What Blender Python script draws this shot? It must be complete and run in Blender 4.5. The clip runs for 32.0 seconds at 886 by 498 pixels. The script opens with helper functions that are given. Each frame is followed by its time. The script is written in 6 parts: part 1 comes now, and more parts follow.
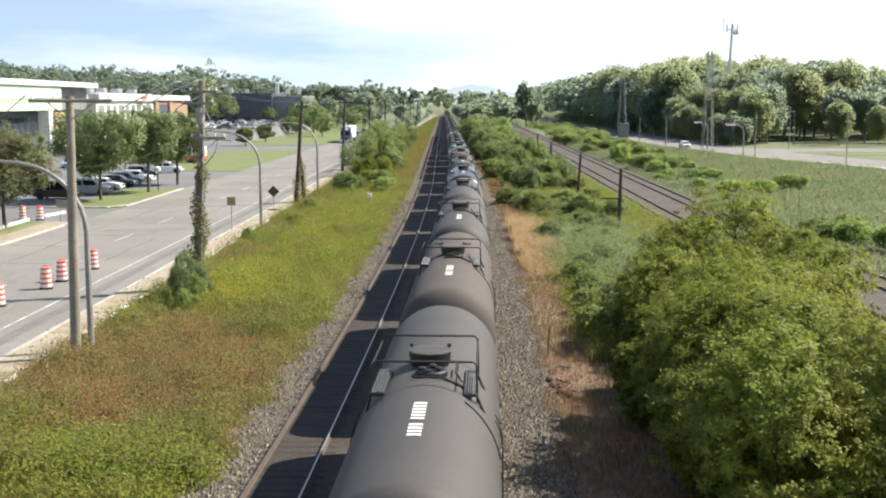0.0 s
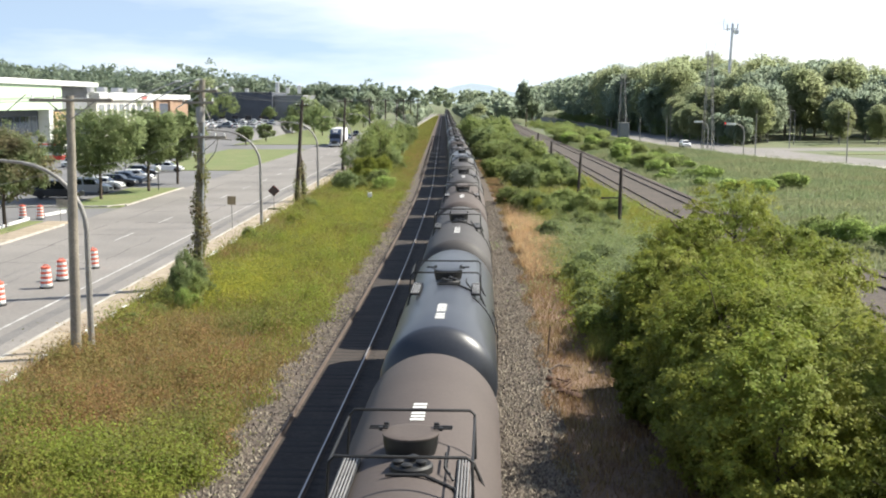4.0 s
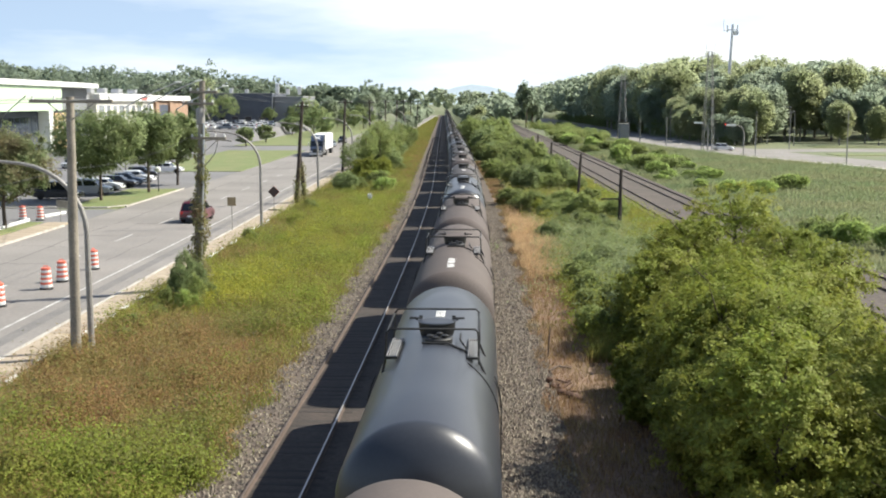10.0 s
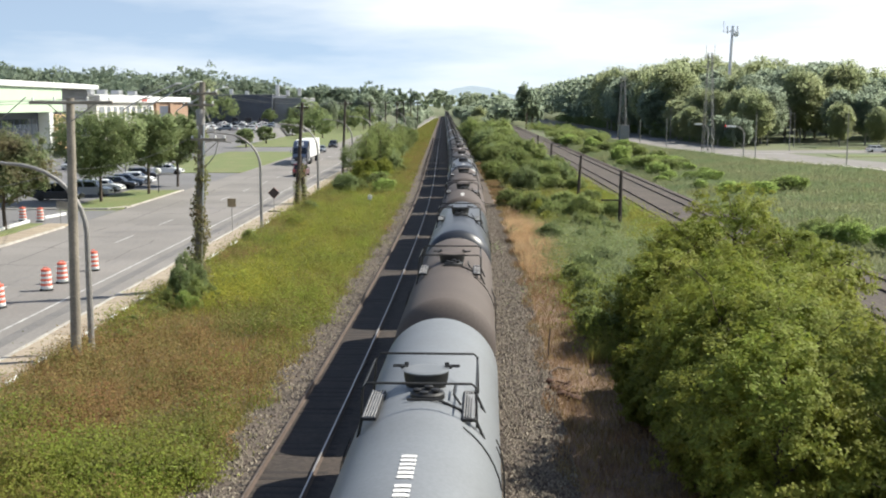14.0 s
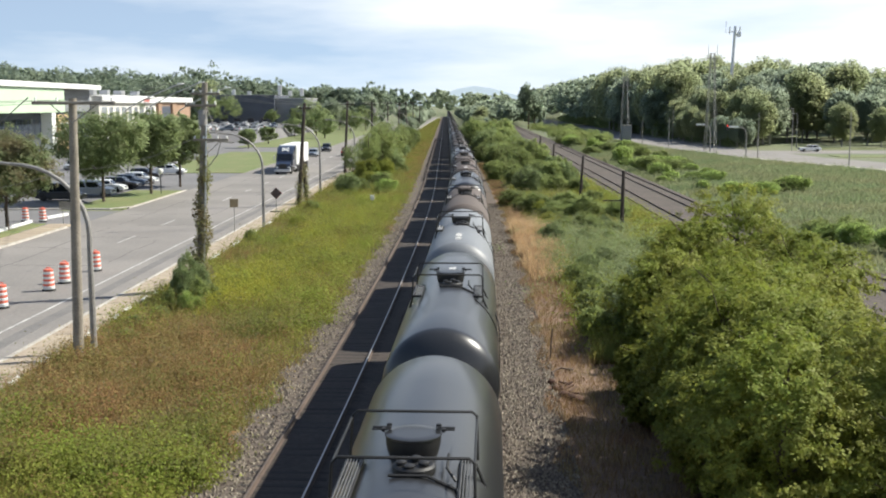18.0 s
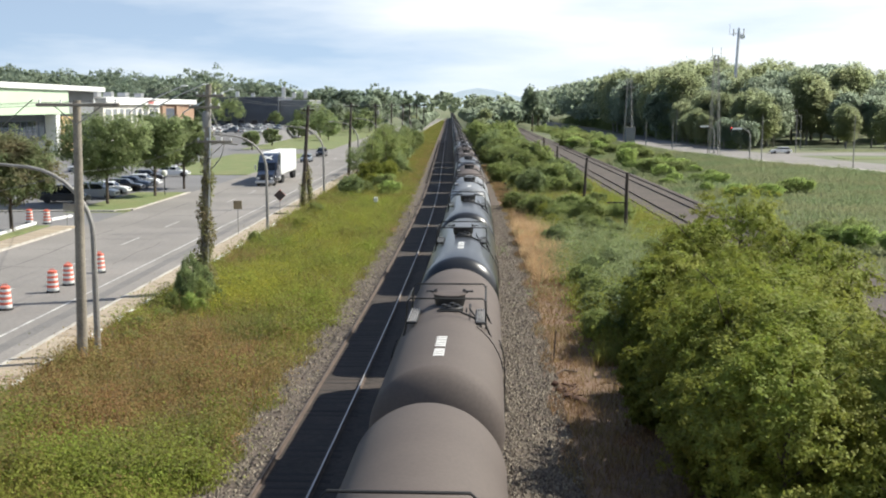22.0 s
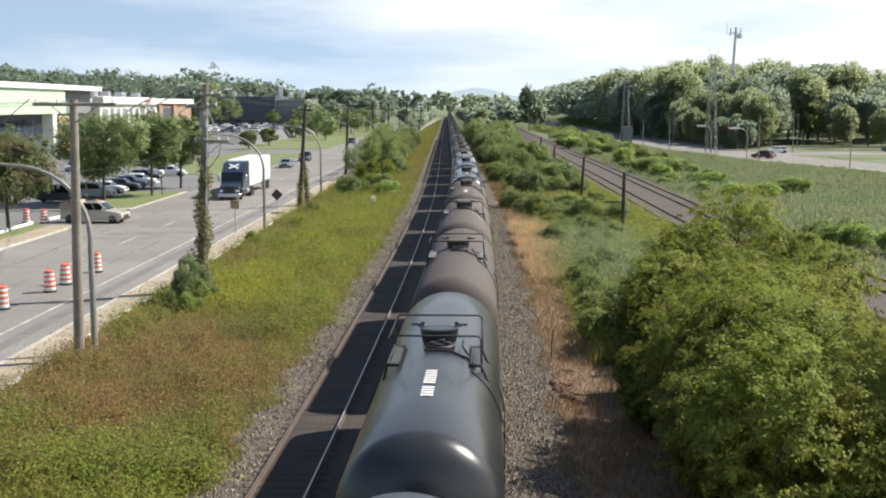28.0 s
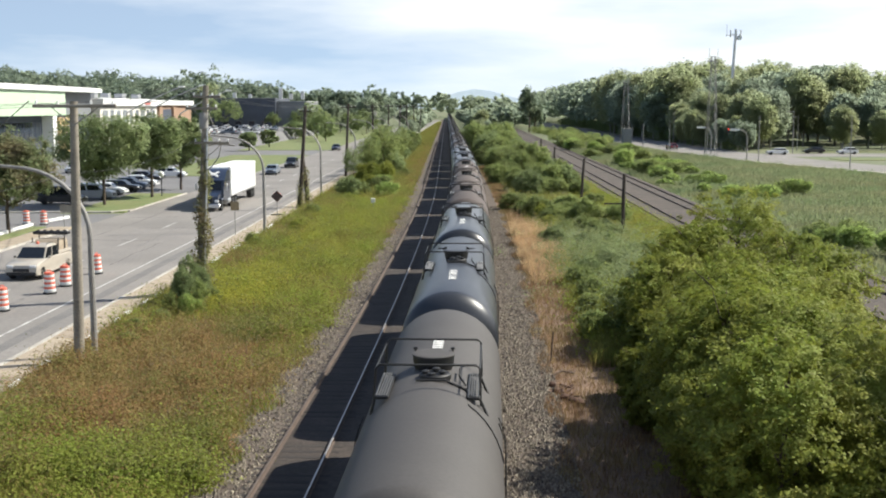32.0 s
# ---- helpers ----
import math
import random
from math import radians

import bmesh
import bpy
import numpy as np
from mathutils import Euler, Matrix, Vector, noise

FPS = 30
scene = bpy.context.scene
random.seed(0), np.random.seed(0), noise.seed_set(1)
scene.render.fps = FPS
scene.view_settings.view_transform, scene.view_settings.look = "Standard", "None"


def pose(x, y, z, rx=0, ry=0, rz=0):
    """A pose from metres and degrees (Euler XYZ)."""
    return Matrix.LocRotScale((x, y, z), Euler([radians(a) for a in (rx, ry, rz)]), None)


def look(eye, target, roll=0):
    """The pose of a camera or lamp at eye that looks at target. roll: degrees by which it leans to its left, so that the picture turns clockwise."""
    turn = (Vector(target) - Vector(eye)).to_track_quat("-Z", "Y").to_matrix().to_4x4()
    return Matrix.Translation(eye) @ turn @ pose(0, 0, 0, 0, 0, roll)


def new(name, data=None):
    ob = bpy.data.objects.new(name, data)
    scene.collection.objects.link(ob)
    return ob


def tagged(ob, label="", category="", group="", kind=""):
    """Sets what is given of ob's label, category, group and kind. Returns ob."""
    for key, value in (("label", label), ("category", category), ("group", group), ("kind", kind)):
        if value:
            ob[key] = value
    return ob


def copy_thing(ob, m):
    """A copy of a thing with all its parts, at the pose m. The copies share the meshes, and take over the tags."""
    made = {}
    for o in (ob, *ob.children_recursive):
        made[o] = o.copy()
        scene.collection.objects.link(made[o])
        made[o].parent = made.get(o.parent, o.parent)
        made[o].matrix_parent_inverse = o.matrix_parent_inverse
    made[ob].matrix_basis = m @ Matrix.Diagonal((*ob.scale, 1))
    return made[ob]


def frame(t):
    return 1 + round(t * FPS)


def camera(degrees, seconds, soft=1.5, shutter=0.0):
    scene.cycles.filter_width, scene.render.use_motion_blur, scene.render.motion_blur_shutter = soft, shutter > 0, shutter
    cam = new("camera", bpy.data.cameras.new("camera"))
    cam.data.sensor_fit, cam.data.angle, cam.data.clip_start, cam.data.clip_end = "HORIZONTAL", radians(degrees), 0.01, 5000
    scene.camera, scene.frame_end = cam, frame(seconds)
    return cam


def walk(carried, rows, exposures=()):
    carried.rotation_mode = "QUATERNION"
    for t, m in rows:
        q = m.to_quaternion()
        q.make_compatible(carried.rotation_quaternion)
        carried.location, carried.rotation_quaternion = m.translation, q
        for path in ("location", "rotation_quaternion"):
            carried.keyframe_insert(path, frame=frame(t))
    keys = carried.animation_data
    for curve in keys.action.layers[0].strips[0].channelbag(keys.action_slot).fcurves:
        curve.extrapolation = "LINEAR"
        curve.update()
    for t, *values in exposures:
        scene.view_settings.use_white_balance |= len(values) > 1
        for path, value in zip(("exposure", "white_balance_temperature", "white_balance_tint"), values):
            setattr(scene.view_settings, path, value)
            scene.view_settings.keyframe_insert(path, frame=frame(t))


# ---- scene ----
import itertools

# The camera stands on an overpass above the railway; world y runs along the road, x to the right.
H = 10.07
PIX = 0.02938  # degrees for one unit of sway
cam = camera(43.8, 32.0, soft=2.0)
SWAY = [
    (0, 0.0, 0.0), (0.5, -0.2, 1.5), (1, -0.2, 0.2), (1.5, -0.2, 0.6), (2, -0.4, 0.6), (2.5, -0.3, 0.8), (3, 0.5, 0.5), (3.5, 0.5, -1.5), (5.5, 0.2,
    -0.0), (6, 0.1, -0.8), (6.5, -0.0, -1.0), (7, 0.5, -0.1), (7.5, 0.4, -0.5), (8, 0.5, 0.4), (8.5, 0.7, 0.2), (9, 0.6, 1.4), (9.5, 0.6, 1.4), (10,
    0.5, 0.6), (10.5, 0.6, 1.6), (11, 0.8, 1.4), (11.5, 1.0, 1.7), (12, 1.1, 1.4), (12.5, 0.7, 2.0), (13, 1.1, 3.3), (13.5, 0.8, 3.0), (14, 0.6, 2.9),
    (14.5, 2.0, 3.1), (16.5, 2.0, -2.2), (17, 2.4, -0.0), (17.5, 4.3, 0.3), (18, 4.5, 3.5), (18.5, 4.4, 3.9), (19, 3.7, 1.4), (19.5, 4.2, 3.3), (20,
    4.6, 3.1), (20.5, 6.8, 3.1), (21, 7.6, 4.6), (21.5, 9.2, 6.2), (22, 10.9, 6.9), (22.5, 10.0, 6.5), (23, 9.3, 6.0), (23.5, 7.6, 2.4), (24, 7.5,
    5.2), (24.5, 9.0, 8.8), (25, 8.2, 11.8), (25.5, 8.1, 6.9), (27.5, 6.0, 7.1), (28, 5.9, 6.0), (28.5, 5.9, 5.8), (29, 5.7, 6.0), (29.5, 5.9, 6.0),
    (30, 5.9, 6.0), (30.5, 5.9, 6.0), (31, 5.9, 6.3), (31.5, 5.9, 6.3), (32, 5.9, 8.8),
]
walk(cam, [(t, pose(0, 0, H, 82.434 + v * PIX, 0, u * PIX)) for t, u, v in SWAY],
     [(0, 0.98, 6520, 7), (13, 0.89, 6520, 7), (14.2, 0.74, 6460, 7), (17, 0.71, 6430, 7), (32, 0.71, 6430, 7)])

# ---- light ----
SUN_EL, SUN_AZ = radians(44.5), radians(72)  # azimuth clockwise from +y
world = bpy.data.worlds.new("sky")
scene.world = world
world.use_nodes = True
wn, wl = world.node_tree.nodes, world.node_tree.links
wn.clear()
w_out = wn.new("ShaderNodeOutputWorld")
w_bg = wn.new("ShaderNodeBackground")
w_bg.inputs["Strength"].default_value = 0.066
w_sky = wn.new("ShaderNodeTexSky")
w_sky.sky_type, w_sky.sun_disc = "NISHITA", False
w_sky.sun_elevation, w_sky.sun_rotation = SUN_EL, SUN_AZ
w_sky.air_density, w_sky.dust_density, w_sky.ozone_density = 1.0, 0.4, 2.0
w_co = wn.new("ShaderNodeTexCoord")
w_map = wn.new("ShaderNodeMapping")
w_map.inputs["Scale"].default_value = (1.0, 1.0, 5.5)
w_noise = wn.new("ShaderNodeTexNoise")
w_noise.inputs["Scale"].default_value = 3.2
w_noise.inputs["Detail"].default_value = 7
w_noise.inputs["Roughness"].default_value = 0.52
w_sep = wn.new("ShaderNodeSeparateXYZ")
w_add = wn.new("ShaderNodeMath")
w_add.operation = "MULTIPLY_ADD"
w_add.inputs[1].default_value = 0.55
w_ramp = wn.new("ShaderNodeValToRGB")
w_ramp.color_ramp.elements[0].position, w_ramp.color_ramp.elements[1].position = 0.30, 0.72
w_ramp.color_ramp.elements[0].color = (0.2, 0.2, 0.2, 1)
w_mix = wn.new("ShaderNodeMix")
w_mix.data_type = "RGBA"
w_mix.inputs[7].default_value = (10.8, 10.9, 11.1, 1)
wl.new(w_co.outputs["Generated"], w_map.inputs["Vector"])
w_up = wn.new("ShaderNodeVectorMath")
w_up.operation = "ADD"
w_up.inputs[1].default_value = (0, 0, 0.16)
wl.new(w_co.outputs["Generated"], w_up.inputs[0])
wl.new(w_up.outputs[0], w_sky.inputs["Vector"])
wl.new(w_map.outputs[0], w_noise.inputs["Vector"])
wl.new(w_co.outputs["Generated"], w_sep.inputs[0])
wl.new(w_sep.outputs["X"], w_add.inputs[0])
wl.new(w_noise.outputs[0], w_add.inputs[2])
wl.new(w_add.outputs[0], w_ramp.inputs[0])
w_low = wn.new("ShaderNodeMapRange")
w_low.inputs[1].default_value, w_low.inputs[2].default_value = 0.12, 0.55
w_low.inputs[3].default_value, w_low.inputs[4].default_value = 1.0, 0.12
wl.new(w_sep.outputs["Z"], w_low.inputs[0])
w_mul = wn.new("ShaderNodeMath")
w_mul.operation = "MULTIPLY"
wl.new(w_ramp.outputs[0], w_mul.inputs[0])
wl.new(w_low.outputs[0], w_mul.inputs[1])
wl.new(w_mul.outputs[0], w_mix.inputs[0])
w_gain = wn.new("ShaderNodeVectorMath")
w_gain.operation = "SCALE"
w_gain.inputs["Scale"].default_value = 1.4
wl.new(w_sky.outputs[0], w_gain.inputs[0])
wl.new(w_gain.outputs[0], w_mix.inputs[6])
wl.new(w_mix.outputs[2], w_bg.inputs["Color"])
wl.new(w_bg.outputs[0], w_out.inputs["Surface"])
sun_dir = Vector((math.cos(SUN_EL) * math.sin(SUN_AZ), math.cos(SUN_EL) * math.cos(SUN_AZ), math.sin(SUN_EL)))
sun = new("sun", bpy.data.lights.new("sun", "SUN"))
sun.data.energy, sun.data.angle, sun.data.color = 5.0, radians(0.55), (1.0, 0.94, 0.84)
sun.matrix_world = look(sun_dir * 300, (0, 0, 0))


# ---- materials ----
def mat(name, color, rough=0.7, metal=0.0, vary=0.25, scale=3.0, fine=40.0, bump=0.15, second=None, mask=1.2, random_obj=0.0, island=0.0, translucent=0.0, coat=0.0, coords="Object"):
    """A surface of one base colour with broad stains (towards second), fine grain and relief."""
    m = bpy.data.materials.new(name)
    m.use_nodes = True
    n, l = m.node_tree.nodes, m.node_tree.links
    b = n["Principled BSDF"]
    b.inputs["Roughness"].default_value, b.inputs["Metallic"].default_value = rough, metal
    b.inputs["Coat Weight"].default_value = coat
    tc = n.new("ShaderNodeTexCoord")
    second = second or tuple(c * (1 - vary) for c in color)
    big = n.new("ShaderNodeTexNoise")
    big.inputs["Scale"].default_value, big.inputs["Detail"].default_value = scale, 5
    small = n.new("ShaderNodeTexNoise")
    small.inputs["Scale"].default_value, small.inputs["Detail"].default_value = fine, 3
    l.new(tc.outputs[coords], big.inputs["Vector"])
    l.new(tc.outputs[coords], small.inputs["Vector"])
    ramp = n.new("ShaderNodeMapRange")
    ramp.inputs[1].default_value, ramp.inputs[2].default_value = 0.5 - 0.2 / mask, 0.5 + 0.2 / mask
    l.new(big.outputs[0], ramp.inputs[0])
    mix = n.new("ShaderNodeMix")
    mix.data_type = "RGBA"
    mix.inputs[6].default_value, mix.inputs[7].default_value = (*color, 1), (*second, 1)
    l.new(ramp.outputs[0], mix.inputs[0])
    val = n.new("ShaderNodeMapRange")
    val.inputs[3].default_value, val.inputs[4].default_value = 1 - vary * 0.7, 1 + vary * 0.7
    val.inputs[1].default_value, val.inputs[2].default_value = 0.3, 0.7
    l.new(small.outputs[0], val.inputs[0])
    hsv = n.new("ShaderNodeHueSaturation")
    l.new(mix.outputs[2], hsv.inputs["Color"])
    last = val.outputs[0]
    for amount, kind in ((random_obj, 0), (island, 1)):
        if not amount:
            continue
        src = n.new("ShaderNodeNewGeometry").outputs["Random Per Island"] if kind else n.new("ShaderNodeObjectInfo").outputs["Random"]
        rr = n.new("ShaderNodeMapRange")
        rr.inputs[3].default_value, rr.inputs[4].default_value = 1 - amount, 1 + amount
        l.new(src, rr.inputs[0])
        mul = n.new("ShaderNodeMath")
        mul.operation = "MULTIPLY"
        l.new(rr.outputs[0], mul.inputs[0])
        l.new(last, mul.inputs[1])
        last = mul.outputs[0]
        hue = n.new("ShaderNodeMapRange")
        hue.inputs[3].default_value, hue.inputs[4].default_value = 0.5 - amount * 0.05, 0.5 + amount * 0.05
        l.new(src, hue.inputs[0])
        l.new(hue.outputs[0], hsv.inputs["Hue"])
    l.new(last, hsv.inputs["Value"])
    l.new(hsv.outputs[0], b.inputs["Base Color"])
    if bump:
        bm = n.new("ShaderNodeBump")
        bm.inputs["Strength"].default_value, bm.inputs["Distance"].default_value = bump, 0.02
        l.new(small.outputs[0], bm.inputs["Height"])
        l.new(bm.outputs[0], b.inputs["Normal"])
    if translucent:
        b.inputs["Specular IOR Level"].default_value = 0.2
        tr = n.new("ShaderNodeBsdfTranslucent")
        l.new(hsv.outputs[0], tr.inputs["Color"])
        ms = n.new("ShaderNodeMixShader")
        ms.inputs[0].default_value = translucent
        l.new(b.outputs[0], ms.inputs[1])
        l.new(tr.outputs[0], ms.inputs[2])
        l.new(ms.outputs[0], n["Material Output"].inputs["Surface"])
    return m


M = {}
M["field"] = mat("field grass", (0.115, 0.145, 0.07), 0.95, vary=0.35, scale=0.06, fine=1.6, bump=0.6, second=(0.15, 0.15, 0.08))
M["verge"] = mat("verge soil and grass", (0.13, 0.125, 0.062), 0.95, vary=0.4, scale=0.22, fine=5, bump=0.8, second=(0.135, 0.10, 0.06))
M["lawn"] = mat("mown lawn", (0.118, 0.158, 0.05), 0.95, vary=0.3, scale=0.25, fine=6, bump=0.5, second=(0.165, 0.17, 0.07))
M["asphalt"] = mat("worn grey asphalt", (0.226, 0.208, 0.191), 0.9, vary=0.16, scale=0.12, fine=5, bump=0.2, second=(0.182, 0.168, 0.154), mask=1.5)
M["patch"] = mat("dark asphalt patch", (0.135, 0.128, 0.122), 0.9, vary=0.25, scale=0.6, fine=8, bump=0.2, second=(0.17, 0.16, 0.15))
M["lot"] = mat("parking asphalt", (0.17, 0.165, 0.165), 0.9, vary=0.2, scale=0.1, fine=6, bump=0.2)
M["concrete"] = mat("pale concrete", (0.37, 0.305, 0.225), 0.9, vary=0.18, scale=0.5, fine=8, bump=0.25, second=(0.28, 0.23, 0.17), random_obj=0.08)
M["kerb"] = mat("kerb concrete", (0.46, 0.43, 0.38), 0.9, vary=0.2, scale=0.8, fine=9, bump=0.2, second=(0.32, 0.29, 0.25))
M["paint"] = mat("worn road paint", (0.52, 0.51, 0.48), 0.8, vary=0.3, scale=1.5, fine=12, bump=0.1, second=(0.28, 0.27, 0.26))
M["ballast"] = mat("crushed stone ballast", (0.108, 0.084, 0.065), 0.95, vary=0.5, scale=0.7, fine=9, bump=1.0, second=(0.08, 0.062, 0.048))
M["ballast_stones"] = mat("loose ballast stones", (0.20, 0.166, 0.132), 0.95, vary=0.25, scale=1, fine=20, bump=0.3, island=0.55)
M["ballast_far"] = mat("brown dusty ballast", (0.088, 0.07, 0.056), 0.95, vary=0.5, scale=0.35, fine=4, bump=1.0, second=(0.06, 0.048, 0.039))
# shade of the passing train is put into this dark colour
M["ballast_shaded"] = mat("dirty ballast darkened for shade", (0.038, 0.03, 0.025), 0.95, vary=0.4, scale=0.8, fine=8, bump=1.0, second=(0.055, 0.042, 0.034))
M["dirt"] = mat("dry brown dirt", (0.155, 0.098, 0.068), 0.95, vary=0.4, scale=0.6, fine=7, bump=0.9, second=(0.225, 0.153, 0.105))
# timber tone lowered further for the shade beside the train
M["sleeper"] = mat("creosoted timber darkened for shade", (0.034, 0.027, 0.023), 0.9, vary=0.25, scale=3, fine=25, bump=0.4, random_obj=0.25)
M["rail"] = mat("rusty rail steel", (0.115, 0.083, 0.066), 0.8, 0.1, vary=0.3, scale=2, fine=20)
M["railhead"] = mat("polished rail head", (0.44, 0.42, 0.40), 0.5, 0.85, vary=0.12, scale=3, fine=30, bump=0.02)
M["rust"] = mat("dark brown rust", (0.095, 0.048, 0.03), 0.9, vary=0.4, scale=3, fine=20, bump=0.4)
M["rail_worn"] = mat("dull worn rail head", (0.11, 0.085, 0.07), 0.75, 0.1, vary=0.25, scale=2, fine=18)
M["leaf_box"] = mat("yellow-green maple leaves", (0.23, 0.275, 0.052), 0.6, vary=0.2, scale=0.3, fine=3, bump=0, second=(0.275, 0.268, 0.055), mask=1.1, random_obj=0.1, island=0.24, translucent=0.45)
M["leaf_dark"] = mat("green leaves", (0.23, 0.29, 0.135), 0.6, vary=0.2, scale=0.3, fine=2, bump=0, second=(0.25, 0.29, 0.13), random_obj=0.14, island=0.25, translucent=0.7)
M["leaf_mid"] = mat("mid green leaves", (0.225, 0.28, 0.10), 0.6, vary=0.25, scale=0.2, fine=2, bump=0, second=(0.265, 0.29, 0.105), random_obj=0.2, island=0.28, translucent=0.6)
M["leaf_lush"] = mat("lush light green leaves", (0.31, 0.41, 0.13), 0.6, vary=0.2, scale=0.2, fine=2, bump=0, second=(0.34, 0.40, 0.13), random_obj=0.12, island=0.25, translucent=0.7)
# distant haze is put into these two leaf colours, paler and bluer
M["leaf_hazed"] = mat("woodland leaves", (0.325, 0.385, 0.295), 0.9, vary=0.1, scale=1.2, fine=4, bump=0, second=(0.345, 0.39, 0.275), random_obj=0.1, island=0.06, translucent=0.86, coords="Generated")
M["leaf_young_hazed"] = mat("light green leaves paled for haze", (0.36, 0.405, 0.24), 0.9, vary=0.1, scale=1.2, fine=4, bump=0, second=(0.38, 0.40, 0.225), random_obj=0.1, island=0.06, translucent=0.86, coords="Generated")
# bluish tone painted in for the hazy air before the hill
M["leaf_hill_hazed"] = mat("hill leaves with haze blue", (0.235, 0.29, 0.22), 0.9, vary=0.12, scale=0.05, fine=0.6, bump=0, second=(0.255, 0.30, 0.21), island=0.1, translucent=0.74)
# tree by the side street, its leaf colour lightened for haze
M["leaf_rust"] = mat("green leaves with rusty tips", (0.205, 0.26, 0.125), 0.65, vary=0.2, scale=0.5, fine=2, bump=0, second=(0.255, 0.215, 0.125), mask=1.6, island=0.22, translucent=0.68)
M["leaf_silver"] = mat("silver-green reed leaves", (0.27, 0.31, 0.165), 0.75, vary=0.25, scale=0.5, fine=3, bump=0, second=(0.23, 0.28, 0.11), island=0.28, translucent=0.5)
M["weed"] = mat("bright green weeds", (0.235, 0.295, 0.05), 0.8, vary=0.25, scale=0.3, fine=2, bump=0, second=(0.29, 0.29, 0.065), island=0.3, translucent=0.5)
M["field_blades"] = mat("dull field grass blades", (0.205, 0.26, 0.13), 0.85, vary=0.25, scale=0.1, fine=1.5, bump=0, second=(0.265, 0.265, 0.145), island=0.25, translucent=0.55)
M["leaf_vine"] = mat("brownish green creeper leaves", (0.25, 0.27, 0.115), 0.7, vary=0.25, scale=0.8, fine=4, bump=0, second=(0.25, 0.20, 0.115), mask=1.4, island=0.3, translucent=0.55)
M["weed_tall"] = mat("dark olive weeds", (0.185, 0.205, 0.06), 0.75, vary=0.25, scale=0.3, fine=2, bump=0, second=(0.22, 0.19, 0.065), island=0.3, translucent=0.5)
# haze before the car park is put into this lighter leaf tone
M["leaf_street"] = mat("street tree leaves", (0.27, 0.335, 0.165), 0.7, vary=0.2, scale=0.3, fine=2, bump=0, second=(0.29, 0.335, 0.155), random_obj=0.12, island=0.2, translucent=0.75)
M["weed_pale"] = mat("pale pinkish seed heads", (0.34, 0.295, 0.17), 0.8, vary=0.2, scale=0.3, fine=2, bump=0, second=(0.27, 0.28, 0.12), mask=1.4, island=0.25, translucent=0.5)
M["bark_pale"] = mat("pale grey bark", (0.36, 0.34, 0.30), 0.9, vary=0.3, scale=2, fine=12, bump=0.5)
M["bark"] = mat("grey-brown bark", (0.11, 0.085, 0.065), 0.95, vary=0.35, scale=4, fine=22, bump=0.8)
M["grass"] = mat("tall green grass", (0.205, 0.236, 0.055), 0.8, vary=0.3, scale=0.3, fine=1.5, bump=0, second=(0.285, 0.25, 0.075), mask=1.9, island=0.25, translucent=0.45)
M["grass_dry"] = mat("reddish dry grass", (0.32, 0.187, 0.09), 0.85, vary=0.25, scale=0.4, fine=2, bump=0, second=(0.27, 0.22, 0.085), mask=1.5, island=0.34, translucent=0.45)
M["straw"] = mat("straw coloured grass", (0.60, 0.45, 0.27), 0.85, vary=0.2, scale=0.4, fine=2, bump=0, second=(0.50, 0.33, 0.19), island=0.25, translucent=0.45)
M["weed_brown"] = mat("dry brown weeds", (0.30, 0.185, 0.11), 0.85, vary=0.2, scale=0.4, fine=2, bump=0, second=(0.25, 0.205, 0.09), island=0.34, translucent=0.4)
M["goldenrod"] = mat("yellow flowering weeds", (0.40, 0.375, 0.06), 0.8, vary=0.2, scale=0.5, fine=3, bump=0, second=(0.29, 0.32, 0.06), island=0.18, translucent=0.45)
M["pole_wood"] = mat("weathered pole timber", (0.27, 0.24, 0.195), 0.9, vary=0.3, scale=1.5, fine=18, bump=0.4)
M["pole_dark"] = mat("dark creosoted pole", (0.07, 0.055, 0.045), 0.9, vary=0.3, scale=1.5, fine=18, bump=0.4)
M["galv"] = mat("dull galvanised steel", (0.31, 0.295, 0.275), 0.6, 0.3, vary=0.2, scale=2, fine=15, bump=0.05)
M["alu"] = mat("brushed aluminium", (0.6, 0.6, 0.6), 0.42, 0.85, vary=0.1, scale=2, fine=20, bump=0.05)
M["black"] = mat("black painted steel", (0.022, 0.022, 0.024), 0.5, 0.0, vary=0.3, scale=3, fine=20, bump=0.1)
M["rubber"] = mat("black rubber", (0.02, 0.02, 0.02), 0.85, vary=0.2, scale=5, fine=30, bump=0.2)
M["white"] = mat("white enamel", (0.78, 0.78, 0.76), 0.5, vary=0.08, scale=1, fine=9, bump=0.05)
M["orange"] = mat("orange-red plastic", (0.74, 0.165, 0.10), 0.55, vary=0.12, scale=3, fine=20, bump=0.1)
M["glass"] = mat("dark tinted glass", (0.012, 0.014, 0.017), 0.08, 0.0, vary=0.1, scale=1, fine=4, bump=0, coat=0.3)
M["wire"] = mat("overhead cable", (0.05, 0.05, 0.05), 0.6, vary=0.1, scale=3, fine=10, bump=0)


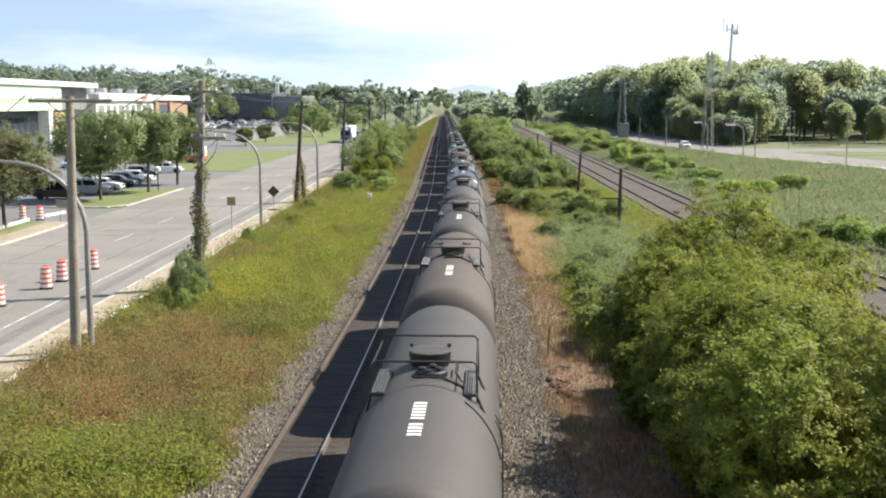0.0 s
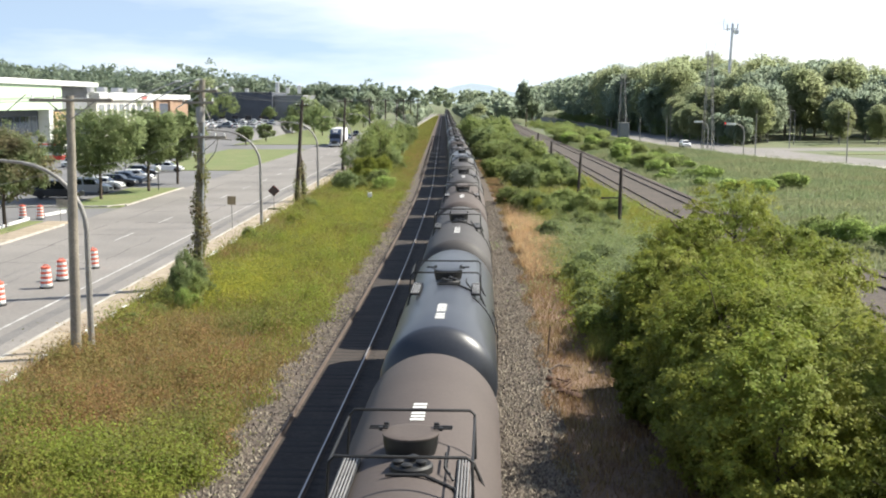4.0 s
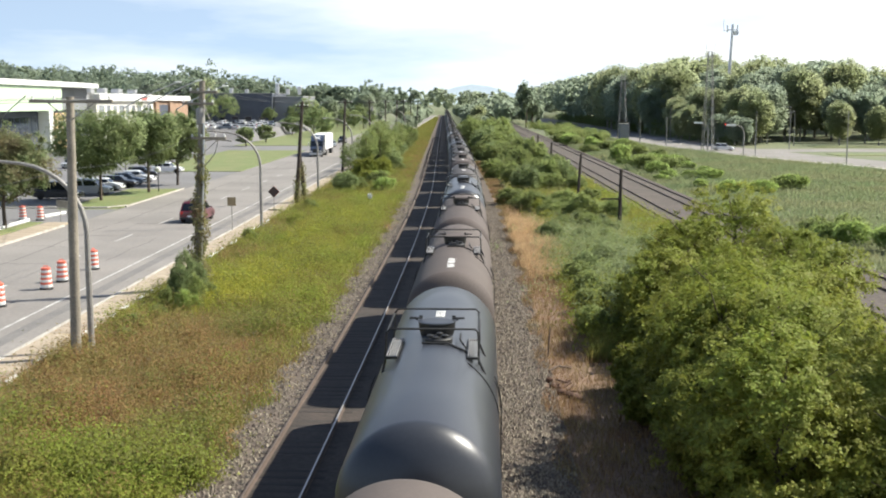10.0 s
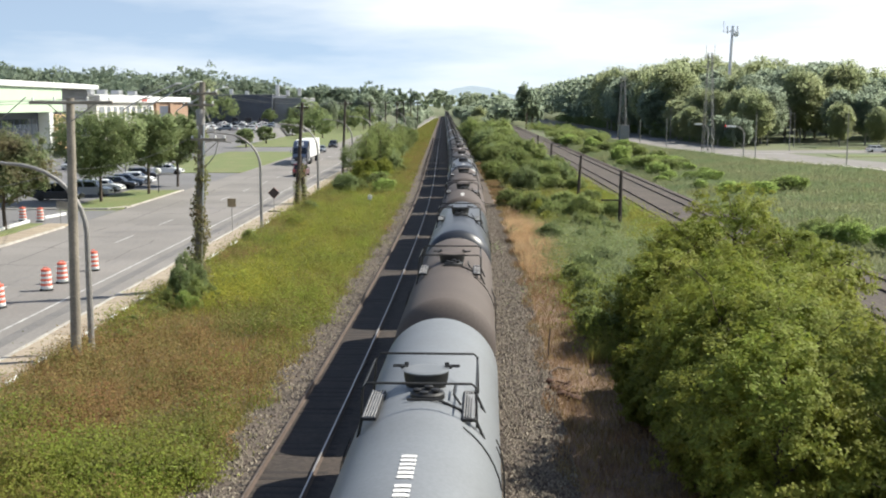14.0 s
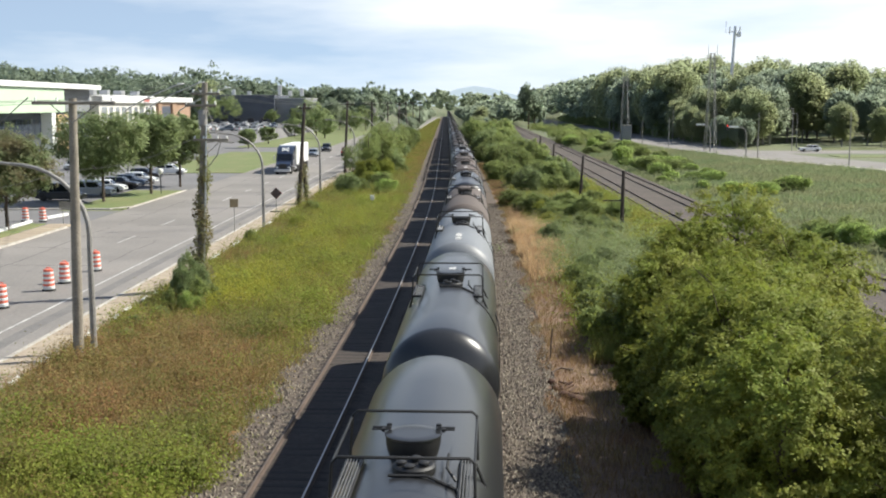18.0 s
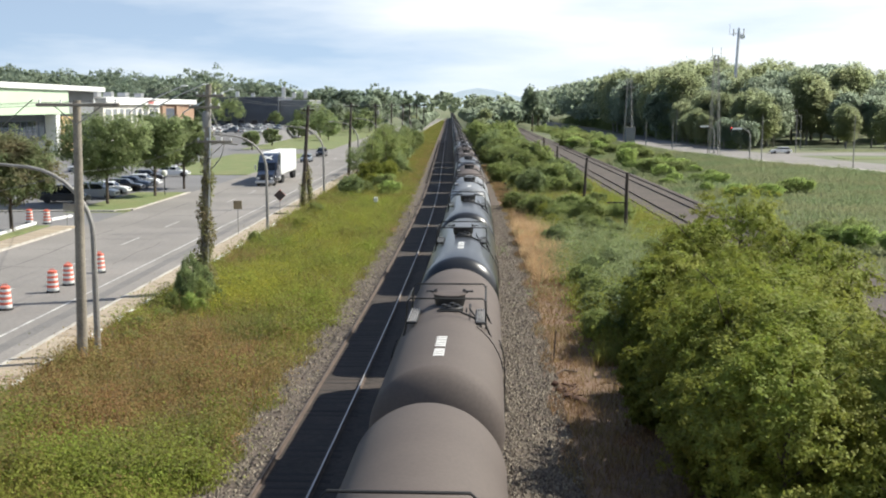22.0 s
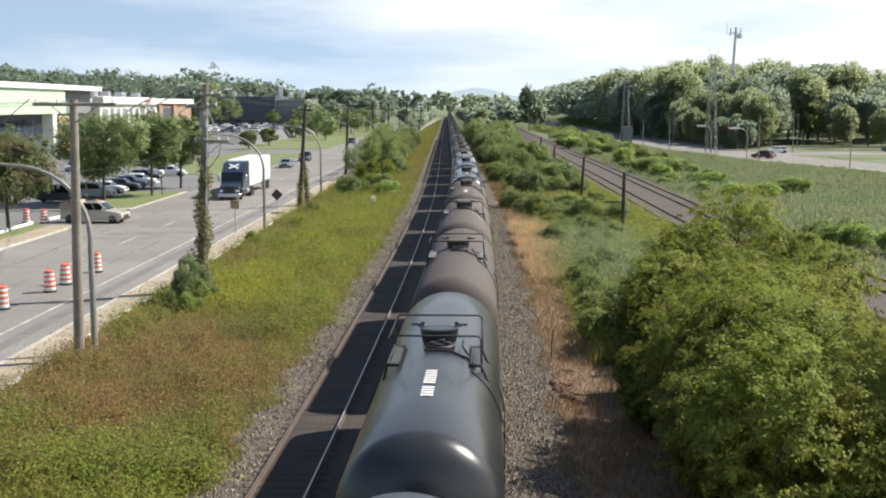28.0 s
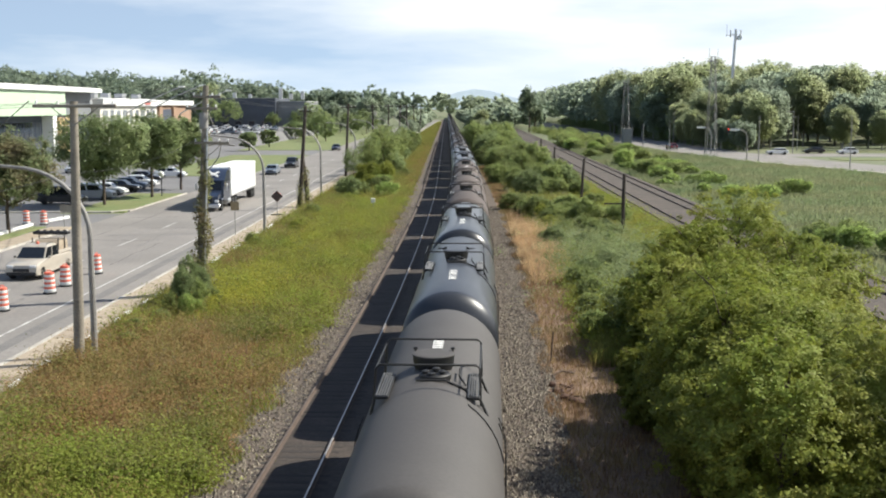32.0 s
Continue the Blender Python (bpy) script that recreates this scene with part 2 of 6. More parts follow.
# ---- mesh helpers ----
class Geo:
    """Collects faces of one mesh."""

    def __init__(self):
        self.v, self.f = [], []

    def add(self, verts, faces):
        o = len(self.v)
        self.v += [tuple(p) for p in verts]
        self.f += [tuple(i + o for i in f) for f in faces]
        return self

    def box(self, c, s, b=0.0, m=None):
        """A box of centre c and size s, its edges chamfered by b."""
        hx, hy, hz = (a / 2 for a in s)
        b = min(b, hx * 0.9, hy * 0.9, hz * 0.9)
        if b <= 0:
            vs = [(x, y, z) for x in (-hx, hx) for y in (-hy, hy) for z in (-hz, hz)]
            fs = [(0, 1, 3, 2), (4, 6, 7, 5), (0, 4, 5, 1), (2, 3, 7, 6), (0, 2, 6, 4), (1, 5, 7, 3)]
        else:
            vs, idx = [], {}
            for x in (-1, 1):
                for y in (-1, 1):
                    for z in (-1, 1):
                        for a in range(3):
                            p = [x * (hx - b), y * (hy - b), z * (hz - b)]
                            p[a] = (x, y, z)[a] * (hx, hy, hz)[a]
                            idx[x, y, z, a] = len(vs)
                            vs.append(tuple(p))
            fs = []
            for a in range(3):
                o1, o2 = (a + 1) % 3, (a + 2) % 3
                for s1 in (-1, 1):
                    q = []
                    for u, w in ((-1, -1), (1, -1), (1, 1), (-1, 1)):
                        k = [0, 0, 0]
                        k[a], k[o1], k[o2] = s1, u, w
                        q.append(idx[(*k, a)])
                    fs.append(tuple(q) if s1 > 0 else tuple(q[::-1]))
                for u in (-1, 1):
                    for w in (-1, 1):
                        k0, k1 = [0, 0, 0], [0, 0, 0]
                        k0[o1] = k1[o1] = u
                        k0[o2] = k1[o2] = w
                        k0[a], k1[a] = -1, 1
                        q = (idx[(*k0, o1)], idx[(*k1, o1)], idx[(*k1, o2)], idx[(*k0, o2)])
                        fs.append(q if u * w < 0 else q[::-1])
            for x in (-1, 1):
                for y in (-1, 1):
                    for z in (-1, 1):
                        q = tuple(idx[x, y, z, a] for a in range(3))
                        fs.append(q if x * y * z > 0 else q[::-1])
        c = Vector(c)
        return self.add([(m @ Vector(p) if m else Vector(p)) + c for p in vs], fs)

    def rings(self, rings, closed=True, caps=True):
        """Joins rings of equally many points."""
        n = len(rings[0])
        vs = [p for r in rings for p in r]
        fs = []
        for i in range(len(rings) - 1):
            for j in range(n if closed else n - 1):
                k = (j + 1) % n
                fs.append((i * n + j, i * n + k, (i + 1) * n + k, (i + 1) * n + j))
        if caps:
            fs += [tuple(range(n - 1, -1, -1)), tuple((len(rings) - 1) * n + j for j in range(n))]
        return self.add(vs, fs)

    def tube(self, pts, r, n=8, caps=True):
        """A round bar along pts; r is a number or one for each point."""
        pts = [Vector(p) for p in pts]
        rs = r if isinstance(r, (list, tuple)) else [r] * len(pts)
        out, side = [], None
        for i, p in enumerate(pts):
            d = (pts[min(i + 1, len(pts) - 1)] - pts[max(i - 1, 0)]).normalized()
            if side is None:
                side = d.orthogonal().normalized()
            side = (side - d * side.dot(d)).normalized()
            up = d.cross(side)
            out.append([p + (side * math.cos(2 * math.pi * k / n) + up * math.sin(2 * math.pi * k / n)) * rs[i] for k in range(n)])
        return self.rings(out, True, caps)

    def lathe(self, profile, n=16, axis="z", c=(0, 0, 0)):
        """Turns a profile of (radius, height) round an axis through c."""
        out = []
        for r, h in profile:
            ring = []
            for k in range(n):
                a = 2 * math.pi * k / n
                p = (r * math.cos(a), r * math.sin(a), h)
                p = p if axis == "z" else (p[0], p[2], -p[1]) if axis == "y" else (p[2], p[0], p[1])
                ring.append(Vector(p) + Vector(c))
            out.append(ring)
        return self.rings(out)

    def prism(self, outline, x0, x1, inset=0.0):
        """A side outline of (y, z) points, drawn out from x0 to x1."""
        a, b = [(x0, y, z) for y, z in outline], [(x1, y, z) for y, z in outline]
        return self.rings([a, b])

    def mesh(self, name, smooth=0):
        me = bpy.data.meshes.new(name)
        me.from_pydata(self.v, [], self.f)
        if smooth:
            me.polygons.foreach_set("use_smooth", [True] * len(me.polygons))
            me.set_sharp_from_angle(angle=radians(smooth))
        return me


def part(name, geo, material, parent=None, label="", smooth=35, m=None):
    """Links a Geo, or a ready mesh, as one mesh object under a thing or a part."""
    me = geo.mesh(name, smooth) if isinstance(geo, Geo) else geo
    if material and not me.materials:
        me.materials.append(material)
    ob = new(name, me)
    ob.parent = parent
    if m is not None:
        ob.matrix_basis = m
    return tagged(ob, label)


def thing(name, label, category, group="", kind=""):
    return tagged(new(name), label, category, group, kind)


def setting(name, geo, material, label, category, smooth=0):
    return tagged(part(name, geo, material, None, "", smooth), label, category, "", "structure")


def quad_mesh(name, pts, material, island=4):
    """A mesh out of an array of (n, island, 3) corners: n loose faces."""
    n = len(pts)
    me = bpy.data.meshes.new(name)
    me.vertices.add(n * island)
    me.vertices.foreach_set("co", pts.reshape(-1).astype(np.float32))
    me.loops.add(n * island)
    me.loops.foreach_set("vertex_index", np.arange(n * island, dtype=np.int32))
    me.polygons.add(n)
    me.polygons.foreach_set("loop_start", np.arange(0, n * island, island, dtype=np.int32))
    me.update(calc_edges=True)
    me.validate()
    me.materials.append(material)
    return me


def smoothstep(a, b, x):
    t = np.clip((x - a) / (b - a), 0, 1)
    return t * t * (3 - 2 * t)


# ---- plan ----
def left_track(y):
    """x of the empty track's centre line, which bends gently and then runs straight."""
    return -2.064 + 0.00052 * y - 1.6e-4 * max(147 - y, 0) ** 2


def main_track(y):
    return left_track(y) + 4.2


def heading(y):
    return math.degrees(math.atan(0.00052 + 3.2e-4 * max(147 - y, 0)))


def road_x(off, y):
    """x of a line of the left-hand road, named by its x at y = 60."""
    return off + 0.014 * (y - 60)


def highway_x(y):
    """Near edge of the highway on the right."""
    return float(np.interp(y, [60, 171, 193, 211, 231, 248, 305, 343, 604, 1200], [76, 68.5, 62, 57.5, 55.8, 52.5, 51, 50, 54, 52]))


def ground_z(x, y):
    """Height of the land: flat about the railway, rising under the woods."""
    right = 7.0 * smoothstep(95, 190, x) * smoothstep(260, 420, y)
    left = 6.0 * smoothstep(-150, -320, x) * smoothstep(150, 500, y)
    far = 5.0 * smoothstep(980, 1400, y)
    return float(right + left + far)


# ---- land, roads and tracks ----
def strip(name, material, label, category, ys, left, right, z=0.0, thick=0.12):
    """A band of ground laid along y, from left(y) to right(y), with sides that go down into the land."""
    g = Geo()
    rows = []
    for y in ys:
        a, b = left(y), right(y)
        rows.append([(a - 0.02, y, z - thick), (a, y, z), (b, y, z), (b + 0.02, y, z - thick)])
    g.rings(rows, True, True)
    return setting(name, g, material, label, category)


def build_ground():
    xs = sorted(set(list(range(-1500, -400, 100)) + list(range(-400, 401, 20)) + list(range(400, 1501, 100))))
    ys = sorted(set(list(range(-300, 900, 20)) + list(range(900, 4001, 150))))
    verts = [(x, y, ground_z(x, y) - 0.0) for y in ys for x in xs]
    n = len(xs)
    faces = [(j * n + i, j * n + i + 1, (j + 1) * n + i + 1, (j + 1) * n + i) for j in range(len(ys) - 1) for i in range(n - 1)]
    setting("ground", Geo().add(verts, faces), M["field"], "flat land with rough green grass", "ground", 60)


build_ground()
YS = [-60, -20, 0] + list(range(10, 240, 10)) + list(range(240, 700, 40)) + [800, 1000]
strip("ground_verge", M["verge"], "weedy verge soil beside the railway", "ground", YS, lambda y: road_x(-15.5, y), lambda y: left_track(y) - 2.0, 0.03)
strip("ballast_bed", M["ballast"], "grey crushed stone ballast under two tracks", "ballast", YS, lambda y: left_track(y) - 2.4, lambda y: main_track(y) + 3.2, 0.07)
strip("ballast_track_left", M["ballast_shaded"], "dirty ballast between the rails, train shade put into its colour", "ballast", YS, lambda y: left_track(y) - 0.72, lambda y: left_track(y) + 3.0, 0.078)
strip("ground_dirt", M["dirt"], "dry brown dirt beside the ballast", "ground", [-20, 0] + list(range(10, 140, 10)), lambda y: main_track(y) + 3.1, lambda y: main_track(y) + 8.6 - 0.034 * y, 0.035)


def far_track(y, off):
    return off + 0.019 * max(y - 95, 0)


FYS = [-60, 0] + list(range(20, 500, 20)) + [600, 800]
strip("ballast_far", M["ballast_far"], "brown ballast under the second pair of tracks", "ballast", FYS, lambda y: far_track(y, 18.2), lambda y: far_track(y, 26.0), 0.095)


def rails(name, centre, ys, gauge=1.48, base=0.075, worn=None):
    """One track's pair of rails: foot, web and a shiny head."""
    tr = tagged(thing(name, "pair of dull rusty steel rails" if worn == "both" else "pair of rusty steel rails with shiny heads", "rails"), kind="structure")
    for side in (-1, 1):
        prof = [(-0.07, 0), (0.07, 0), (0.07, 0.015), (0.012, 0.03), (0.012, 0.095), (0.036, 0.105), (0.036, 0.128), (-0.036, 0.128), (-0.036, 0.105), (-0.012, 0.095), (-0.012, 0.03), (-0.07, 0.015)]
        part("rail", Geo().rings([[(centre(y) + side * gauge / 2 + u, y, base + w) for u, w in prof] for y in ys]), M["rail"], tr, "", 0)
        part("rail_head", Geo().rings([[(centre(y) + side * gauge / 2 + u, y, base + w) for u, w in ((-0.028, 0.128), (0.028, 0.128), (0.022, 0.134), (-0.022, 0.134))] for y in ys]), M["rail_worn"] if worn in (side, "both") else M["railhead"], tr, "dull brown running surface" if worn in (side, "both") else "polished running surface", 0)
    return tr


RYS = [-60 + 4 * i for i in range(75)] + list(range(240, 1000, 20))
rails("track_left", left_track, RYS, worn=-1)
rails("track_main", main_track, RYS)
rails("track_far_near_side", lambda y: far_track(y, 19.8), FYS, base=0.09, worn="both")
rails("track_far_far_side", lambda y: far_track(y, 24.4), FYS, base=0.09, worn="both")


def sleepers(owner, centre, y0, y1, limit):
    """Timber sleepers under a track; the nearest are pieces, the rest one mesh."""
    me = Geo().box((0, 0, 0), (2.2, 0.22, 0.1), 0.015).mesh("sleeper")
    me.materials.append(M["sleeper"])
    rnd = random.Random(5)
    rest = Geo()
    y, k = y0, 0
    while y < y1:
        x = centre(y) + rnd.uniform(-0.05, 0.05)
        if k < limit:
            ob = new("sleeper", me)
            ob.parent = owner
            ob.matrix_basis = pose(x, y, 0.031 + rnd.uniform(-0.006, 0.005), 0, 0, -heading(y) + rnd.uniform(-1, 1))
        else:
            rest.box((x, y, 0.034), (2.55, 0.22, 0.1))
        y += 0.53
        k += 1
    if rest.v:
        tagged(part("sleepers", rest, M["sleeper"], owner, "", 0), kind="stuff")


def build_road():
    ys = [-40, 0, 40, 80, 120, 160, 200, 250, 300, 400, 500, 650, 900]
    strip("road", M["asphalt"], "worn grey asphalt road with four lanes", "road", ys, lambda y: road_x(-31.5, y), lambda y: road_x(-17.2, y), 0.02)
    strip("road_seam", M["patch"], "dark repaired seam along the road edge", "road", ys, lambda y: road_x(-18.9, y), lambda y: road_x(-18.1, y) + 0.2 * math.sin(y * 0.3), 0.026, 0.02)
    strip("kerb", M["kerb"], "raised concrete kerb", "kerb", ys, lambda y: road_x(-17.2, y), lambda y: road_x(-17.0, y), 0.15, 0.2)
    strip("kerb_far", M["kerb"], "raised concrete kerb", "kerb", [-40, 0, 40, 90], lambda y: road_x(-31.7, y), lambda y: road_x(-31.5, y), 0.15, 0.2)
    strip("kerb_far_side", M["kerb"], "raised concrete kerb", "kerb", [107, 115, 122, 129.6], lambda y: road_x(-31.7, y), lambda y: road_x(-31.5, y), 0.13, 0.2)
    marks = thing("road_marking", "worn white lane lines painted on the road", "road marking", "", "structure")
    g = Geo()
    rows = [[(road_x(-19.6, y) - 0.07, y, 0.03), (road_x(-19.6, y) + 0.07, y, 0.03)] for y in range(0, 420, 20)]
    part("edge_line", g.rings(rows, False, False), M["paint"], marks, "", 0)
    y = 8
    while y < 420:
        g = Geo()
        g.rings([[(road_x(-24.3, b) - 0.07, b, 0.03), (road_x(-24.3, b) + 0.07, b, 0.03)] for b in (y, y + 4.5)], False, False)
        part("dash", g, M["paint"], marks, "", 0)
        y += 12
    # side street and car parks on the far side
    g = Geo()
    for x0, x1, y0, y1 in ((-120, road_x(-31.5, 95) - 0.05, 87, 104.5), (-66, -37, 104.5, 130), (-120, -66, 104.5, 176), (-140, road_x(-31.5, 145), 130, 158), (-80, -46.2, 158, 261.8), (-46.2, road_x(-31.6, 249), 236.2, 261.9), (-46.2, road_x(-31.6, 160), 158, 162.8), (-95, -50, 262, 300)):
        g.box(((x0 + x1) / 2, (y0 + y1) / 2, -0.035), (x1 - x0, y1 - y0, 0.09))
    setting("road_side", g, M["lot"], "grey asphalt side street and car parks", "road")
    g = Geo()
    for x0, x1, y0, y1 in ((-37, road_x(-31.7, 115), 106, 129.6), (-46, road_x(-31.7, 200), 163, 236), (-35.3, -33.75, 30, 93), (-49.6, road_x(-31.7, 350), 262.2, 432), (-66, road_x(-31.7, 470), 432.3, 520)):
        g.box(((x0 + x1) / 2, (y0 + y1) / 2, 0.0), (x1 - x0 - 0.3, y1 - y0 - 0.2, 0.16), 0.04)
    bank = [[(-98, y, 0), (-96, y, h), (-51.5, y, h), (-49.4, y, 0)] for y, h in ((296, 0.02), (304, 2.6), (330, 2.75), (431, 2.8), (431.5, 0.02))]
    setting("ground_terrace", Geo().rings(bank), M["lot"], "raised car park terrace of grey asphalt", "ground")
    setting("ground_lawn", g, M["lawn"], "mown green lawn between road and car park", "lawn")
    g = Geo()
    g.tube([(road_x(-31.6, 106), 108, 0.06), (-32.4, 105.9, 0.06), (-37.2, 105.6, 0.06), (-44, 105.4, 0.06)], 0.11, 6)
    setting("kerb_island", g, M["kerb"], "pale concrete kerb round the lawn", "kerb")


build_road()


def road_cracks():
    """Tarred cracks and joints that wander over the road."""
    owner = thing("road_crack", "dark tarred cracks across the worn road", "road crack", "", "structure")
    rnd = random.Random(8)
    tar = mat("cracked tar joint", (0.11, 0.10, 0.095), 0.9, vary=0.3, scale=1, fine=8, bump=0.2)

    def crack(x0, y0, x1, y1, w):
        rows, n = [], 14
        wob = 0.0
        for k in range(n + 1):
            f = k / n
            wob = wob * 0.7 + rnd.uniform(-0.16, 0.16)
            x, y = x0 + (x1 - x0) * f, y0 + (y1 - y0) * f
            dx, dy = (0, 1) if abs(x1 - x0) > abs(y1 - y0) else (1, 0)
            ww = w * rnd.uniform(0.3, 1.0)
            x, y = x + dx * wob, y + dy * wob
            rows.append([(x - dx * ww, y - dy * ww, 0.0245), (x + dx * ww, y + dy * ww, 0.0245)])
        part("crack", Geo().rings(rows, False, False), tar, owner, "", 0)

    for y in (46, 57, 69, 77.5, 84, 92, 101, 113, 126, 139, 152, 171, 190):
        a, b = sorted((rnd.uniform(-31.2, -26), rnd.uniform(-25, -19.4)))
        crack(road_x(a, y), y, road_x(b, y), y + rnd.uniform(-1.5, 1.5), 0.05 + y * 0.0006)
    for y in range(40, 220, 26):
        crack(road_x(-28.0, y), y, road_x(-28.0, y + 24), y + 24, 0.06)
        crack(road_x(-21.9, y), y + 4, road_x(-21.9, y + 16), y + 16, 0.045)


road_cracks()


def build_slabs():
    """Concrete slabs of the pavements, each laid with an open joint."""
    for name, a, b, y0, y1 in (("pavement", -16.98, -15.45, 20, 300), ("pavement_far", -33.7, -31.72, 50, 91)):
        pv = thing(name, "pavement of pale concrete slabs", "pavement", "", "structure")
        rest, y, k = Geo(), y0, 0
        while y < y1:
            x = road_x((a + b) / 2, y + 0.75)
            g = Geo() if y < 200 else rest
            g.box((0, 0, 0) if y < 200 else (x, y + 0.75, 0.07), (b - a, 1.48, 0.16), 0.012)
            if y < 200:
                if k == 0:
                    slab = g.mesh("slab")
                    slab.materials.append(M["concrete"])
                ob = new("slab", slab)
                ob.parent = pv
                ob.matrix_basis = pose(x, y + 0.75, 0.065 + 0.006 * math.sin(k * 7.3), 0.3 * math.sin(k * 3.1), 0, -0.8)
            y += 1.5
            k += 1
        if rest.v:
            tagged(part("slabs", rest, M["concrete"], pv, "", 0), kind="stuff")


def build_highway():
    ys = [60, 120, 160, 171, 182, 193, 202, 211, 221, 231, 240, 248, 275, 305, 343, 420, 500, 604, 800]
    strip("highway", M["asphalt"], "pale grey divided road beyond the field", "road", ys, highway_x, lambda y: highway_x(y) + 15, 0.02)
    strip("highway_pavement", M["kerb"], "pale concrete pavement beside the highway", "pavement", ys[:8], lambda y: highway_x(y) - 2.2, lambda y: highway_x(y) - 0.5, 0.16, 0.2)
    g = Geo().box((170, 236, -0.03), (204, 14, 0.12))
    setting("highway_cross", g, M["asphalt"], "pale side road at the junction", "road")
    g = Geo()
    g.box((91, 216, 0.02), (30, 7, 0.16), 0.05)
    g.box((110, 255, 0.02), (50, 5.5, 0.16), 0.05)
    setting("ground_island", g, M["lawn"], "grass island with kerb at the junction", "lawn")
    g = Geo()
    for y in range(250, 420, 12):
        x = highway_x(y + 2) + 7.4
        g.rings([[(x - 0.08, y, 0.032), (x + 0.08, y, 0.032)], [(x - 0.08, y + 4, 0.032), (x + 0.08, y + 4, 0.032)]], False, False)
    g.box((highway_x(229) + 8, 227.2, 0.03), (12, 0.5, 0.006))
    setting("road_marking_far", g, M["paint"], "white lane lines on the highway", "road marking")


build_highway()


# ---- tank cars ----
def tank_paint(name, color, rough, dusty, coat=0.0):
    """Weathered tank paint: dust gathers over it in streaks round the shell."""
    m = mat(name, color, rough, 0.0, vary=0.12, scale=0.5, fine=14, bump=0.03, second=dusty, mask=0.75, random_obj=0.1, coat=coat)
    return m


TANK = {
    "brown": tank_paint("dusty brown-black tank paint", (0.072, 0.056, 0.0495), 0.8, (0.09, 0.071, 0.062)),
    "grey": tank_paint("dull dark grey tank paint", (0.052, 0.0465, 0.044), 0.68, (0.066, 0.060, 0.056)),
    "black": tank_paint("glossy black tank paint", (0.016, 0.017, 0.019), 0.3, (0.028, 0.028, 0.029), 0.15),
    "steel": tank_paint("satin blue-black tank paint", (0.022, 0.0245, 0.031), 0.38, (0.032, 0.0345, 0.041), 0.1),
    "light": tank_paint("pale grey tank paint", (0.175, 0.187, 0.2), 0.5, (0.15, 0.156, 0.163)),
}
M["tank_fit"] = mat("sooty black fittings", (0.0125, 0.012, 0.012), 0.55, vary=0.3, scale=2, fine=18, bump=0.1)
M["grating"] = mat("galvanised walkway", (0.30, 0.29, 0.28), 0.55, 0.4, vary=0.2, scale=3, fine=20, bump=0.1)
M["grating_dull"] = mat("painted walkway", (0.10, 0.10, 0.10), 0.6, 0.2, vary=0.25, scale=3, fine=20, bump=0.1)
M["mark"] = mat("white stencil paint", (0.75, 0.74, 0.71), 0.7, vary=0.15, scale=3, fine=15, bump=0.0)
R_TANK, Z_TANK, HALF = 1.53, 2.87, 7.3
LABELS = {
    "brown": "dusty brown-black railway tank car with roof fittings",
    "grey": "dull dark grey railway tank car with roof fittings",
    "black": "glossy black railway tank car with roof fittings",
    "steel": "satin blue-black railway tank car with roof fittings",
    "light": "pale grey railway tank car with black fittings",
}


def arc(x, h, n, ang0, ang1, r, y):
    return [(x + r * math.sin(a), y, h + r * math.cos(a)) for a in np.linspace(radians(ang0), radians(ang1), n)]


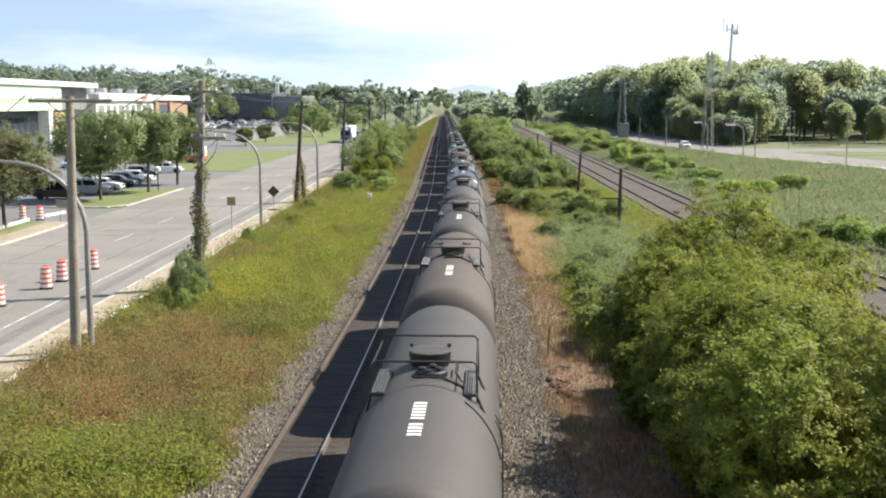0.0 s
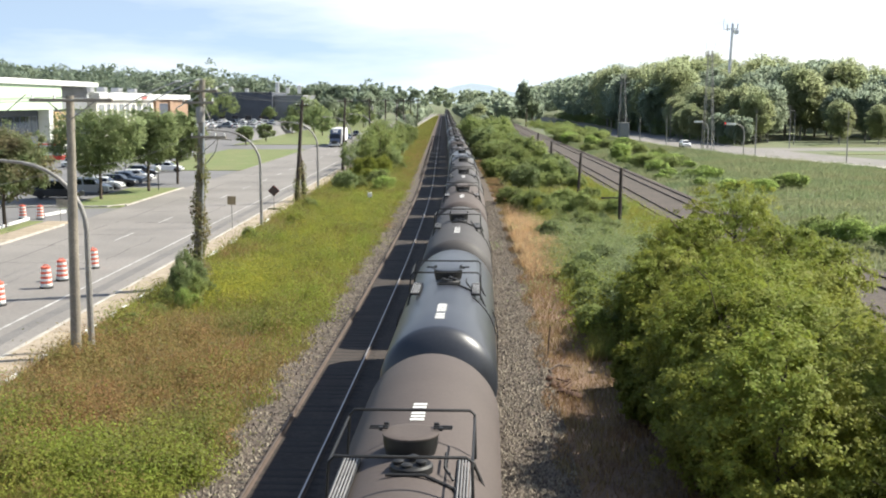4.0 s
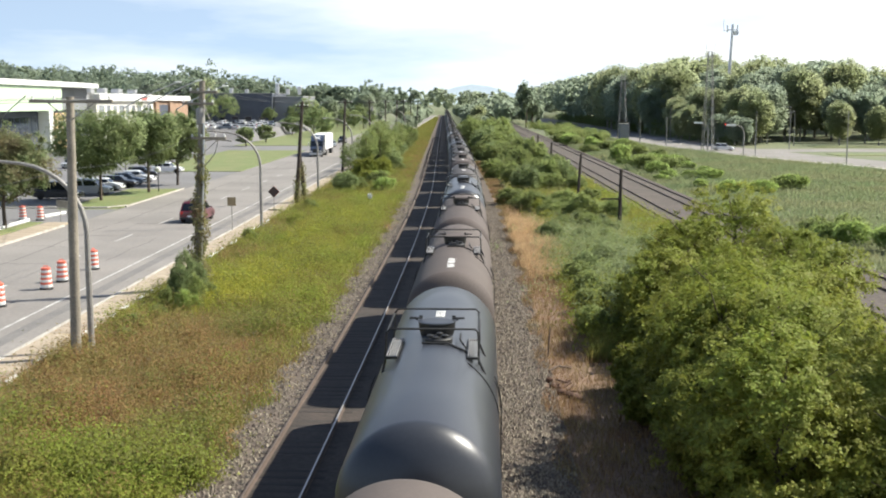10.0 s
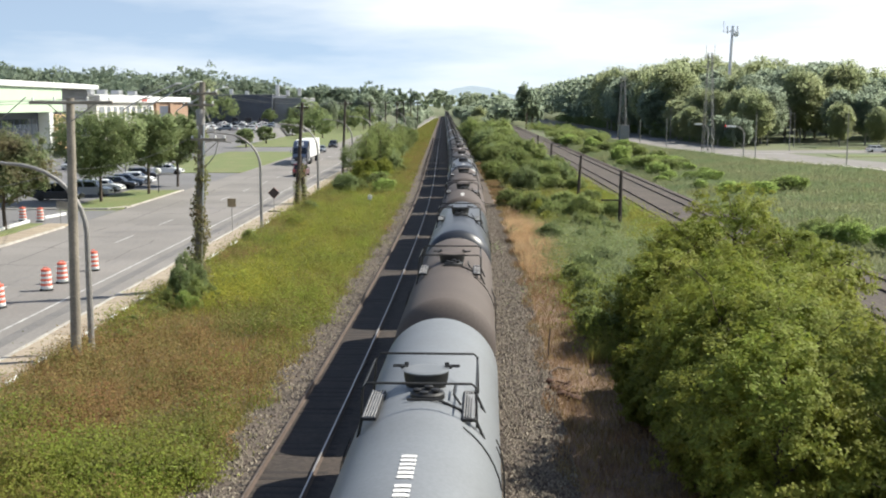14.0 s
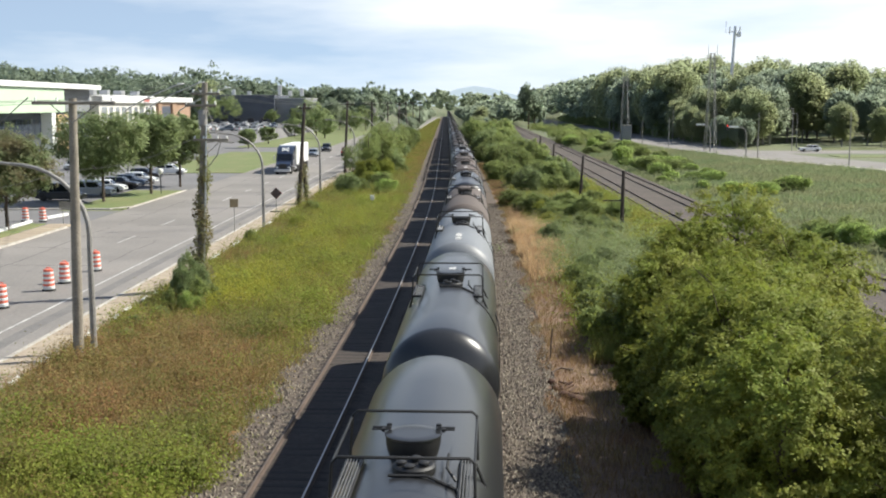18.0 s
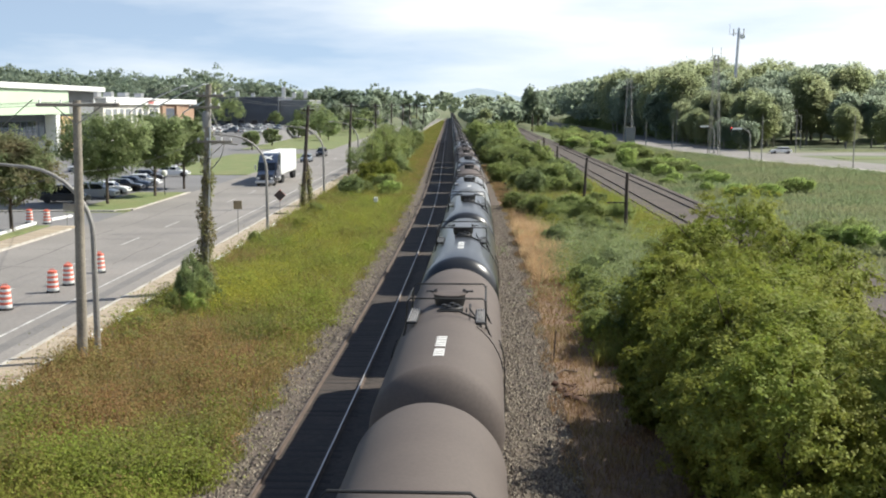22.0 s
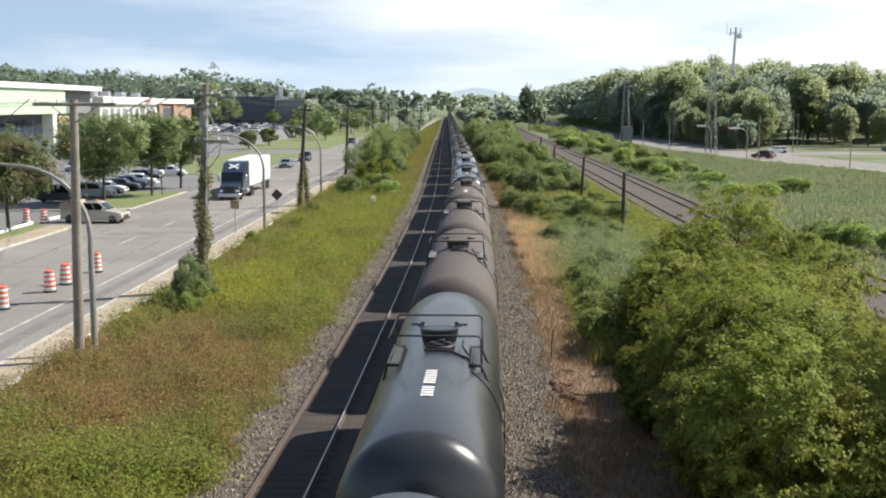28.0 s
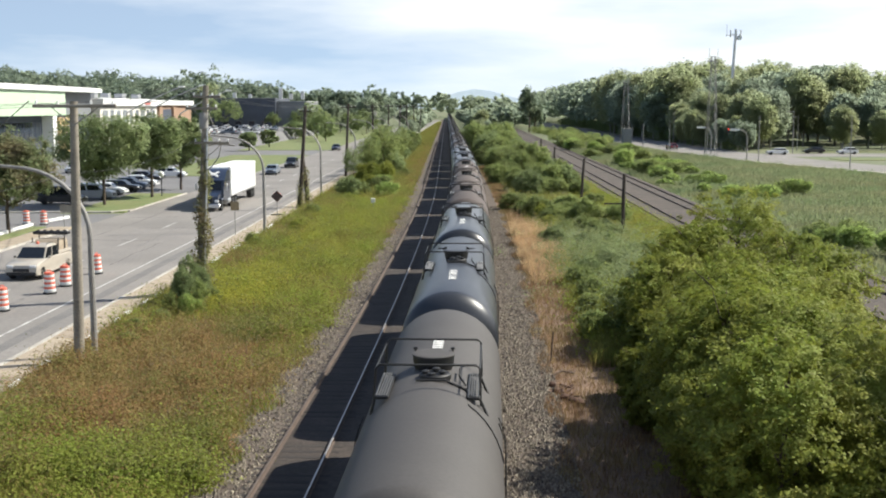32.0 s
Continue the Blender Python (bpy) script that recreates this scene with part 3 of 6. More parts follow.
def tank_car(style, marks, near=True):
    """A tank car about its centre, on rails at z = 0.2; marks: +1 ahead of the dome, -1 behind it, -2 farther behind, 0 none."""
    car = thing("tank_car", LABELS[style], "tank car", "tank cars of the train")
    paint = TANK[style]
    # shell with dished heads and weld bands
    prof = []
    for i in range(9):
        a = i / 8 * math.pi / 2
        prof.append((max(R_TANK * math.sin(a), 0.02), -HALF - 0.78 * math.cos(a)))
    prof += [(R_TANK, -5.0), (R_TANK, -2.5), (R_TANK, 0), (R_TANK, 2.5), (R_TANK, 5.0)]
    prof += [(r, -y) for r, y in prof[8::-1]]
    part("tank", Geo().lathe(prof, 56, "y", (0, 0, Z_TANK)), paint, car, "", 40)
    # dome: nozzle, flange and cover
    nozzle = part("manway", Geo().lathe([(0.40, 0), (0.41, 0.06), (0.43, 0.12), (0.455, 0.24), (0.46, 0.37)], 24, "z", (0, 0.35, 4.3)), M["tank_fit"], car, "black round manway nozzle")
    part("cover", Geo().lathe([(0.455, 0), (0.475, 0.012), (0.475, 0.035), (0.45, 0.045), (0.3, 0.05), (0.02, 0.05)], 24, "z", (0, 0.35, 4.66)), paint, nozzle, "dusty painted manway cover")
    for a in (30, 150) if near else ():
        x, y = 0.48 * math.cos(radians(a)), 0.35 + 0.48 * math.sin(radians(a))
        part("eye_bolt", Geo().tube([(x, y, 4.56), (x, y, 4.76)], 0.025, 6).box((x, y, 4.76), (0.09, 0.06, 0.05), 0.01), M["tank_fit"], nozzle)
    for s in (-1, 1) if style != "grey" else ():
        part("hinge", Geo().box((s * 0.53, 0.52, 4.74), (0.32, 0.05, 0.03), 0.01).box((s * 0.53, 0.4, 4.74), (0.32, 0.035, 0.03), 0.01).box((s * 0.5, 0.46, 4.72), (0.06, 0.16, 0.05), 0.01), M["tank_fit"], nozzle)
    # valve housing and pipes near the dome
    valves = part("valve_plate", Geo().lathe([(0.34, 0), (0.34, 0.1), (0.30, 0.13)], 18, "z", (0.08, -0.6, 4.36)), M["tank_fit"], car, "black valve plate")
    for x, y, h in ((-0.12, -0.65, 0.1), (0.1, -0.47, 0.12), (0.24, -0.69, 0.11), (0.02, -0.79, 0.08)) if near else ():
        part("valve", Geo().lathe([(0.05, 0), (0.05, h * 0.5), (0.09, h * 0.55), (0.09, h * 0.8), (0.04, h)], 10, "z", (x, y, 4.46)), M["tank_fit"], valves)
    part("pipe", Geo().tube([(-0.3, -0.98, 4.42), (0.3, -0.98, 4.42), (0.75, -1.05, 4.24), (0.86, -1.3, 4.16)], 0.03, 6), M["tank_fit"], car)
    part("pipe", Geo().tube([(0.6, 0.1, 4.42), (0.6, -0.6, 4.42), (0.74, -0.75, 4.26)], 0.025, 6), M["tank_fit"], car)
    # platform gratings on both sides
    for s in (-1, 1):
        xc, xi, xo = (-0.98, -0.85, -1.11) if s < 0 else (0.91, 0.79, 1.03)
        plat = part("platform", Geo().box((xi, -0.6, 4.2), (0.04, 2.0, 0.06), 0.01).box((xo, -0.6, 4.2), (0.04, 2.0, 0.06), 0.01).box((xc, -1.6, 4.2), (0.26, 0.05, 0.06), 0.01).box((xc, 0.4, 4.2), (0.26, 0.05, 0.06), 0.01), M["tank_fit"], car)
        for i in range(5 if near else 0):
            part("slat", Geo().box((xi + (xo - xi) * (i + 0.5) / 5, -0.6, 4.235), (0.026, 1.95, 0.025), 0.004), M["grating" if style in ("brown", "light", "steel") else "grating_dull"], plat)
        for y in (-1.5, 0.3):
            part("bracket", Geo().tube([(xo, y, 4.2), (s * 1.2, y, 3.8)], 0.03, 6), M["tank_fit"], car)
    # safety railing
    top = 4.85
    rail_pts = [(-1.15, 4.0), (-1.1, top - 0.1), (-1.02, top), (0.96, top), (1.04, top - 0.07), (1.06, 4.0)]
    for y in (-1.42, 1.1):
        part("railing", Geo().tube([(x, y, z) for x, z in rail_pts], 0.027, 6), M["tank_fit"], car, "black safety railing")
    for s in (-1.11, 1.045):
        part("railing", Geo().tube([(s, -1.42, top - 0.12), (s, 0.0, top - 0.12), (s, 1.1, top - 0.12)], 0.022, 6), M["tank_fit"], car, "black safety railing")
    if not near:
        part("sill", Geo().box((0, 0, 1.0), (0.5, 17.0, 0.42), 0.04), M["tank_fit"], car)
        for e in (-1, 1):
            part("bogie", Geo().box((0, e * 6.3, 0.6), (2.2, 2.4, 0.7), 0.1), M["tank_fit"], car)
        return car
    # ladders down both sides
    for s in (-1, 1):
        bars = Geo()
        for y in (-1.2, -0.75):
            bars.tube([(s * (R_TANK + 0.06) * math.sin(a), y, Z_TANK + (R_TANK + 0.06) * math.cos(a)) for a in np.linspace(radians(64), radians(92), 7)] + [(s * 1.6, y, 1.2)], 0.013, 5)
        lad = part("ladder", bars, M["tank_fit"], car)
        for i in range(7):
            part("rung", Geo().tube([(s * 1.6, -1.2, 1.3 + i * 0.25), (s * 1.6, -0.75, 1.3 + i * 0.25)], 0.014, 5), M["tank_fit"], lad)
    part("conduit", Geo().tube([((R_TANK + 0.02) * math.sin(a), -1.75 - 0.5 * a, Z_TANK + (R_TANK + 0.02) * math.cos(a)) for a in np.linspace(0.55, 1.4, 7)], 0.014, 5), M["tank_fit"], car)
    # running gear
    for e in (-1, 1):
        part("end_platform", Geo().box((0, e * 8.1, 1.25), (2.7, 0.5, 0.06), 0.01), M["grating"], car)
        part("sill", Geo().box((0, e * 7.55, 1.0), (0.5, 2.2, 0.42), 0.04), M["tank_fit"], car)
        part("saddle", Geo().box((0, e * 6.3, 1.3), (2.2, 0.5, 0.7), 0.06), M["tank_fit"], car)
        part("coupler", Geo().box((0, e * 8.6, 1.0), (0.3, 0.7, 0.28), 0.06), M["tank_fit"], car)
        bogie = part("bogie", Geo().box((0, e * 6.3, 0.75), (2.2, 0.4, 0.3), 0.05).box((-1.0, e * 6.3, 0.68), (0.2, 1.9, 0.26), 0.06).box((1.0, e * 6.3, 0.68), (0.2, 1.9, 0.26), 0.06), M["tank_fit"], car)
        for d in (-0.89, 0.89):
            part("wheelset", Geo().tube([(-1.1, e * 6.3 + d, 0.64), (1.1, e * 6.3 + d, 0.64)], 0.09, 8).lathe([(0.44, 0.68), (0.44, 0.8)], 18, "x", (0, e * 6.3 + d, 0.64)).lathe([(0.44, -0.8), (0.44, -0.68)], 18, "x", (0, e * 6.3 + d, 0.64)), M["rail"], bogie)
    if marks:
        stencil(car, marks)
    return car


def stencil(car, side):
    """The white mark on the roof, as plain bars in place of its characters."""
    y = -2.95 if side == -1 else -4.4 if side == -2 else 3.05
    for i in range(11):
        if i == 6:
            continue
        yc = y - i * 0.2
        rows = [[(math.sin(a) * (R_TANK + 0.012), yy, Z_TANK + math.cos(a) * (R_TANK + 0.012)) for a in np.linspace(radians(-5.0), radians(4.4), 4)] for yy in (yc - 0.062, yc + 0.062)]
        part("mark_bar", Geo().rings(rows, False, False), M["mark"], car, "", 0)


def shift(t):
    """How far along y the front of the first car's shell stands at t seconds."""
    return float(np.interp(t, [0, 4, 8, 12, 16, 20, 24, 28, 32], [30.63, 60.15, 90.05, 120.49, 151.47, 182.97, 214.92, 247.33, 280.26]))


CARS = {0: ("grey", -1), 1: ("steel", -2), 2: ("brown", 1), 3: ("brown", -2), 4: ("steel", 1), 5: ("brown", 0), 6: ("light", -2), 7: ("black", 1), 8: ("black", -1), 9: ("brown", -2), 10: ("brown", 0), 11: ("brown", 0), 12: ("black", -1), 13: ("steel", -1), 14: ("grey", 1), 15: ("brown", 0), 16: ("grey", -1)}
for k, s in zip(range(-1, -45, -1), itertools.cycle(["brown", "grey", "grey", "steel", "grey", "brown", "black", "grey", "grey", "brown", "light"])):
    CARS[k] = (s, (1, -1, -1)[k % 3])
LENGTH = 17.82


def train_pose(k, t):
    y = shift(t) - HALF - LENGTH * k
    return pose(main_track(y), y, 0, 0, 0, -heading(y))


TRAIN = []
made = {}
for k in sorted(CARS, reverse=True):
    key = (*CARS[k], k > -13)
    if key not in made:
        made[key] = tank_car(*key)
        ob = made[key]
    else:
        ob = copy_thing(made[key], pose(0, 0, 0))
    ob.matrix_basis = train_pose(k, 0)
    TRAIN.append((k, ob))


def scuffs(car):
    """Scraped white streaks on one shell's shoulder."""
    rnd = random.Random(6)
    for y0, y1, a0, a1 in ((-1.75, -1.95, 17, 20), (-2.0, -2.15, 18, 21), (-2.25, -2.7, 22, 30), (-2.75, -3.5, 31, 40), (-1.7, -1.95, 29, 30)):
        rows = []
        for i in range(7):
            f = i / 6
            a, y, w = radians(a0 + (a1 - a0) * f + rnd.uniform(-0.4, 0.4)), y0 + (y1 - y0) * f, 0.022 * rnd.uniform(0.3, 1)
            rows.append([(math.sin(a) * (R_TANK + 0.006) + d, y, Z_TANK + math.cos(a) * (R_TANK + 0.006) - d * math.tan(a)) for d in (-w, w)])
        part("scuff", Geo().rings(rows, False, False), M["mark"], car, "white scrape in the paint", 0)


scuffs(dict(TRAIN)[10])


# ---- plants ----
def crown_points(rng, n_clumps, leaves, rx, ry, rz, leaf, low=-0.6, clump=0.28, rough=0.5, full=1.0):
    """Leaf quads in clumps over the lobes of an uneven crown."""
    size = np.array([rx, ry, rz])
    n_lobes = max(9, n_clumps // (10 if full < 1.3 else 5))
    d = rng.normal(size=(n_lobes * 4, 3))
    d /= np.linalg.norm(d, axis=1)[:, None]
    d = d[d[:, 2] > low][:n_lobes]
    centre = d * (0.45 + 0.25 * rng.random(len(d)))[:, None] * size
    lobe_r = (0.26 + 0.2 * rng.random(len(d))) * (rx + rz) / 2 * full
    pick = rng.integers(0, len(d), n_clumps)
    e = rng.normal(size=(n_clumps, 3)) + d[pick] * 0.7 + np.array([0, 0, 0.12])
    e /= np.linalg.norm(e, axis=1)[:, None]
    c = centre[pick] + e * (lobe_r[pick] * (0.65 + 0.45 * rng.random(n_clumps)))[:, None] * np.array([1.15, 1.15, 0.9])
    spread = clump * (0.5 + 0.7 * rng.random(n_clumps)) * (rx + ry) / 2
    idx = np.repeat(np.arange(n_clumps), leaves)
    p = c[idx] + rng.normal(size=(len(idx), 3)) * spread[idx][:, None] * np.array([0.5, 0.5, 0.38])
    return leaf_quads(rng, p, leaf, e[idx] * 0.8, rough)


def leaf_quads(rng, p, leaf, bias=None, rough=0.5):
    n = len(p)
    nrm = rng.normal(size=(n, 3)) * rough + np.array([0.15, 0, 0.75])
    if bias is not None:
        nrm += bias
    nrm /= np.linalg.norm(nrm, axis=1)[:, None]
    u = np.cross(nrm, rng.normal(size=(n, 3)))
    u /= np.linalg.norm(u, axis=1)[:, None]
    w = np.cross(nrm, u)
    s = leaf * (0.6 + 0.8 * rng.random(n))[:, None]
    return np.stack([p - u * s, p - w * s * 0.5 + nrm * s * 0.15, p + u * s, p + w * s * 0.5 + nrm * s * 0.15], axis=1)


def limbs(seed, h, r, spread, count=7, base=0.35):
    """A tapered trunk with limbs."""
    rnd = random.Random(seed)
    g = Geo()
    lean = [(0, 0, -0.15), (rnd.uniform(-0.1, 0.1), rnd.uniform(-0.1, 0.1), h * 0.3), (rnd.uniform(-0.2, 0.2), rnd.uniform(-0.2, 0.2), h * 0.65), (rnd.uniform(-0.2, 0.2), rnd.uniform(-0.2, 0.2), h * 0.92)]
    g.tube(lean, [r * 1.25, r, r * 0.65, r * 0.2], 8)
    for i in range(count):
        a = i * 2.4 + rnd.uniform(-0.4, 0.4)
        z = h * (base + 0.5 * i / count)
        e = spread * rnd.uniform(0.55, 0.85)
        g.tube([(0, 0, z), (math.cos(a) * e * 0.5, math.sin(a) * e * 0.5, z + h * 0.12), (math.cos(a) * e, math.sin(a) * e, z + h * 0.25)], [r * 0.5, r * 0.3, r * 0.08], 5)
    return g


def tree(name, label, category, seed, h, rx, rz, cz, leaf, clumps, leaves, material, group="", trunk=0.14, low=-0.6, clump=0.28, rough=0.5, full=1.0, bark="bark"):
    rng = np.random.default_rng(seed)
    t = thing(name, label, category, group)
    part("trunk", limbs(seed, h, trunk, rx), M[bark], t)
    q = crown_points(rng, clumps, leaves, rx, rx * rng.uniform(0.85, 1.1), rz, leaf, low=low, clump=clump, rough=rough, full=full)
    q[:, :, 2] = np.maximum(q[:, :, 2] + cz, 0.05)
    part("crown", quad_mesh("crown", q, material), None, t)
    return t


def put(t, x, y, turn=0, size=1.0, z=None):
    """Stands a thing on the land."""
    t.scale = (size, size, size)
    t.location = (x, y, ground_z(x, y) if z is None else z)
    t.rotation_euler = (0, 0, radians(turn))
    return t


def again(t, x, y, turn=0, size=1.0):
    c = copy_thing(t, pose(x, y, ground_z(x, y), 0, 0, turn))
    c.scale = (size, size, size)
    return c


def thicket():
    """The big maple bushes beside the train, in front of the camera."""
    lab = "bushy young maple tree with yellow-green leaves"
    # the last tree, 10.5 m, stands unseen and is added for its shade
    spots = [(13.8, 52, 6.9, 2.3), (12.6, 57, 4.2, 2.0), (11.2, 50, 5.9, 2.2), (14.5, 46, 5.6, 2.2), (14.6, 42, 5.2, 2.0), (10.9, 41, 5.1, 2.6), (9.2, 45, 4.6, 2.0), (8.9, 47.0, 2.8, 1.4), (8.3, 42.2, 2.4, 1.2), (6.9, 37.2, 2.1, 1.1), (6.6, 33.6, 2.1, 1.0), (11.4, 35, 4.4, 2.6), (9.1, 36.5, 4.4, 2.2), (12.6, 38.5, 5.0, 2.4), (9.0, 27.5, 6.0, 2.4), (11.4, 30.5, 4.4, 2.2), (8.7, 32, 6.2, 2.2), (7.6, 29.6, 6.1, 1.9), (8.5, 34.4, 5.2, 1.6), (7.0, 27.2, 4.2, 1.5), (11.0, 25.5, 4.4, 2.4), (7.6, 24, 5.6, 2.0), (10.5, 22, 4.0, 2.4), (14.0, 25.5, 10.5, 2.3)]
    for i, (x, y, h, r) in enumerate(spots):
        near = y < 38
        t = tree("maple_bush", lab, "tree", 100 + i, h * 0.85, r, h * 0.5, h * 0.47, 0.05 if near else 0.062, 760 if near else 640, 56 if near else 44, M["leaf_box"], "maple bushes by the track", 0.09, -0.95, 0.115, 0.5)
        put(t, x, y, i * 50)


thicket()


def canopy(x, y):
    """Greatest height of a tree at x, y under the even skyline of the woods."""
    side = 1950 * x / y
    rise = np.interp(side, [-784, -720, -680, -600, -570, -450, -415, -370, -255, -180, -80, 0, 100, 160, 190, 220, 320, 420, 520, 620, 784],
                     [76, 80, 62, 62, 53, 55, 60, 43, 33, 31, 28, 24, 21, 24, 36, 45, 47, 56, 64, 71, 58])
    return 10.0 + float(rise) * y / 1950 - ground_z(x, y)


def woods():
    """Trees that stand apart and woodland behind, each with trunk and crown."""
    rnd = random.Random(11)
    kinds = []
    for i in range(5):
        h = 13 + i * 1.2
        t = tree("woodland_tree", "tall leafy broadleaf tree in green woodland", "tree", 200 + i, h * 0.9, 3.1 + 0.2 * i, h * 0.45, h * 0.53, 0.24, 620, 40, M["leaf_hazed"] if i < 3 else M["leaf_young_hazed"], "woodland trees", 0.2, -0.9, 0.3, 1.2, 1.0, "bark_pale")
        kinds.append(t)
    spots = []
    for row, (off, h0) in enumerate(((17, 0.5), (22, 0.8), (30, 1.15), (42, 1.3), (58, 1.35), (80, 1.35), (110, 1.3))):
        y = 255 + row * 12
        while y < 980:
            x = highway_x(y) + off + rnd.uniform(-4, 4)
            grown = h0 + (1.6 - h0) * float(smoothstep(300, 380, y))
            spots.append((x, y + rnd.uniform(-4, 4), grown * rnd.uniform(0.9, 1.15)))
            y += (6.5 + row * 1.5) * (1 if y < 640 else 2)
    for row in range(5):
        x = 95 + row * 5
        while x < 330:
            spots.append((x + rnd.uniform(-3, 3), 262 + row * 15 + rnd.uniform(-4, 4) + (x - 95) * 0.1, (0.6, 0.9, 1.1, 1.2, 1.25)[row] * rnd.uniform(0.85, 1.15)))
            x += 7.0 + row
    # left skyline
    for row in range(4):
        x = -330
        while x < -30:
            y = 470 + row * 45 - (x + 180) * 0.15
            if not (-95 < x < -50 and y < 520):
                spots.append((x + rnd.uniform(-5, 5), y + rnd.uniform(-14, 14), (1.1, 1.3, 1.5, 1.7)[row] * rnd.uniform(0.85, 1.2) * (1.2 if x < -85 else 0.9)))
            x += 8
    # centre distance, both sides of the line
    for y in range(300, 1000, 14):
        for off, h0 in ((-13, 0.35), (-22, 0.5), (12, 0.5), (20, 0.6), (30, 0.8), (41, 0.8)):
            if off > 0 and y < (330 if off < 20 else 500):
                continue
            if off == -22 and y < 620:
                continue
            spots.append((off + rnd.uniform(-2, 2), y + rnd.uniform(-6, 6), h0 * rnd.uniform(0.7, 1.25)))
    for row in range(3):
        for x in range(-400, 400, 14):
            spots.append((x + rnd.uniform(-6, 6), 1010 + row * 60 + rnd.uniform(-20, 20), rnd.uniform(1.3, 1.8)))
    spots = [(x, y, min(s, canopy(x, y) / 12.9 * rnd.uniform(0.84, 1.03))) for x, y, s in spots]
    spots.sort(key=lambda p: p[1] + 0.3 * abs(p[0]))
    for i, (x, y, s) in enumerate(spots[:280]):
        if i < 5:
            put(kinds[i], x, y, rnd.uniform(0, 360), s)
        else:
            again(kinds[rnd.choice((3, 4))] if s < 0.95 and x > 50 else rnd.choice(kinds[:4]), x, y, rnd.uniform(0, 360), s)
    rng = np.random.default_rng(77)
    quads, hill = [], []
    for x, y, s in spots[280:]:
        n, k, leaf = (34, 10, 1.7) if y > 900 else (210, 8, 0.85) if x < -25 else (90, 8, 0.95)
        q = crown_points(rng, n, k, 4.6 * s, 4.6 * s, 6.4 * s, leaf, low=-0.8, clump=0.18, rough=0.95, full=1.3)
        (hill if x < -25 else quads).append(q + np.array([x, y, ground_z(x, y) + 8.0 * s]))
    tagged(part("far_woods", quad_mesh("far_woods", np.concatenate(quads), M["leaf_hazed"]), None), "distant green broadleaf woodland", "woods", "", "stuff")
    tagged(part("hillside_woods", quad_mesh("hillside_woods", np.concatenate(hill), M["leaf_hill_hazed"]), None), "woods on the hillside behind the factory, haze blue in their green", "woods", "", "stuff")


woods()


# ---- poles, lamps and wires along the road ----
def lamp_post(label="grey street lamp with a long curved arm"):
    """A davit street lamp whose arm reaches over the road (towards -x)."""
    t = thing("street_lamp", label, "street lamp", "street lamps along the road")
    part("base", Geo().lathe([(0.2, -0.05), (0.2, 0.06), (0.13, 0.1), (0.13, 0.5), (0.1, 0.55)], 12), M["galv"], t)
    pts = [(0, 0, 0), (0, 0, 3.0), (0, 0, 4.6)]
    rs = [0.125, 0.115, 0.1]
    for i in range(1, 9):
        a = i / 8 * radians(82)
        pts.append((-2.7 * (1 - math.cos(a)), 0, 4.6 + 2.6 * math.sin(a)))
        rs.append(0.1 - 0.0045 * i)
    pts.append((-3.4, 0, 7.28))
    rs.append(0.055)
    part("pole", Geo().tube(pts, rs, 10), M["galv"], t)
    head = part("lamp_head", Geo().box((-3.75, 0, 7.32), (0.75, 0.28, 0.14), 0.05), M["galv"], t)
    part("lens", Geo().box((-3.82, 0, 7.235), (0.4, 0.2, 0.05), 0.02), M["white"], head)
    return t


LAMP_YS = [46.5, 89.5, 126, 167, 207, 248, 290, 333]
lamp0 = lamp_post()
for i, y in enumerate(LAMP_YS):
    x = road_x(-15.25, y)
    if i == 0:
        lamp0.matrix_basis = pose(-14.2, 43.6, 0.02) @ Matrix.Scale(1.07, 4)
    else:
        copy_thing(lamp0, pose(x, y, 0.02, 0, 0, (-3, 4, 0, 2)[i % 4]))


def utility_pole(h, arms, label, material="pole_wood", lean=0.0, arm_turn=0.0):
    """A timber pole with crossarms, braces and insulators. arms: (height, length, shift)."""
    t = thing("utility_pole", label, "utility pole", "utility poles along the road")
    part("pole", Geo().tube([(0, 0, -0.2), (lean * 0.5, 0, h * 0.5), (lean, 0, h)], [0.21, 0.185, 0.15], 12), M[material], t)
    rot = Euler((0, 0, radians(arm_turn))).to_matrix()
    for z, ln, off in arms:
        arm = part("crossarm", Geo().box(rot @ Vector((off, -0.17, 0)) + Vector((lean, 0, z)), (ln, 0.11, 0.13), 0.015, rot), M[material], t)
        for s in (-0.46, -0.2, 0.2, 0.46):
            p = rot @ Vector((off + s * ln, -0.17, 0)) + Vector((lean, 0, z))
            part("insulator", Geo().lathe([(0.02, 0.05), (0.055, 0.09), (0.03, 0.13), (0.055, 0.17), (0.02, 0.22)], 8, "z", p), M["white"], arm)
        part("brace", Geo().tube([Vector((lean, -0.14, z - 0.75)), rot @ Vector((off - ln * 0.28, -0.14, 0)) + Vector((lean, 0, z - 0.05))], 0.022, 5), M["galv"], t)
        part("brace", Geo().tube([Vector((lean, -0.14, z - 0.75)), rot @ Vector((off + ln * 0.28, -0.14, 0)) + Vector((lean, 0, z - 0.05))], 0.022, 5), M["galv"], t)
    return t


def transformer(t, z):
    can = part("transformer", Geo().lathe([(0.2, 0), (0.24, 0.05), (0.24, 0.8), (0.2, 0.88), (0.03, 0.92)], 14, "z", (0.4, 0, z)), M["galv"], t, "grey transformer can")
    part("bushing", Geo().lathe([(0.03, 0), (0.06, 0.05), (0.03, 0.1), (0.06, 0.15), (0.03, 0.2)], 8, "z", (0.4, 0.08, z + 0.9)), M["white"], can)


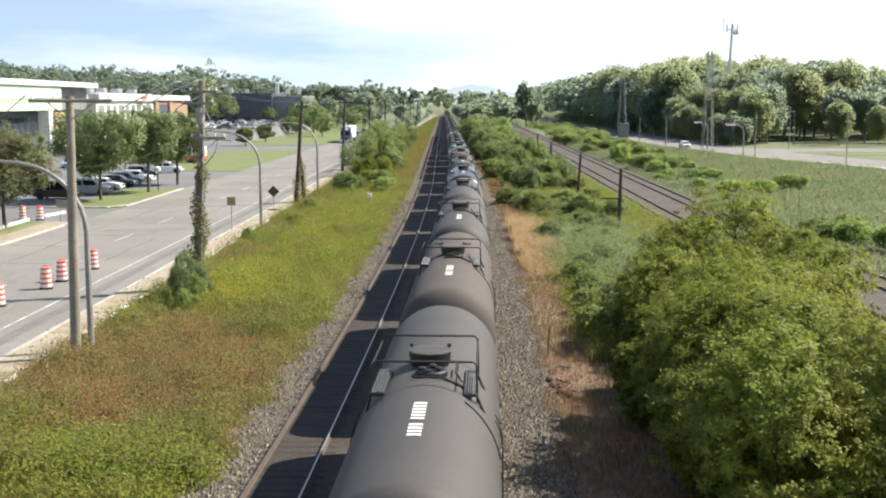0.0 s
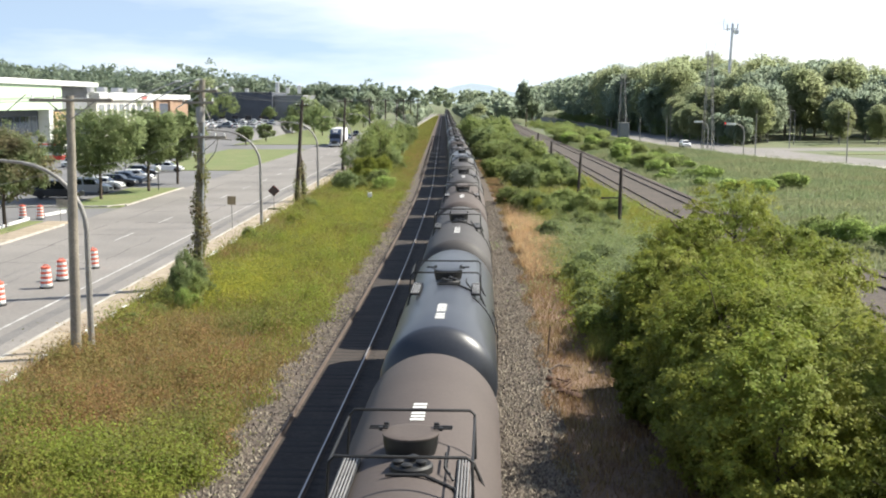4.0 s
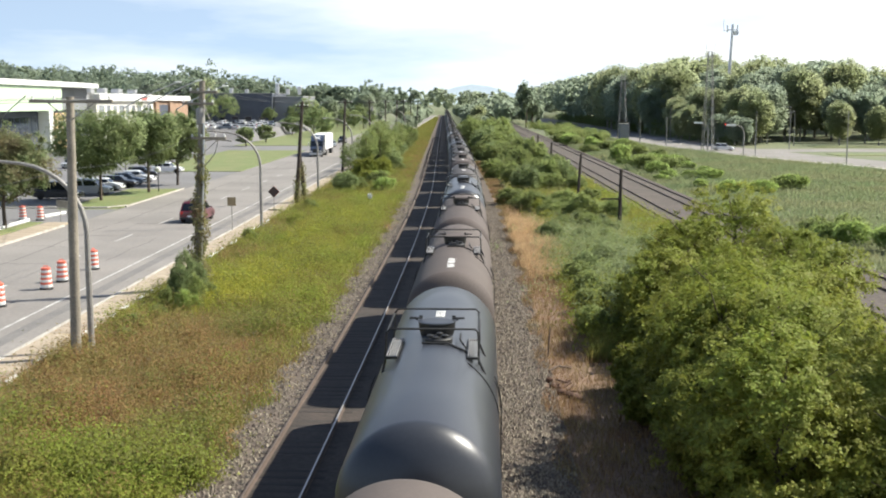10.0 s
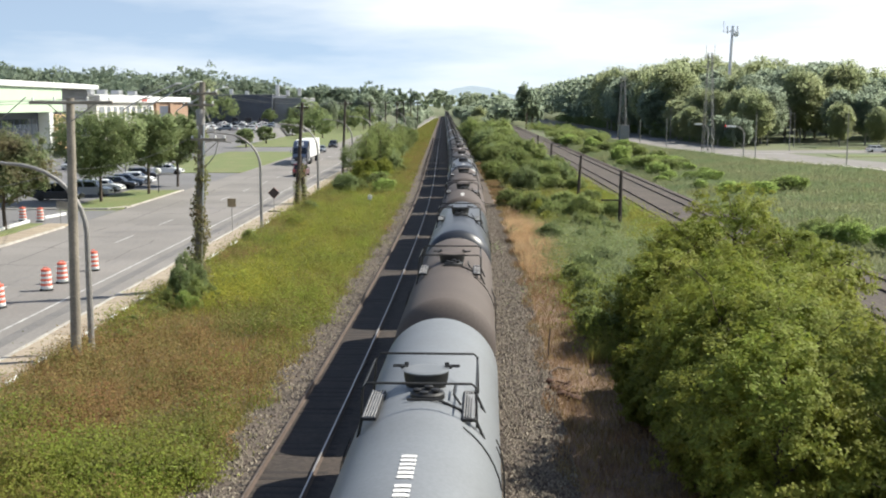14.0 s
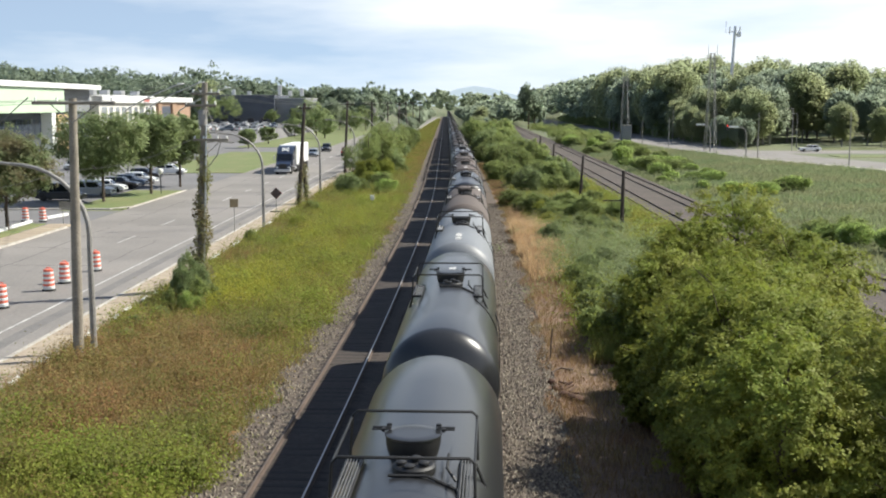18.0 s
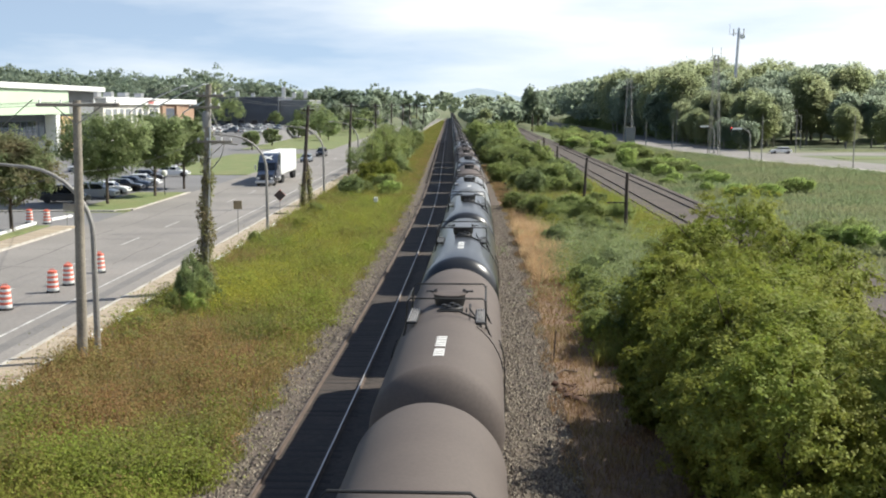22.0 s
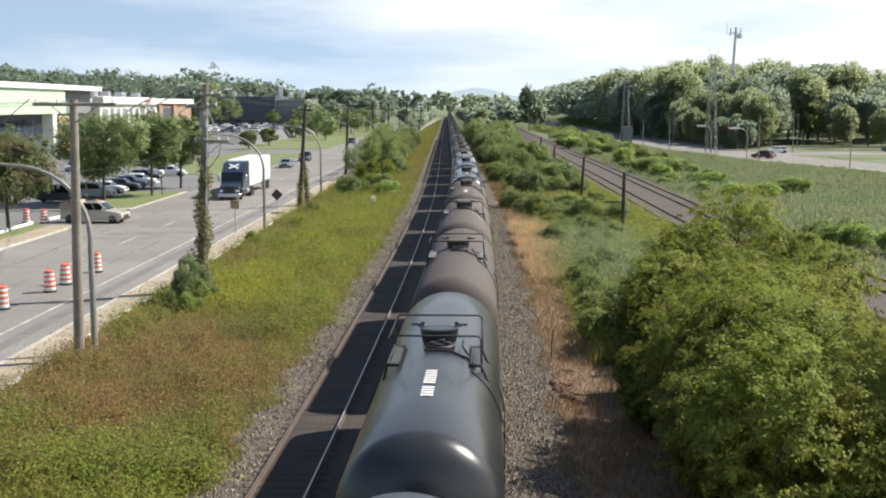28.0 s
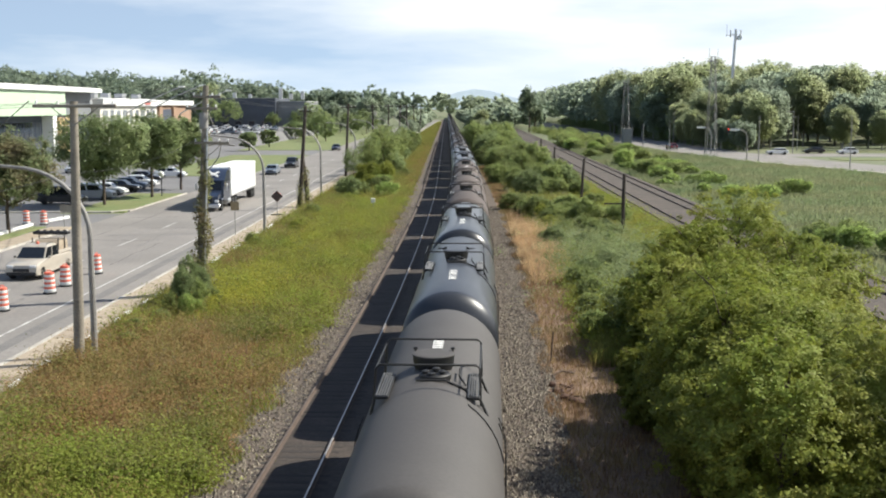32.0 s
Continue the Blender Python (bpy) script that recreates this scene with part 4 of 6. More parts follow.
def vine(t, seed, r, z0, z1, n, taper=1.0, lean=0.0):
    """Leaves of a creeper climbing a pole."""
    rng = np.random.default_rng(seed)
    z = z0 + (z1 - z0) * rng.random(n) ** 1.3
    a = rng.random(n) * 2 * np.pi
    rad = (0.16 + r * rng.random(n) ** 1.6) * (1 - taper * 0.5 * (z - z0) / (z1 - z0)) * (1 + 0.35 * np.sin(z * 2.3 + a))
    p = np.stack([np.cos(a) * rad + lean * z, np.sin(a) * rad, z], axis=1)
    part("creeper", quad_mesh("creeper", leaf_quads(rng, p, 0.085, None, 1.0), M["leaf_vine"]), None, t, "green creeper climbing the pole")


UPOLES = [(-14.43, 42.4, 10.28), (-13.2, 58.5, 11.2), (-14.7, 110, 10.2), (-14.7, 161, 10.6), (-14.0, 212, 10.6), (-13.5, 258, 10.8), (-13.0, 302, 10.8), (-12.4, 350, 11), (-11.8, 400, 11), (-11, 460, 11)]
for i, (x, y, h) in enumerate(UPOLES):
    if i == 0:
        u = utility_pole(h, [(10.1, 3.3, 0.1)], "weathered timber utility pole with one long crossarm", lean=0.2, arm_turn=-6)
    elif i == 1:
        u = utility_pole(h, [(10.6, 1.5, 0.1), (10.0, 1.7, -0.2), (8.2, 1.9, 0.3)], "timber utility pole overgrown with green creeper", lean=0.55, arm_turn=-6)
        transformer(u, 8.9)
        vine(u, 31, 0.5, 0, 6.3, 5200, 1.0, 0.05)
        vine(u, 35, 0.26, 6.0, 8.8, 700, 1.0, 0.05)
        part("loop_cable", Geo().tube([(0.35, -0.1, 6.5), (0.75, -0.15, 6.9), (1.15, -0.2, 7.4), (1.35, -0.2, 8.1), (1.05, -0.2, 8.9), (0.6, -0.1, 9.9)], 0.03, 6), M["galv"], u, "grey cable hanging in a loop")
        part("lamp_arm", Geo().tube([(0.4, 0, 8.0), (1.0, 0, 8.15), (2.0, 0, 8.05)], 0.04, 6), M["galv"], u)
        part("conduit", Geo().tube([(0.2, -0.14, 0.2), (0.47, -0.14, 5.5), (0.6, -0.12, 9.0)], 0.06, 6), M["alu"], u)
    elif i == 2:
        u = utility_pole(h, [(9.7, 1.2, 0)], "leaning timber utility pole with creeper at its foot", "pole_dark", lean=0.75)
        vine(u, 33, 0.4, 0, 3.6, 1500, 1.0, 0.073)
    else:
        u = utility_pole(h, [(h - 0.5, 2.2, 0)], "dark timber utility pole with a crossarm", "pole_dark", lean=(0.5, -0.1, 0.1)[i % 3])
        if i in (4, 6):
            transformer(u, h - 2.2)
    u.matrix_basis = pose(x, y, 0.03)
u = utility_pole(5.2, [], "short timber stub pole wrapped in creeper", "pole_dark", lean=-0.5)
vine(u, 34, 0.5, 0, 4.2, 1700, 1.0, -0.096)
u.matrix_basis = pose(-14.0, 111.5, 0.03)


def wires():
    """Cables sagging from pole to pole."""
    pts = [(road_x(-15.55, 5), 5, 10.3)] + UPOLES
    w = thing("overhead_cable", "thin black overhead cables between the poles", "cable", "", "structure")
    for off, dz, r in ((-1.5, 0.05, 0.012), (-0.5, 0.05, 0.012), (1.5, 0.05, 0.012), (0.15, -2.6, 0.009)):
        for (x0, y0, h0), (x1, y1, h1) in zip(pts[:-1], pts[1:]):
            line = []
            for k in range(9):
                f = k / 8
                line.append((x0 + (x1 - x0) * f + off * (1 if y0 < 60 else 0.7), y0 + (y1 - y0) * f, h0 + (h1 - h0) * f + dz - 0.1 - 2.0 * f * (1 - f) * (0.5 if dz > 0 else 0.8)))
            part("cable", Geo().tube(line, r, 4), M["wire"], w, "", 0)
    x, y, h = UPOLES[0]
    part("cable", Geo().tube([(x - 1.5, y, h + 0.05), (x - 12, y + 22, 8.6), (x - 30, y + 60, 8.3)], 0.02, 4), M["wire"], w, "", 0)
    x, y, h = UPOLES[1]
    part("cable", Geo().tube([(x, y, 10.9), (x - 10, y + 28, 10.5), (x - 22, y + 70, 10.6)], 0.02, 4), M["wire"], w, "", 0)


wires()


def drum():
    """An orange and white traffic drum on a rubber base."""
    t = thing("traffic_drum", "orange and white striped plastic traffic drum on the asphalt", "traffic drum", "traffic drums on the road")
    part("base", Geo().lathe([(0.36, 0), (0.36, 0.06), (0.31, 0.1)], 16), M["rubber"], t, "black rubber base ring")
    zs = [0.1, 0.27, 0.4, 0.53, 0.66, 0.79, 0.92, 1.05, 1.18]
    for i in range(8):
        r0, r1 = 0.31 - 0.008 * i, 0.31 - 0.008 * (i + 1)
        g = Geo().lathe([(r0 - 0.01, zs[i]), (r0, zs[i] + 0.015), (r1 + 0.008, zs[i + 1] - 0.015), (r1 - 0.01, zs[i + 1])], 18)
        part("band", g, M["white"] if i % 2 == 0 else M["orange"], t, "white reflective band" if i % 2 == 0 else "")
    part("handle", Geo().tube([(-0.12, 0, 1.17), (-0.1, 0, 1.28), (0.1, 0, 1.28), (0.12, 0, 1.17)], 0.025, 6), M["orange"], t)
    return t


d0 = drum()
for i, (x, y) in enumerate([(-21.6, 59.2), (-21.6, 61.7), (-21.3, 66.4), (-36.5, 95.2), (-34.8, 94.7), (-22.1, 54.0)]):
    if i == 0:
        d0.matrix_basis = pose(x, y, 0.025)
    else:
        copy_thing(d0, pose(x, y, 0.025, 0, 0, i * 37))


def road_signs():
    s = thing("work_sign", "dark-backed diamond roadworks sign on a folding stand", "sign")
    g = Geo().box((0, 0, 0), (0.78, 0.03, 0.78), 0.01, Euler((0, radians(45), 0)).to_matrix())
    part("panel", g, M["orange"], s, "orange diamond panel", m=pose(0, 0, 1.75))
    part("back_panel", Geo().box((0, 0, 0), (0.77, 0.02, 0.77), 0.005, Euler((0, radians(45), 0)).to_matrix()), mat("dark brown sign back", (0.06, 0.04, 0.034), 0.6, vary=0.3), s, "dark brown back of the panel", m=pose(0, -0.028, 1.75))
    part("post", Geo().box((0, 0, 0.7), (0.06, 0.05, 1.3), 0.01), M["galv"], s)
    part("foot", Geo().box((0, 0, 0.06), (1.2, 0.12, 0.1), 0.02), M["rubber"], s)
    part("foot", Geo().box((0, 0, 0.07), (0.12, 1.1, 0.1), 0.02), M["rubber"], s)
    s.matrix_basis = pose(-15.75, 102.2, 0.14)
    s = thing("road_sign", "plain brown back of a small road sign on a post", "sign")
    part("plate", Geo().box((0, 0, 2.3), (0.66, 0.02, 0.66), 0.005), mat("brown sign back", (0.30, 0.23, 0.13), 0.6, vary=0.2), s)
    part("post", Geo().box((0, 0.03, 1.2), (0.06, 0.04, 2.4), 0.008), M["galv"], s)
    s.matrix_basis = pose(road_x(-17.0, 86.3), 86.3, 0.1)
    for x, y in ((-32.6, 93.4), (-31.7, 92.6)):
        s = thing("small_sign", "grey back of a small sign on a short post", "sign", "signs at the side street")
        part("plate", Geo().box((0, 0, 1.6), (0.62, 0.02, 0.62), 0.005), M["galv"], s)
        part("post", Geo().box((0, 0.03, 0.9), (0.06, 0.04, 1.9), 0.008), M["galv"], s)
        s.matrix_basis = pose(x, y, 0.0)
    for x, y, ln, rz in ((-35.45, 88.5, 11.0, 1), (-34.9, 98.6, 3.4, -12)):
        s = thing("parking_kerb", "low white painted kerb beside the side street", "kerb", "white kerbs")
        part("bar", Geo().box((0, 0, 0.14), (0.22, ln, 0.26), 0.04), M["white"], s)
        s.matrix_basis = pose(x, y, 0.0, 0, 0, rz)
    s = thing("marker_box", "white utility marker box on a post in the grass", "utility box")
    part("box", Geo().box((0, 0, 1.0), (0.4, 0.3, 0.45), 0.03), M["white"], s)
    part("post", Geo().box((0, 0, 0.4), (0.09, 0.09, 0.85), 0.01), M["galv"], s)
    s.matrix_basis = pose(-7.2, 107.9, 0.03)
    s = thing("marker_post", "thin rusty steel marker post beside the ballast", "post")
    part("post", Geo().tube([(0, 0, -0.1), (0.03, 0, 0.6), (0.08, 0, 1.25)], 0.03, 6), M["rail"], s)
    s.matrix_basis = pose(4.15, 42.8, 0.04)
    # round mirror or lamp on a short post by the car park
    s = thing("globe_lamp", "small white globe lamp on a dark post by the lawn", "lamp post")
    part("post", Geo().tube([(0, 0, 0), (0, 0, 2.2)], 0.06, 8), M["black"], s)
    part("globe", Geo().lathe([(0.05, 0), (0.3, 0.15), (0.36, 0.35), (0.3, 0.55), (0.05, 0.7)], 14, "z", (0, 0, 2.1)), M["white"], s)
    s.matrix_basis = pose(-32.6, 126, 0.08)


road_signs()


def debris():
    """Rusty scrap lying beside the ballast."""
    rnd = random.Random(4)
    for x, y in ((3.85, 38.9), (3.9, 38.0), (4.12, 37.2), (4.3, 36.9), (4.55, 36.5), (4.42, 36.75)):
        s = thing("scrap_piece", "rusty brown lump of track hardware lying on dirt", "scrap", "scrap beside the track")
        r = rnd.uniform(0.13, 0.2)
        part("lump", Geo().lathe([(r * 0.7, 0), (r, 0.05), (r * 0.95, 0.14), (r * 0.5, 0.2), (r * 0.1, 0.21)], 9), M["rust"], s)
        s.matrix_basis = pose(x, y, 0.04, rnd.uniform(-10, 10), rnd.uniform(-12, 12), rnd.uniform(0, 180))
    for i in range(6):
        s = thing("scrap_stick", "rusty brown steel bar lying on dirt", "scrap", "scrap beside the track")
        ln = rnd.uniform(0.5, 1.0)
        part("bar", Geo().box((0, 0, 0.06), (ln, 0.08, 0.06), 0.015), M["rust"], s)
        s.matrix_basis = pose(4.4 + rnd.uniform(-0.3, 0.45), 38.0 + rnd.uniform(-0.8, 0.9), 0.06, 0, rnd.uniform(-14, 14), rnd.uniform(20, 140))
    s = thing("scrap_piece", "rusty bent steel strip lying on dirt", "scrap", "scrap beside the track")
    part("bar", Geo().tube([(-0.5, 0, 0.06), (0, 0.1, 0.18), (0.5, 0, 0.06)], 0.04, 6), M["rail"], s)
    s.matrix_basis = pose(4.4, 40.6, 0.04, 0, 0, 30)


debris()


# ---- buildings ----
M["mint"] = mat("pale mint cladding", (0.47, 0.60, 0.43), 0.7, vary=0.06, scale=0.3, fine=6, bump=0.05)
M["cream"] = mat("cream render", (0.66, 0.63, 0.56), 0.85, vary=0.1, scale=0.3, fine=6, bump=0.1)
M["brick"] = mat("brown brick", (0.27, 0.17, 0.11), 0.9, vary=0.3, scale=0.8, fine=9, bump=0.3, second=(0.34, 0.23, 0.16))
# dark blue raised a little to carry the hazy air in its colour
M["navy"] = mat("dark blue-grey cladding", (0.07, 0.082, 0.11), 0.6, vary=0.2, scale=0.4, fine=6, bump=0.05)
M["slate"] = mat("mid grey cladding", (0.20, 0.21, 0.22), 0.7, vary=0.15, scale=0.3, fine=5, bump=0.05)
M["roofing"] = mat("grey flat roof", (0.42, 0.42, 0.42), 0.9, vary=0.2, scale=0.2, fine=4, bump=0.2)
M["pane"] = mat("window glass", (0.03, 0.04, 0.055), 0.08, 0.0, vary=0.2, scale=0.5, fine=4, bump=0, coat=0.3)
# pale mottling stands in for reflections on the office windows
M["pale_pane"] = mat("window glass with painted reflection", (0.30, 0.32, 0.34), 0.25, 0.0, vary=0.35, scale=0.25, fine=2, bump=0, second=(0.13, 0.14, 0.16), mask=1.5, coat=0.3)
M["orange_wall"] = mat("tan stone cladding", (0.55, 0.38, 0.20), 0.85, vary=0.2, scale=0.6, fine=6, bump=0.15)


def window(parent, x, y, z, w, h, axis="x", frame="white", glass="pane"):
    """A window on a wall that faces +x (axis x) or -y (axis y)."""
    d = (0.12, w, h) if axis == "x" else (w, 0.12, h)
    wd = part("window", Geo().box((x, y, z), d, 0.02), M[frame], parent)
    e = 0.035
    if axis == "x":
        part("pane", Geo().box((x + e, y, z), (0.1, w - 0.25, h - 0.25), 0.01), M[glass], wd)
    else:
        part("pane", Geo().box((x, y - e, z), (w - 0.25, 0.1, h - 0.25), 0.01), M[glass], wd)
    return wd


def buildings():
    X = -84.0
    b = thing("factory_building", "large pale mint industrial building with white roof trim and dark glazing", "building")
    part("wall", Geo().box((X - 30, 220, 11), (60, 50, 5.2), 0.05), M["mint"], b, "pale mint upper wall")
    part("wall", Geo().box((X - 31, 256.9, 11), (58, 23.6, 5.2), 0.05), M["slate"], b, "dark grey recessed upper wall")
    part("wall", Geo().box((X - 31.5, 232, 4.2), (58, 72, 8.5), 0.05), M["navy"], b, "dark blue ground floor wall")
    part("roof_trim", Geo().box((X - 29.9, 232, 14.1), (61, 75, 1.1), 0.1), M["white"], b, "white roof trim")
    part("roof", Geo().box((X - 30, 232, 14.7), (58, 72, 0.2), 0.02), M["roofing"], b)
    for y in (205, 218):
        part("roof_unit", Geo().box((X - 8, y, 15.2), (2.4, 3, 0.9), 0.1), M["galv"], b)
    for k in range(12):
        window(b, X - 2.45, 199 + k * 3.2, 5.0, 2.9, 4.4, "x", "navy")
        window(b, X - 55 + k * 4.2, 195.95, 5.0, 3.8, 4.4, "y", "slate")
    part("corner_column", Geo().box((X - 1.6, 238.2, 4.2), (3, 2.4, 8.3), 0.06), M["white"], b, "white corner column")
    part("entrance", Geo().box((X - 1.4, 243.5, 4.0), (3.2, 7.5, 7.8), 0.06), M["orange_wall"], b, "tan stone entrance block")
    for k in range(2):
        window(b, X + 0.22, 242 + k * 3, 5.0, 1.6, 2.4, "x", "white")
    b = thing("office_building", "long low cream building with white fascia and brown brick end", "building")
    part("wall", Geo().box((X - 20, 295.6, 5.3), (40, 52.8, 10.6), 0.05), M["cream"], b)
    part("fascia", Geo().box((X - 19.6, 295.6, 11.4), (41, 53, 1.8), 0.08), M["white"], b, "white roof fascia")
    part("roof", Geo().box((X - 20, 295.6, 12.4), (39, 52, 0.2), 0.02), M["roofing"], b)
    for k in range(9):
        window(b, X + 0.02, 273 + k * 5.6, 7.8, 3.4 if k % 3 else 4.6, 3.6, "x", "white", "pale_pane")
        window(b, X + 0.02, 273 + k * 5.6, 2.6, 2.6, 2.4, "x", "white")
    part("sign_band", Geo().box((X + 1.0, 309, 11.3), (0.12, 5.5, 0.9), 0.02), mat("red sign board", (0.5, 0.16, 0.14), 0.6), b, "plain red sign board")
    for k, (y, s) in enumerate(((276, 2.0), (287, 1.4), (300, 2.4), (315, 1.6))):
        part("roof_unit", Geo().box((X - 4, y, 13.1), (2.2, s * 1.5, 1.4), 0.1), M["alu"], b)
    part("brick_end", Geo().box((X - 20, 343.7, 5.4), (40, 43, 10.8), 0.05), M["brick"], b, "brown brick end block")
    for y in (324.2, 340.8):
        part("pillar", Geo().box((X + 0.3, y, 5.2), (0.9, 3.6, 10.2), 0.05), M["brick"], b)
    part("dark_door", Geo().box((X - 0.02, 332.4, 4.9), (0.3, 12.4, 9.4), 0.03), M["navy"], b, "tall dark blue door panel")
    part("fascia", Geo().box((X - 19.8, 343.7, 11.5), (41.4, 43.4, 1.5), 0.08), M["white"], b, "white roof fascia")
    b = thing("warehouse", "dark navy warehouse with grey wing and roof vents", "building")
    part("wall", Geo().box((-81, 455, 6.8), (28, 40, 13.6), 0.05), M["navy"], b)
    part("roof", Geo().box((-81, 455, 13.75), (28.4, 40.4, 0.3), 0.04), M["slate"], b)
    part("wing", Geo().box((-61, 458, 6.2), (11.6, 40, 12.4), 0.05), M["slate"], b, "mid grey wing")
    part("wing_roof", Geo().box((-61, 458, 12.55), (12, 40.4, 0.3), 0.04), M["roofing"], b)
    for k, (x, h) in enumerate(((-93, 1.8), (-84, 2.6), (-78, 2.0), (-66, 4.4), (-62, 2.2), (-57.5, 3.2))):
        part("roof_vent", Geo().box((x, 440 + k, 13.4 + h / 2), (1.4, 1.4, h), 0.1), M["alu"], b, "pale metal roof vent")
    for k in range(5):
        window(b, -92 + k * 5.2, 434.95, 4.0, 2.6, 1.8, "y", "slate")
    # tall car park lights whose arms slope up
    for i, (x, y, z) in enumerate(((-36.6, 150, 12.8), (-36.0, 160, 13.2), (-34.2, 170, 12.6))):
        t = thing("car_park_light", "tall thin car park light with a sloping arm", "street lamp", "car park lights")
        part("pole", Geo().tube([(0, 0, 0), (0, 0, z - 3.45)], [0.13, 0.09], 8), M["galv"], t)
        part("arm", Geo().tube([(0, 0, z - 3.5), (1.4, 0, z - 2.7), (4.0, 0, z - 1.4), (7.2, 0, z - 0.05)], 0.085, 6), M["alu"], t)
        part("lamp_head", Geo().box((7.5, 0, z), (0.9, 0.4, 0.2), 0.05), M["white"], t)
        t.matrix_basis = pose(x - 6.6, y, 0.05)


buildings()


# ---- far side of the railway: masts, signals and old poles ----
def old_pole(h, arm):
    t = thing("telegraph_pole", "short dark timber telegraph pole beside the tracks", "telegraph pole", "old telegraph poles")
    part("pole", Geo().tube([(0, 0, -0.2), (0.02, 0, h * 0.5), (0.06, 0, h)], [0.17, 0.15, 0.13], 10), M["pole_dark"], t)
    if arm:
        part("crossarm", Geo().box((-0.7, -0.16, h * 0.52), (1.7, 0.1, 0.12), 0.015), M["pole_dark"], t)
    return t


old_pole(4.9, True).matrix_basis = pose(14.0, 87.1, 0)
old_pole(4.7, False).matrix_basis = pose(14.4, 117.6, 0, 0, 2.5)
old_pole(4.4, False).matrix_basis = pose(15.6, 160, 0)
old_pole(4.4, False).matrix_basis = pose(17.5, 205, 0)


def lattice_tower(h, w, label):
    t = thing("lattice_tower", label, "tower", "steel lattice towers")
    top = w * 0.35
    corners = [(-1, -1), (1, -1), (1, 1), (-1, 1)]
    for cx, cy in corners:
        part("leg", Geo().tube([(cx * w / 2, cy * w / 2, 0), (cx * top / 2, cy * top / 2, h)], 0.07, 5), M["galv"], t)
    n = 9
    for i in range(n):
        z0, z1 = h * i / n, h * (i + 1) / n
        w0, w1 = w + (top - w) * i / n, w + (top - w) * (i + 1) / n
        for k in range(4):
            a, b = corners[k], corners[(k + 1) % 4]
            part("brace", Geo().tube([(a[0] * w0 / 2, a[1] * w0 / 2, z0), (b[0] * w1 / 2, b[1] * w1 / 2, z1)], 0.04, 4), M["galv"], t, "", 0)
            part("crossbar", Geo().tube([(a[0] * w1 / 2, a[1] * w1 / 2, z1), (b[0] * w1 / 2, b[1] * w1 / 2, z1)], 0.035, 4), M["galv"], t, "", 0)
    for z, ln in ((h * 0.86, 3.2), (h * 0.95, 2.6)):
        part("arm", Geo().box((0, 0, z), (ln, 0.16, 0.14), 0.02), M["galv"], t)
    for s in (-1, 1):
        part("spike", Geo().tube([(s * 0.9, 0, h * 0.95), (s * 0.9, 0, h + 1.6)], 0.05, 5), M["galv"], t)
    return t


lattice_tower(20.6, 2.2, "grey steel lattice power tower beside the highway").matrix_basis = pose(55.2, 231, 0)
lattice_tower(17.6, 2.4, "grey steel lattice power tower with equipment box").matrix_basis = pose(48.6, 301, 0)
eq = thing("equipment_cabinet", "large grey equipment cabinet under a tower", "cabinet")
part("body", Geo().box((0, 0, 2.3), (2.4, 2.2, 4.4), 0.06), M["slate"], eq)
part("roof", Geo().box((0, 0, 4.55), (2.6, 2.4, 0.14), 0.03), M["galv"], eq)
eq.matrix_basis = pose(48.4, 297, 0)
mast = thing("cell_mast", "tall pale steel cell phone mast rising from the woods", "mast")
part("pole", Geo().tube([(0, 0, 0), (0.6, 0, 16), (1.3, 0, 33)], [0.6, 0.5, 0.36], 14), M["alu"], mast)
for a in (20, 140, 260):
    x, y = 1.3 + 1.7 * math.cos(radians(a)), 1.7 * math.sin(radians(a))
    arm = part("mast_arm", Geo().tube([(1.3, 0, 31.4), (x, y, 31.6)], 0.07, 6), M["galv"], mast)
    part("antenna", Geo().box((x, y, 31.8), (0.34, 0.34, 2.2), 0.06), M["white"], arm)
part("dish", Geo().lathe([(0.1, 0), (0.75, 0.12), (0.78, 0.4), (0.7, 0.45)], 16, "y", (2.3, -0.5, 30.5)), M["white"], mast)
part("spike", Geo().tube([(-1.4, 0, 31), (-1.4, 0, 34.4)], 0.06, 5).tube([(1.3, 0, 31.2), (-1.5, 0, 31.2)], 0.06, 5), M["galv"], mast)
mast.matrix_basis = pose(83.9, 330, ground_z(83.9, 330))


def signal_post(reach, label, red=False):
    """A highway post with a curved arm and a pale fitting at its end (towards -x)."""
    t = thing("signal_post", label, "traffic signal", "posts at the junction")
    part("pole", Geo().tube([(0, 0, 0), (0, 0, 4.4), (-0.3, 0, 5.3), (-1.0, 0, 5.75), (-reach, 0, 5.9)], [0.13, 0.12, 0.1, 0.09, 0.07], 8), M["galv"], t)
    part("sign_blade", Geo().box((-reach - 0.9, 0, 5.9), (1.9, 0.08, 0.36), 0.02), M["white"], t, "white sign blade on the arm")
    if red:
        sig = part("signal_head", Geo().box((-reach - 2.1, -0.1, 5.75), (0.4, 0.35, 1.05), 0.05), M["black"], t)
        part("red_lens", Geo().lathe([(0.13, 0), (0.12, -0.05), (0.02, -0.06)], 12, "y", (-reach - 2.1, -0.28, 6.05)), M["red_light"], sig)
    return t


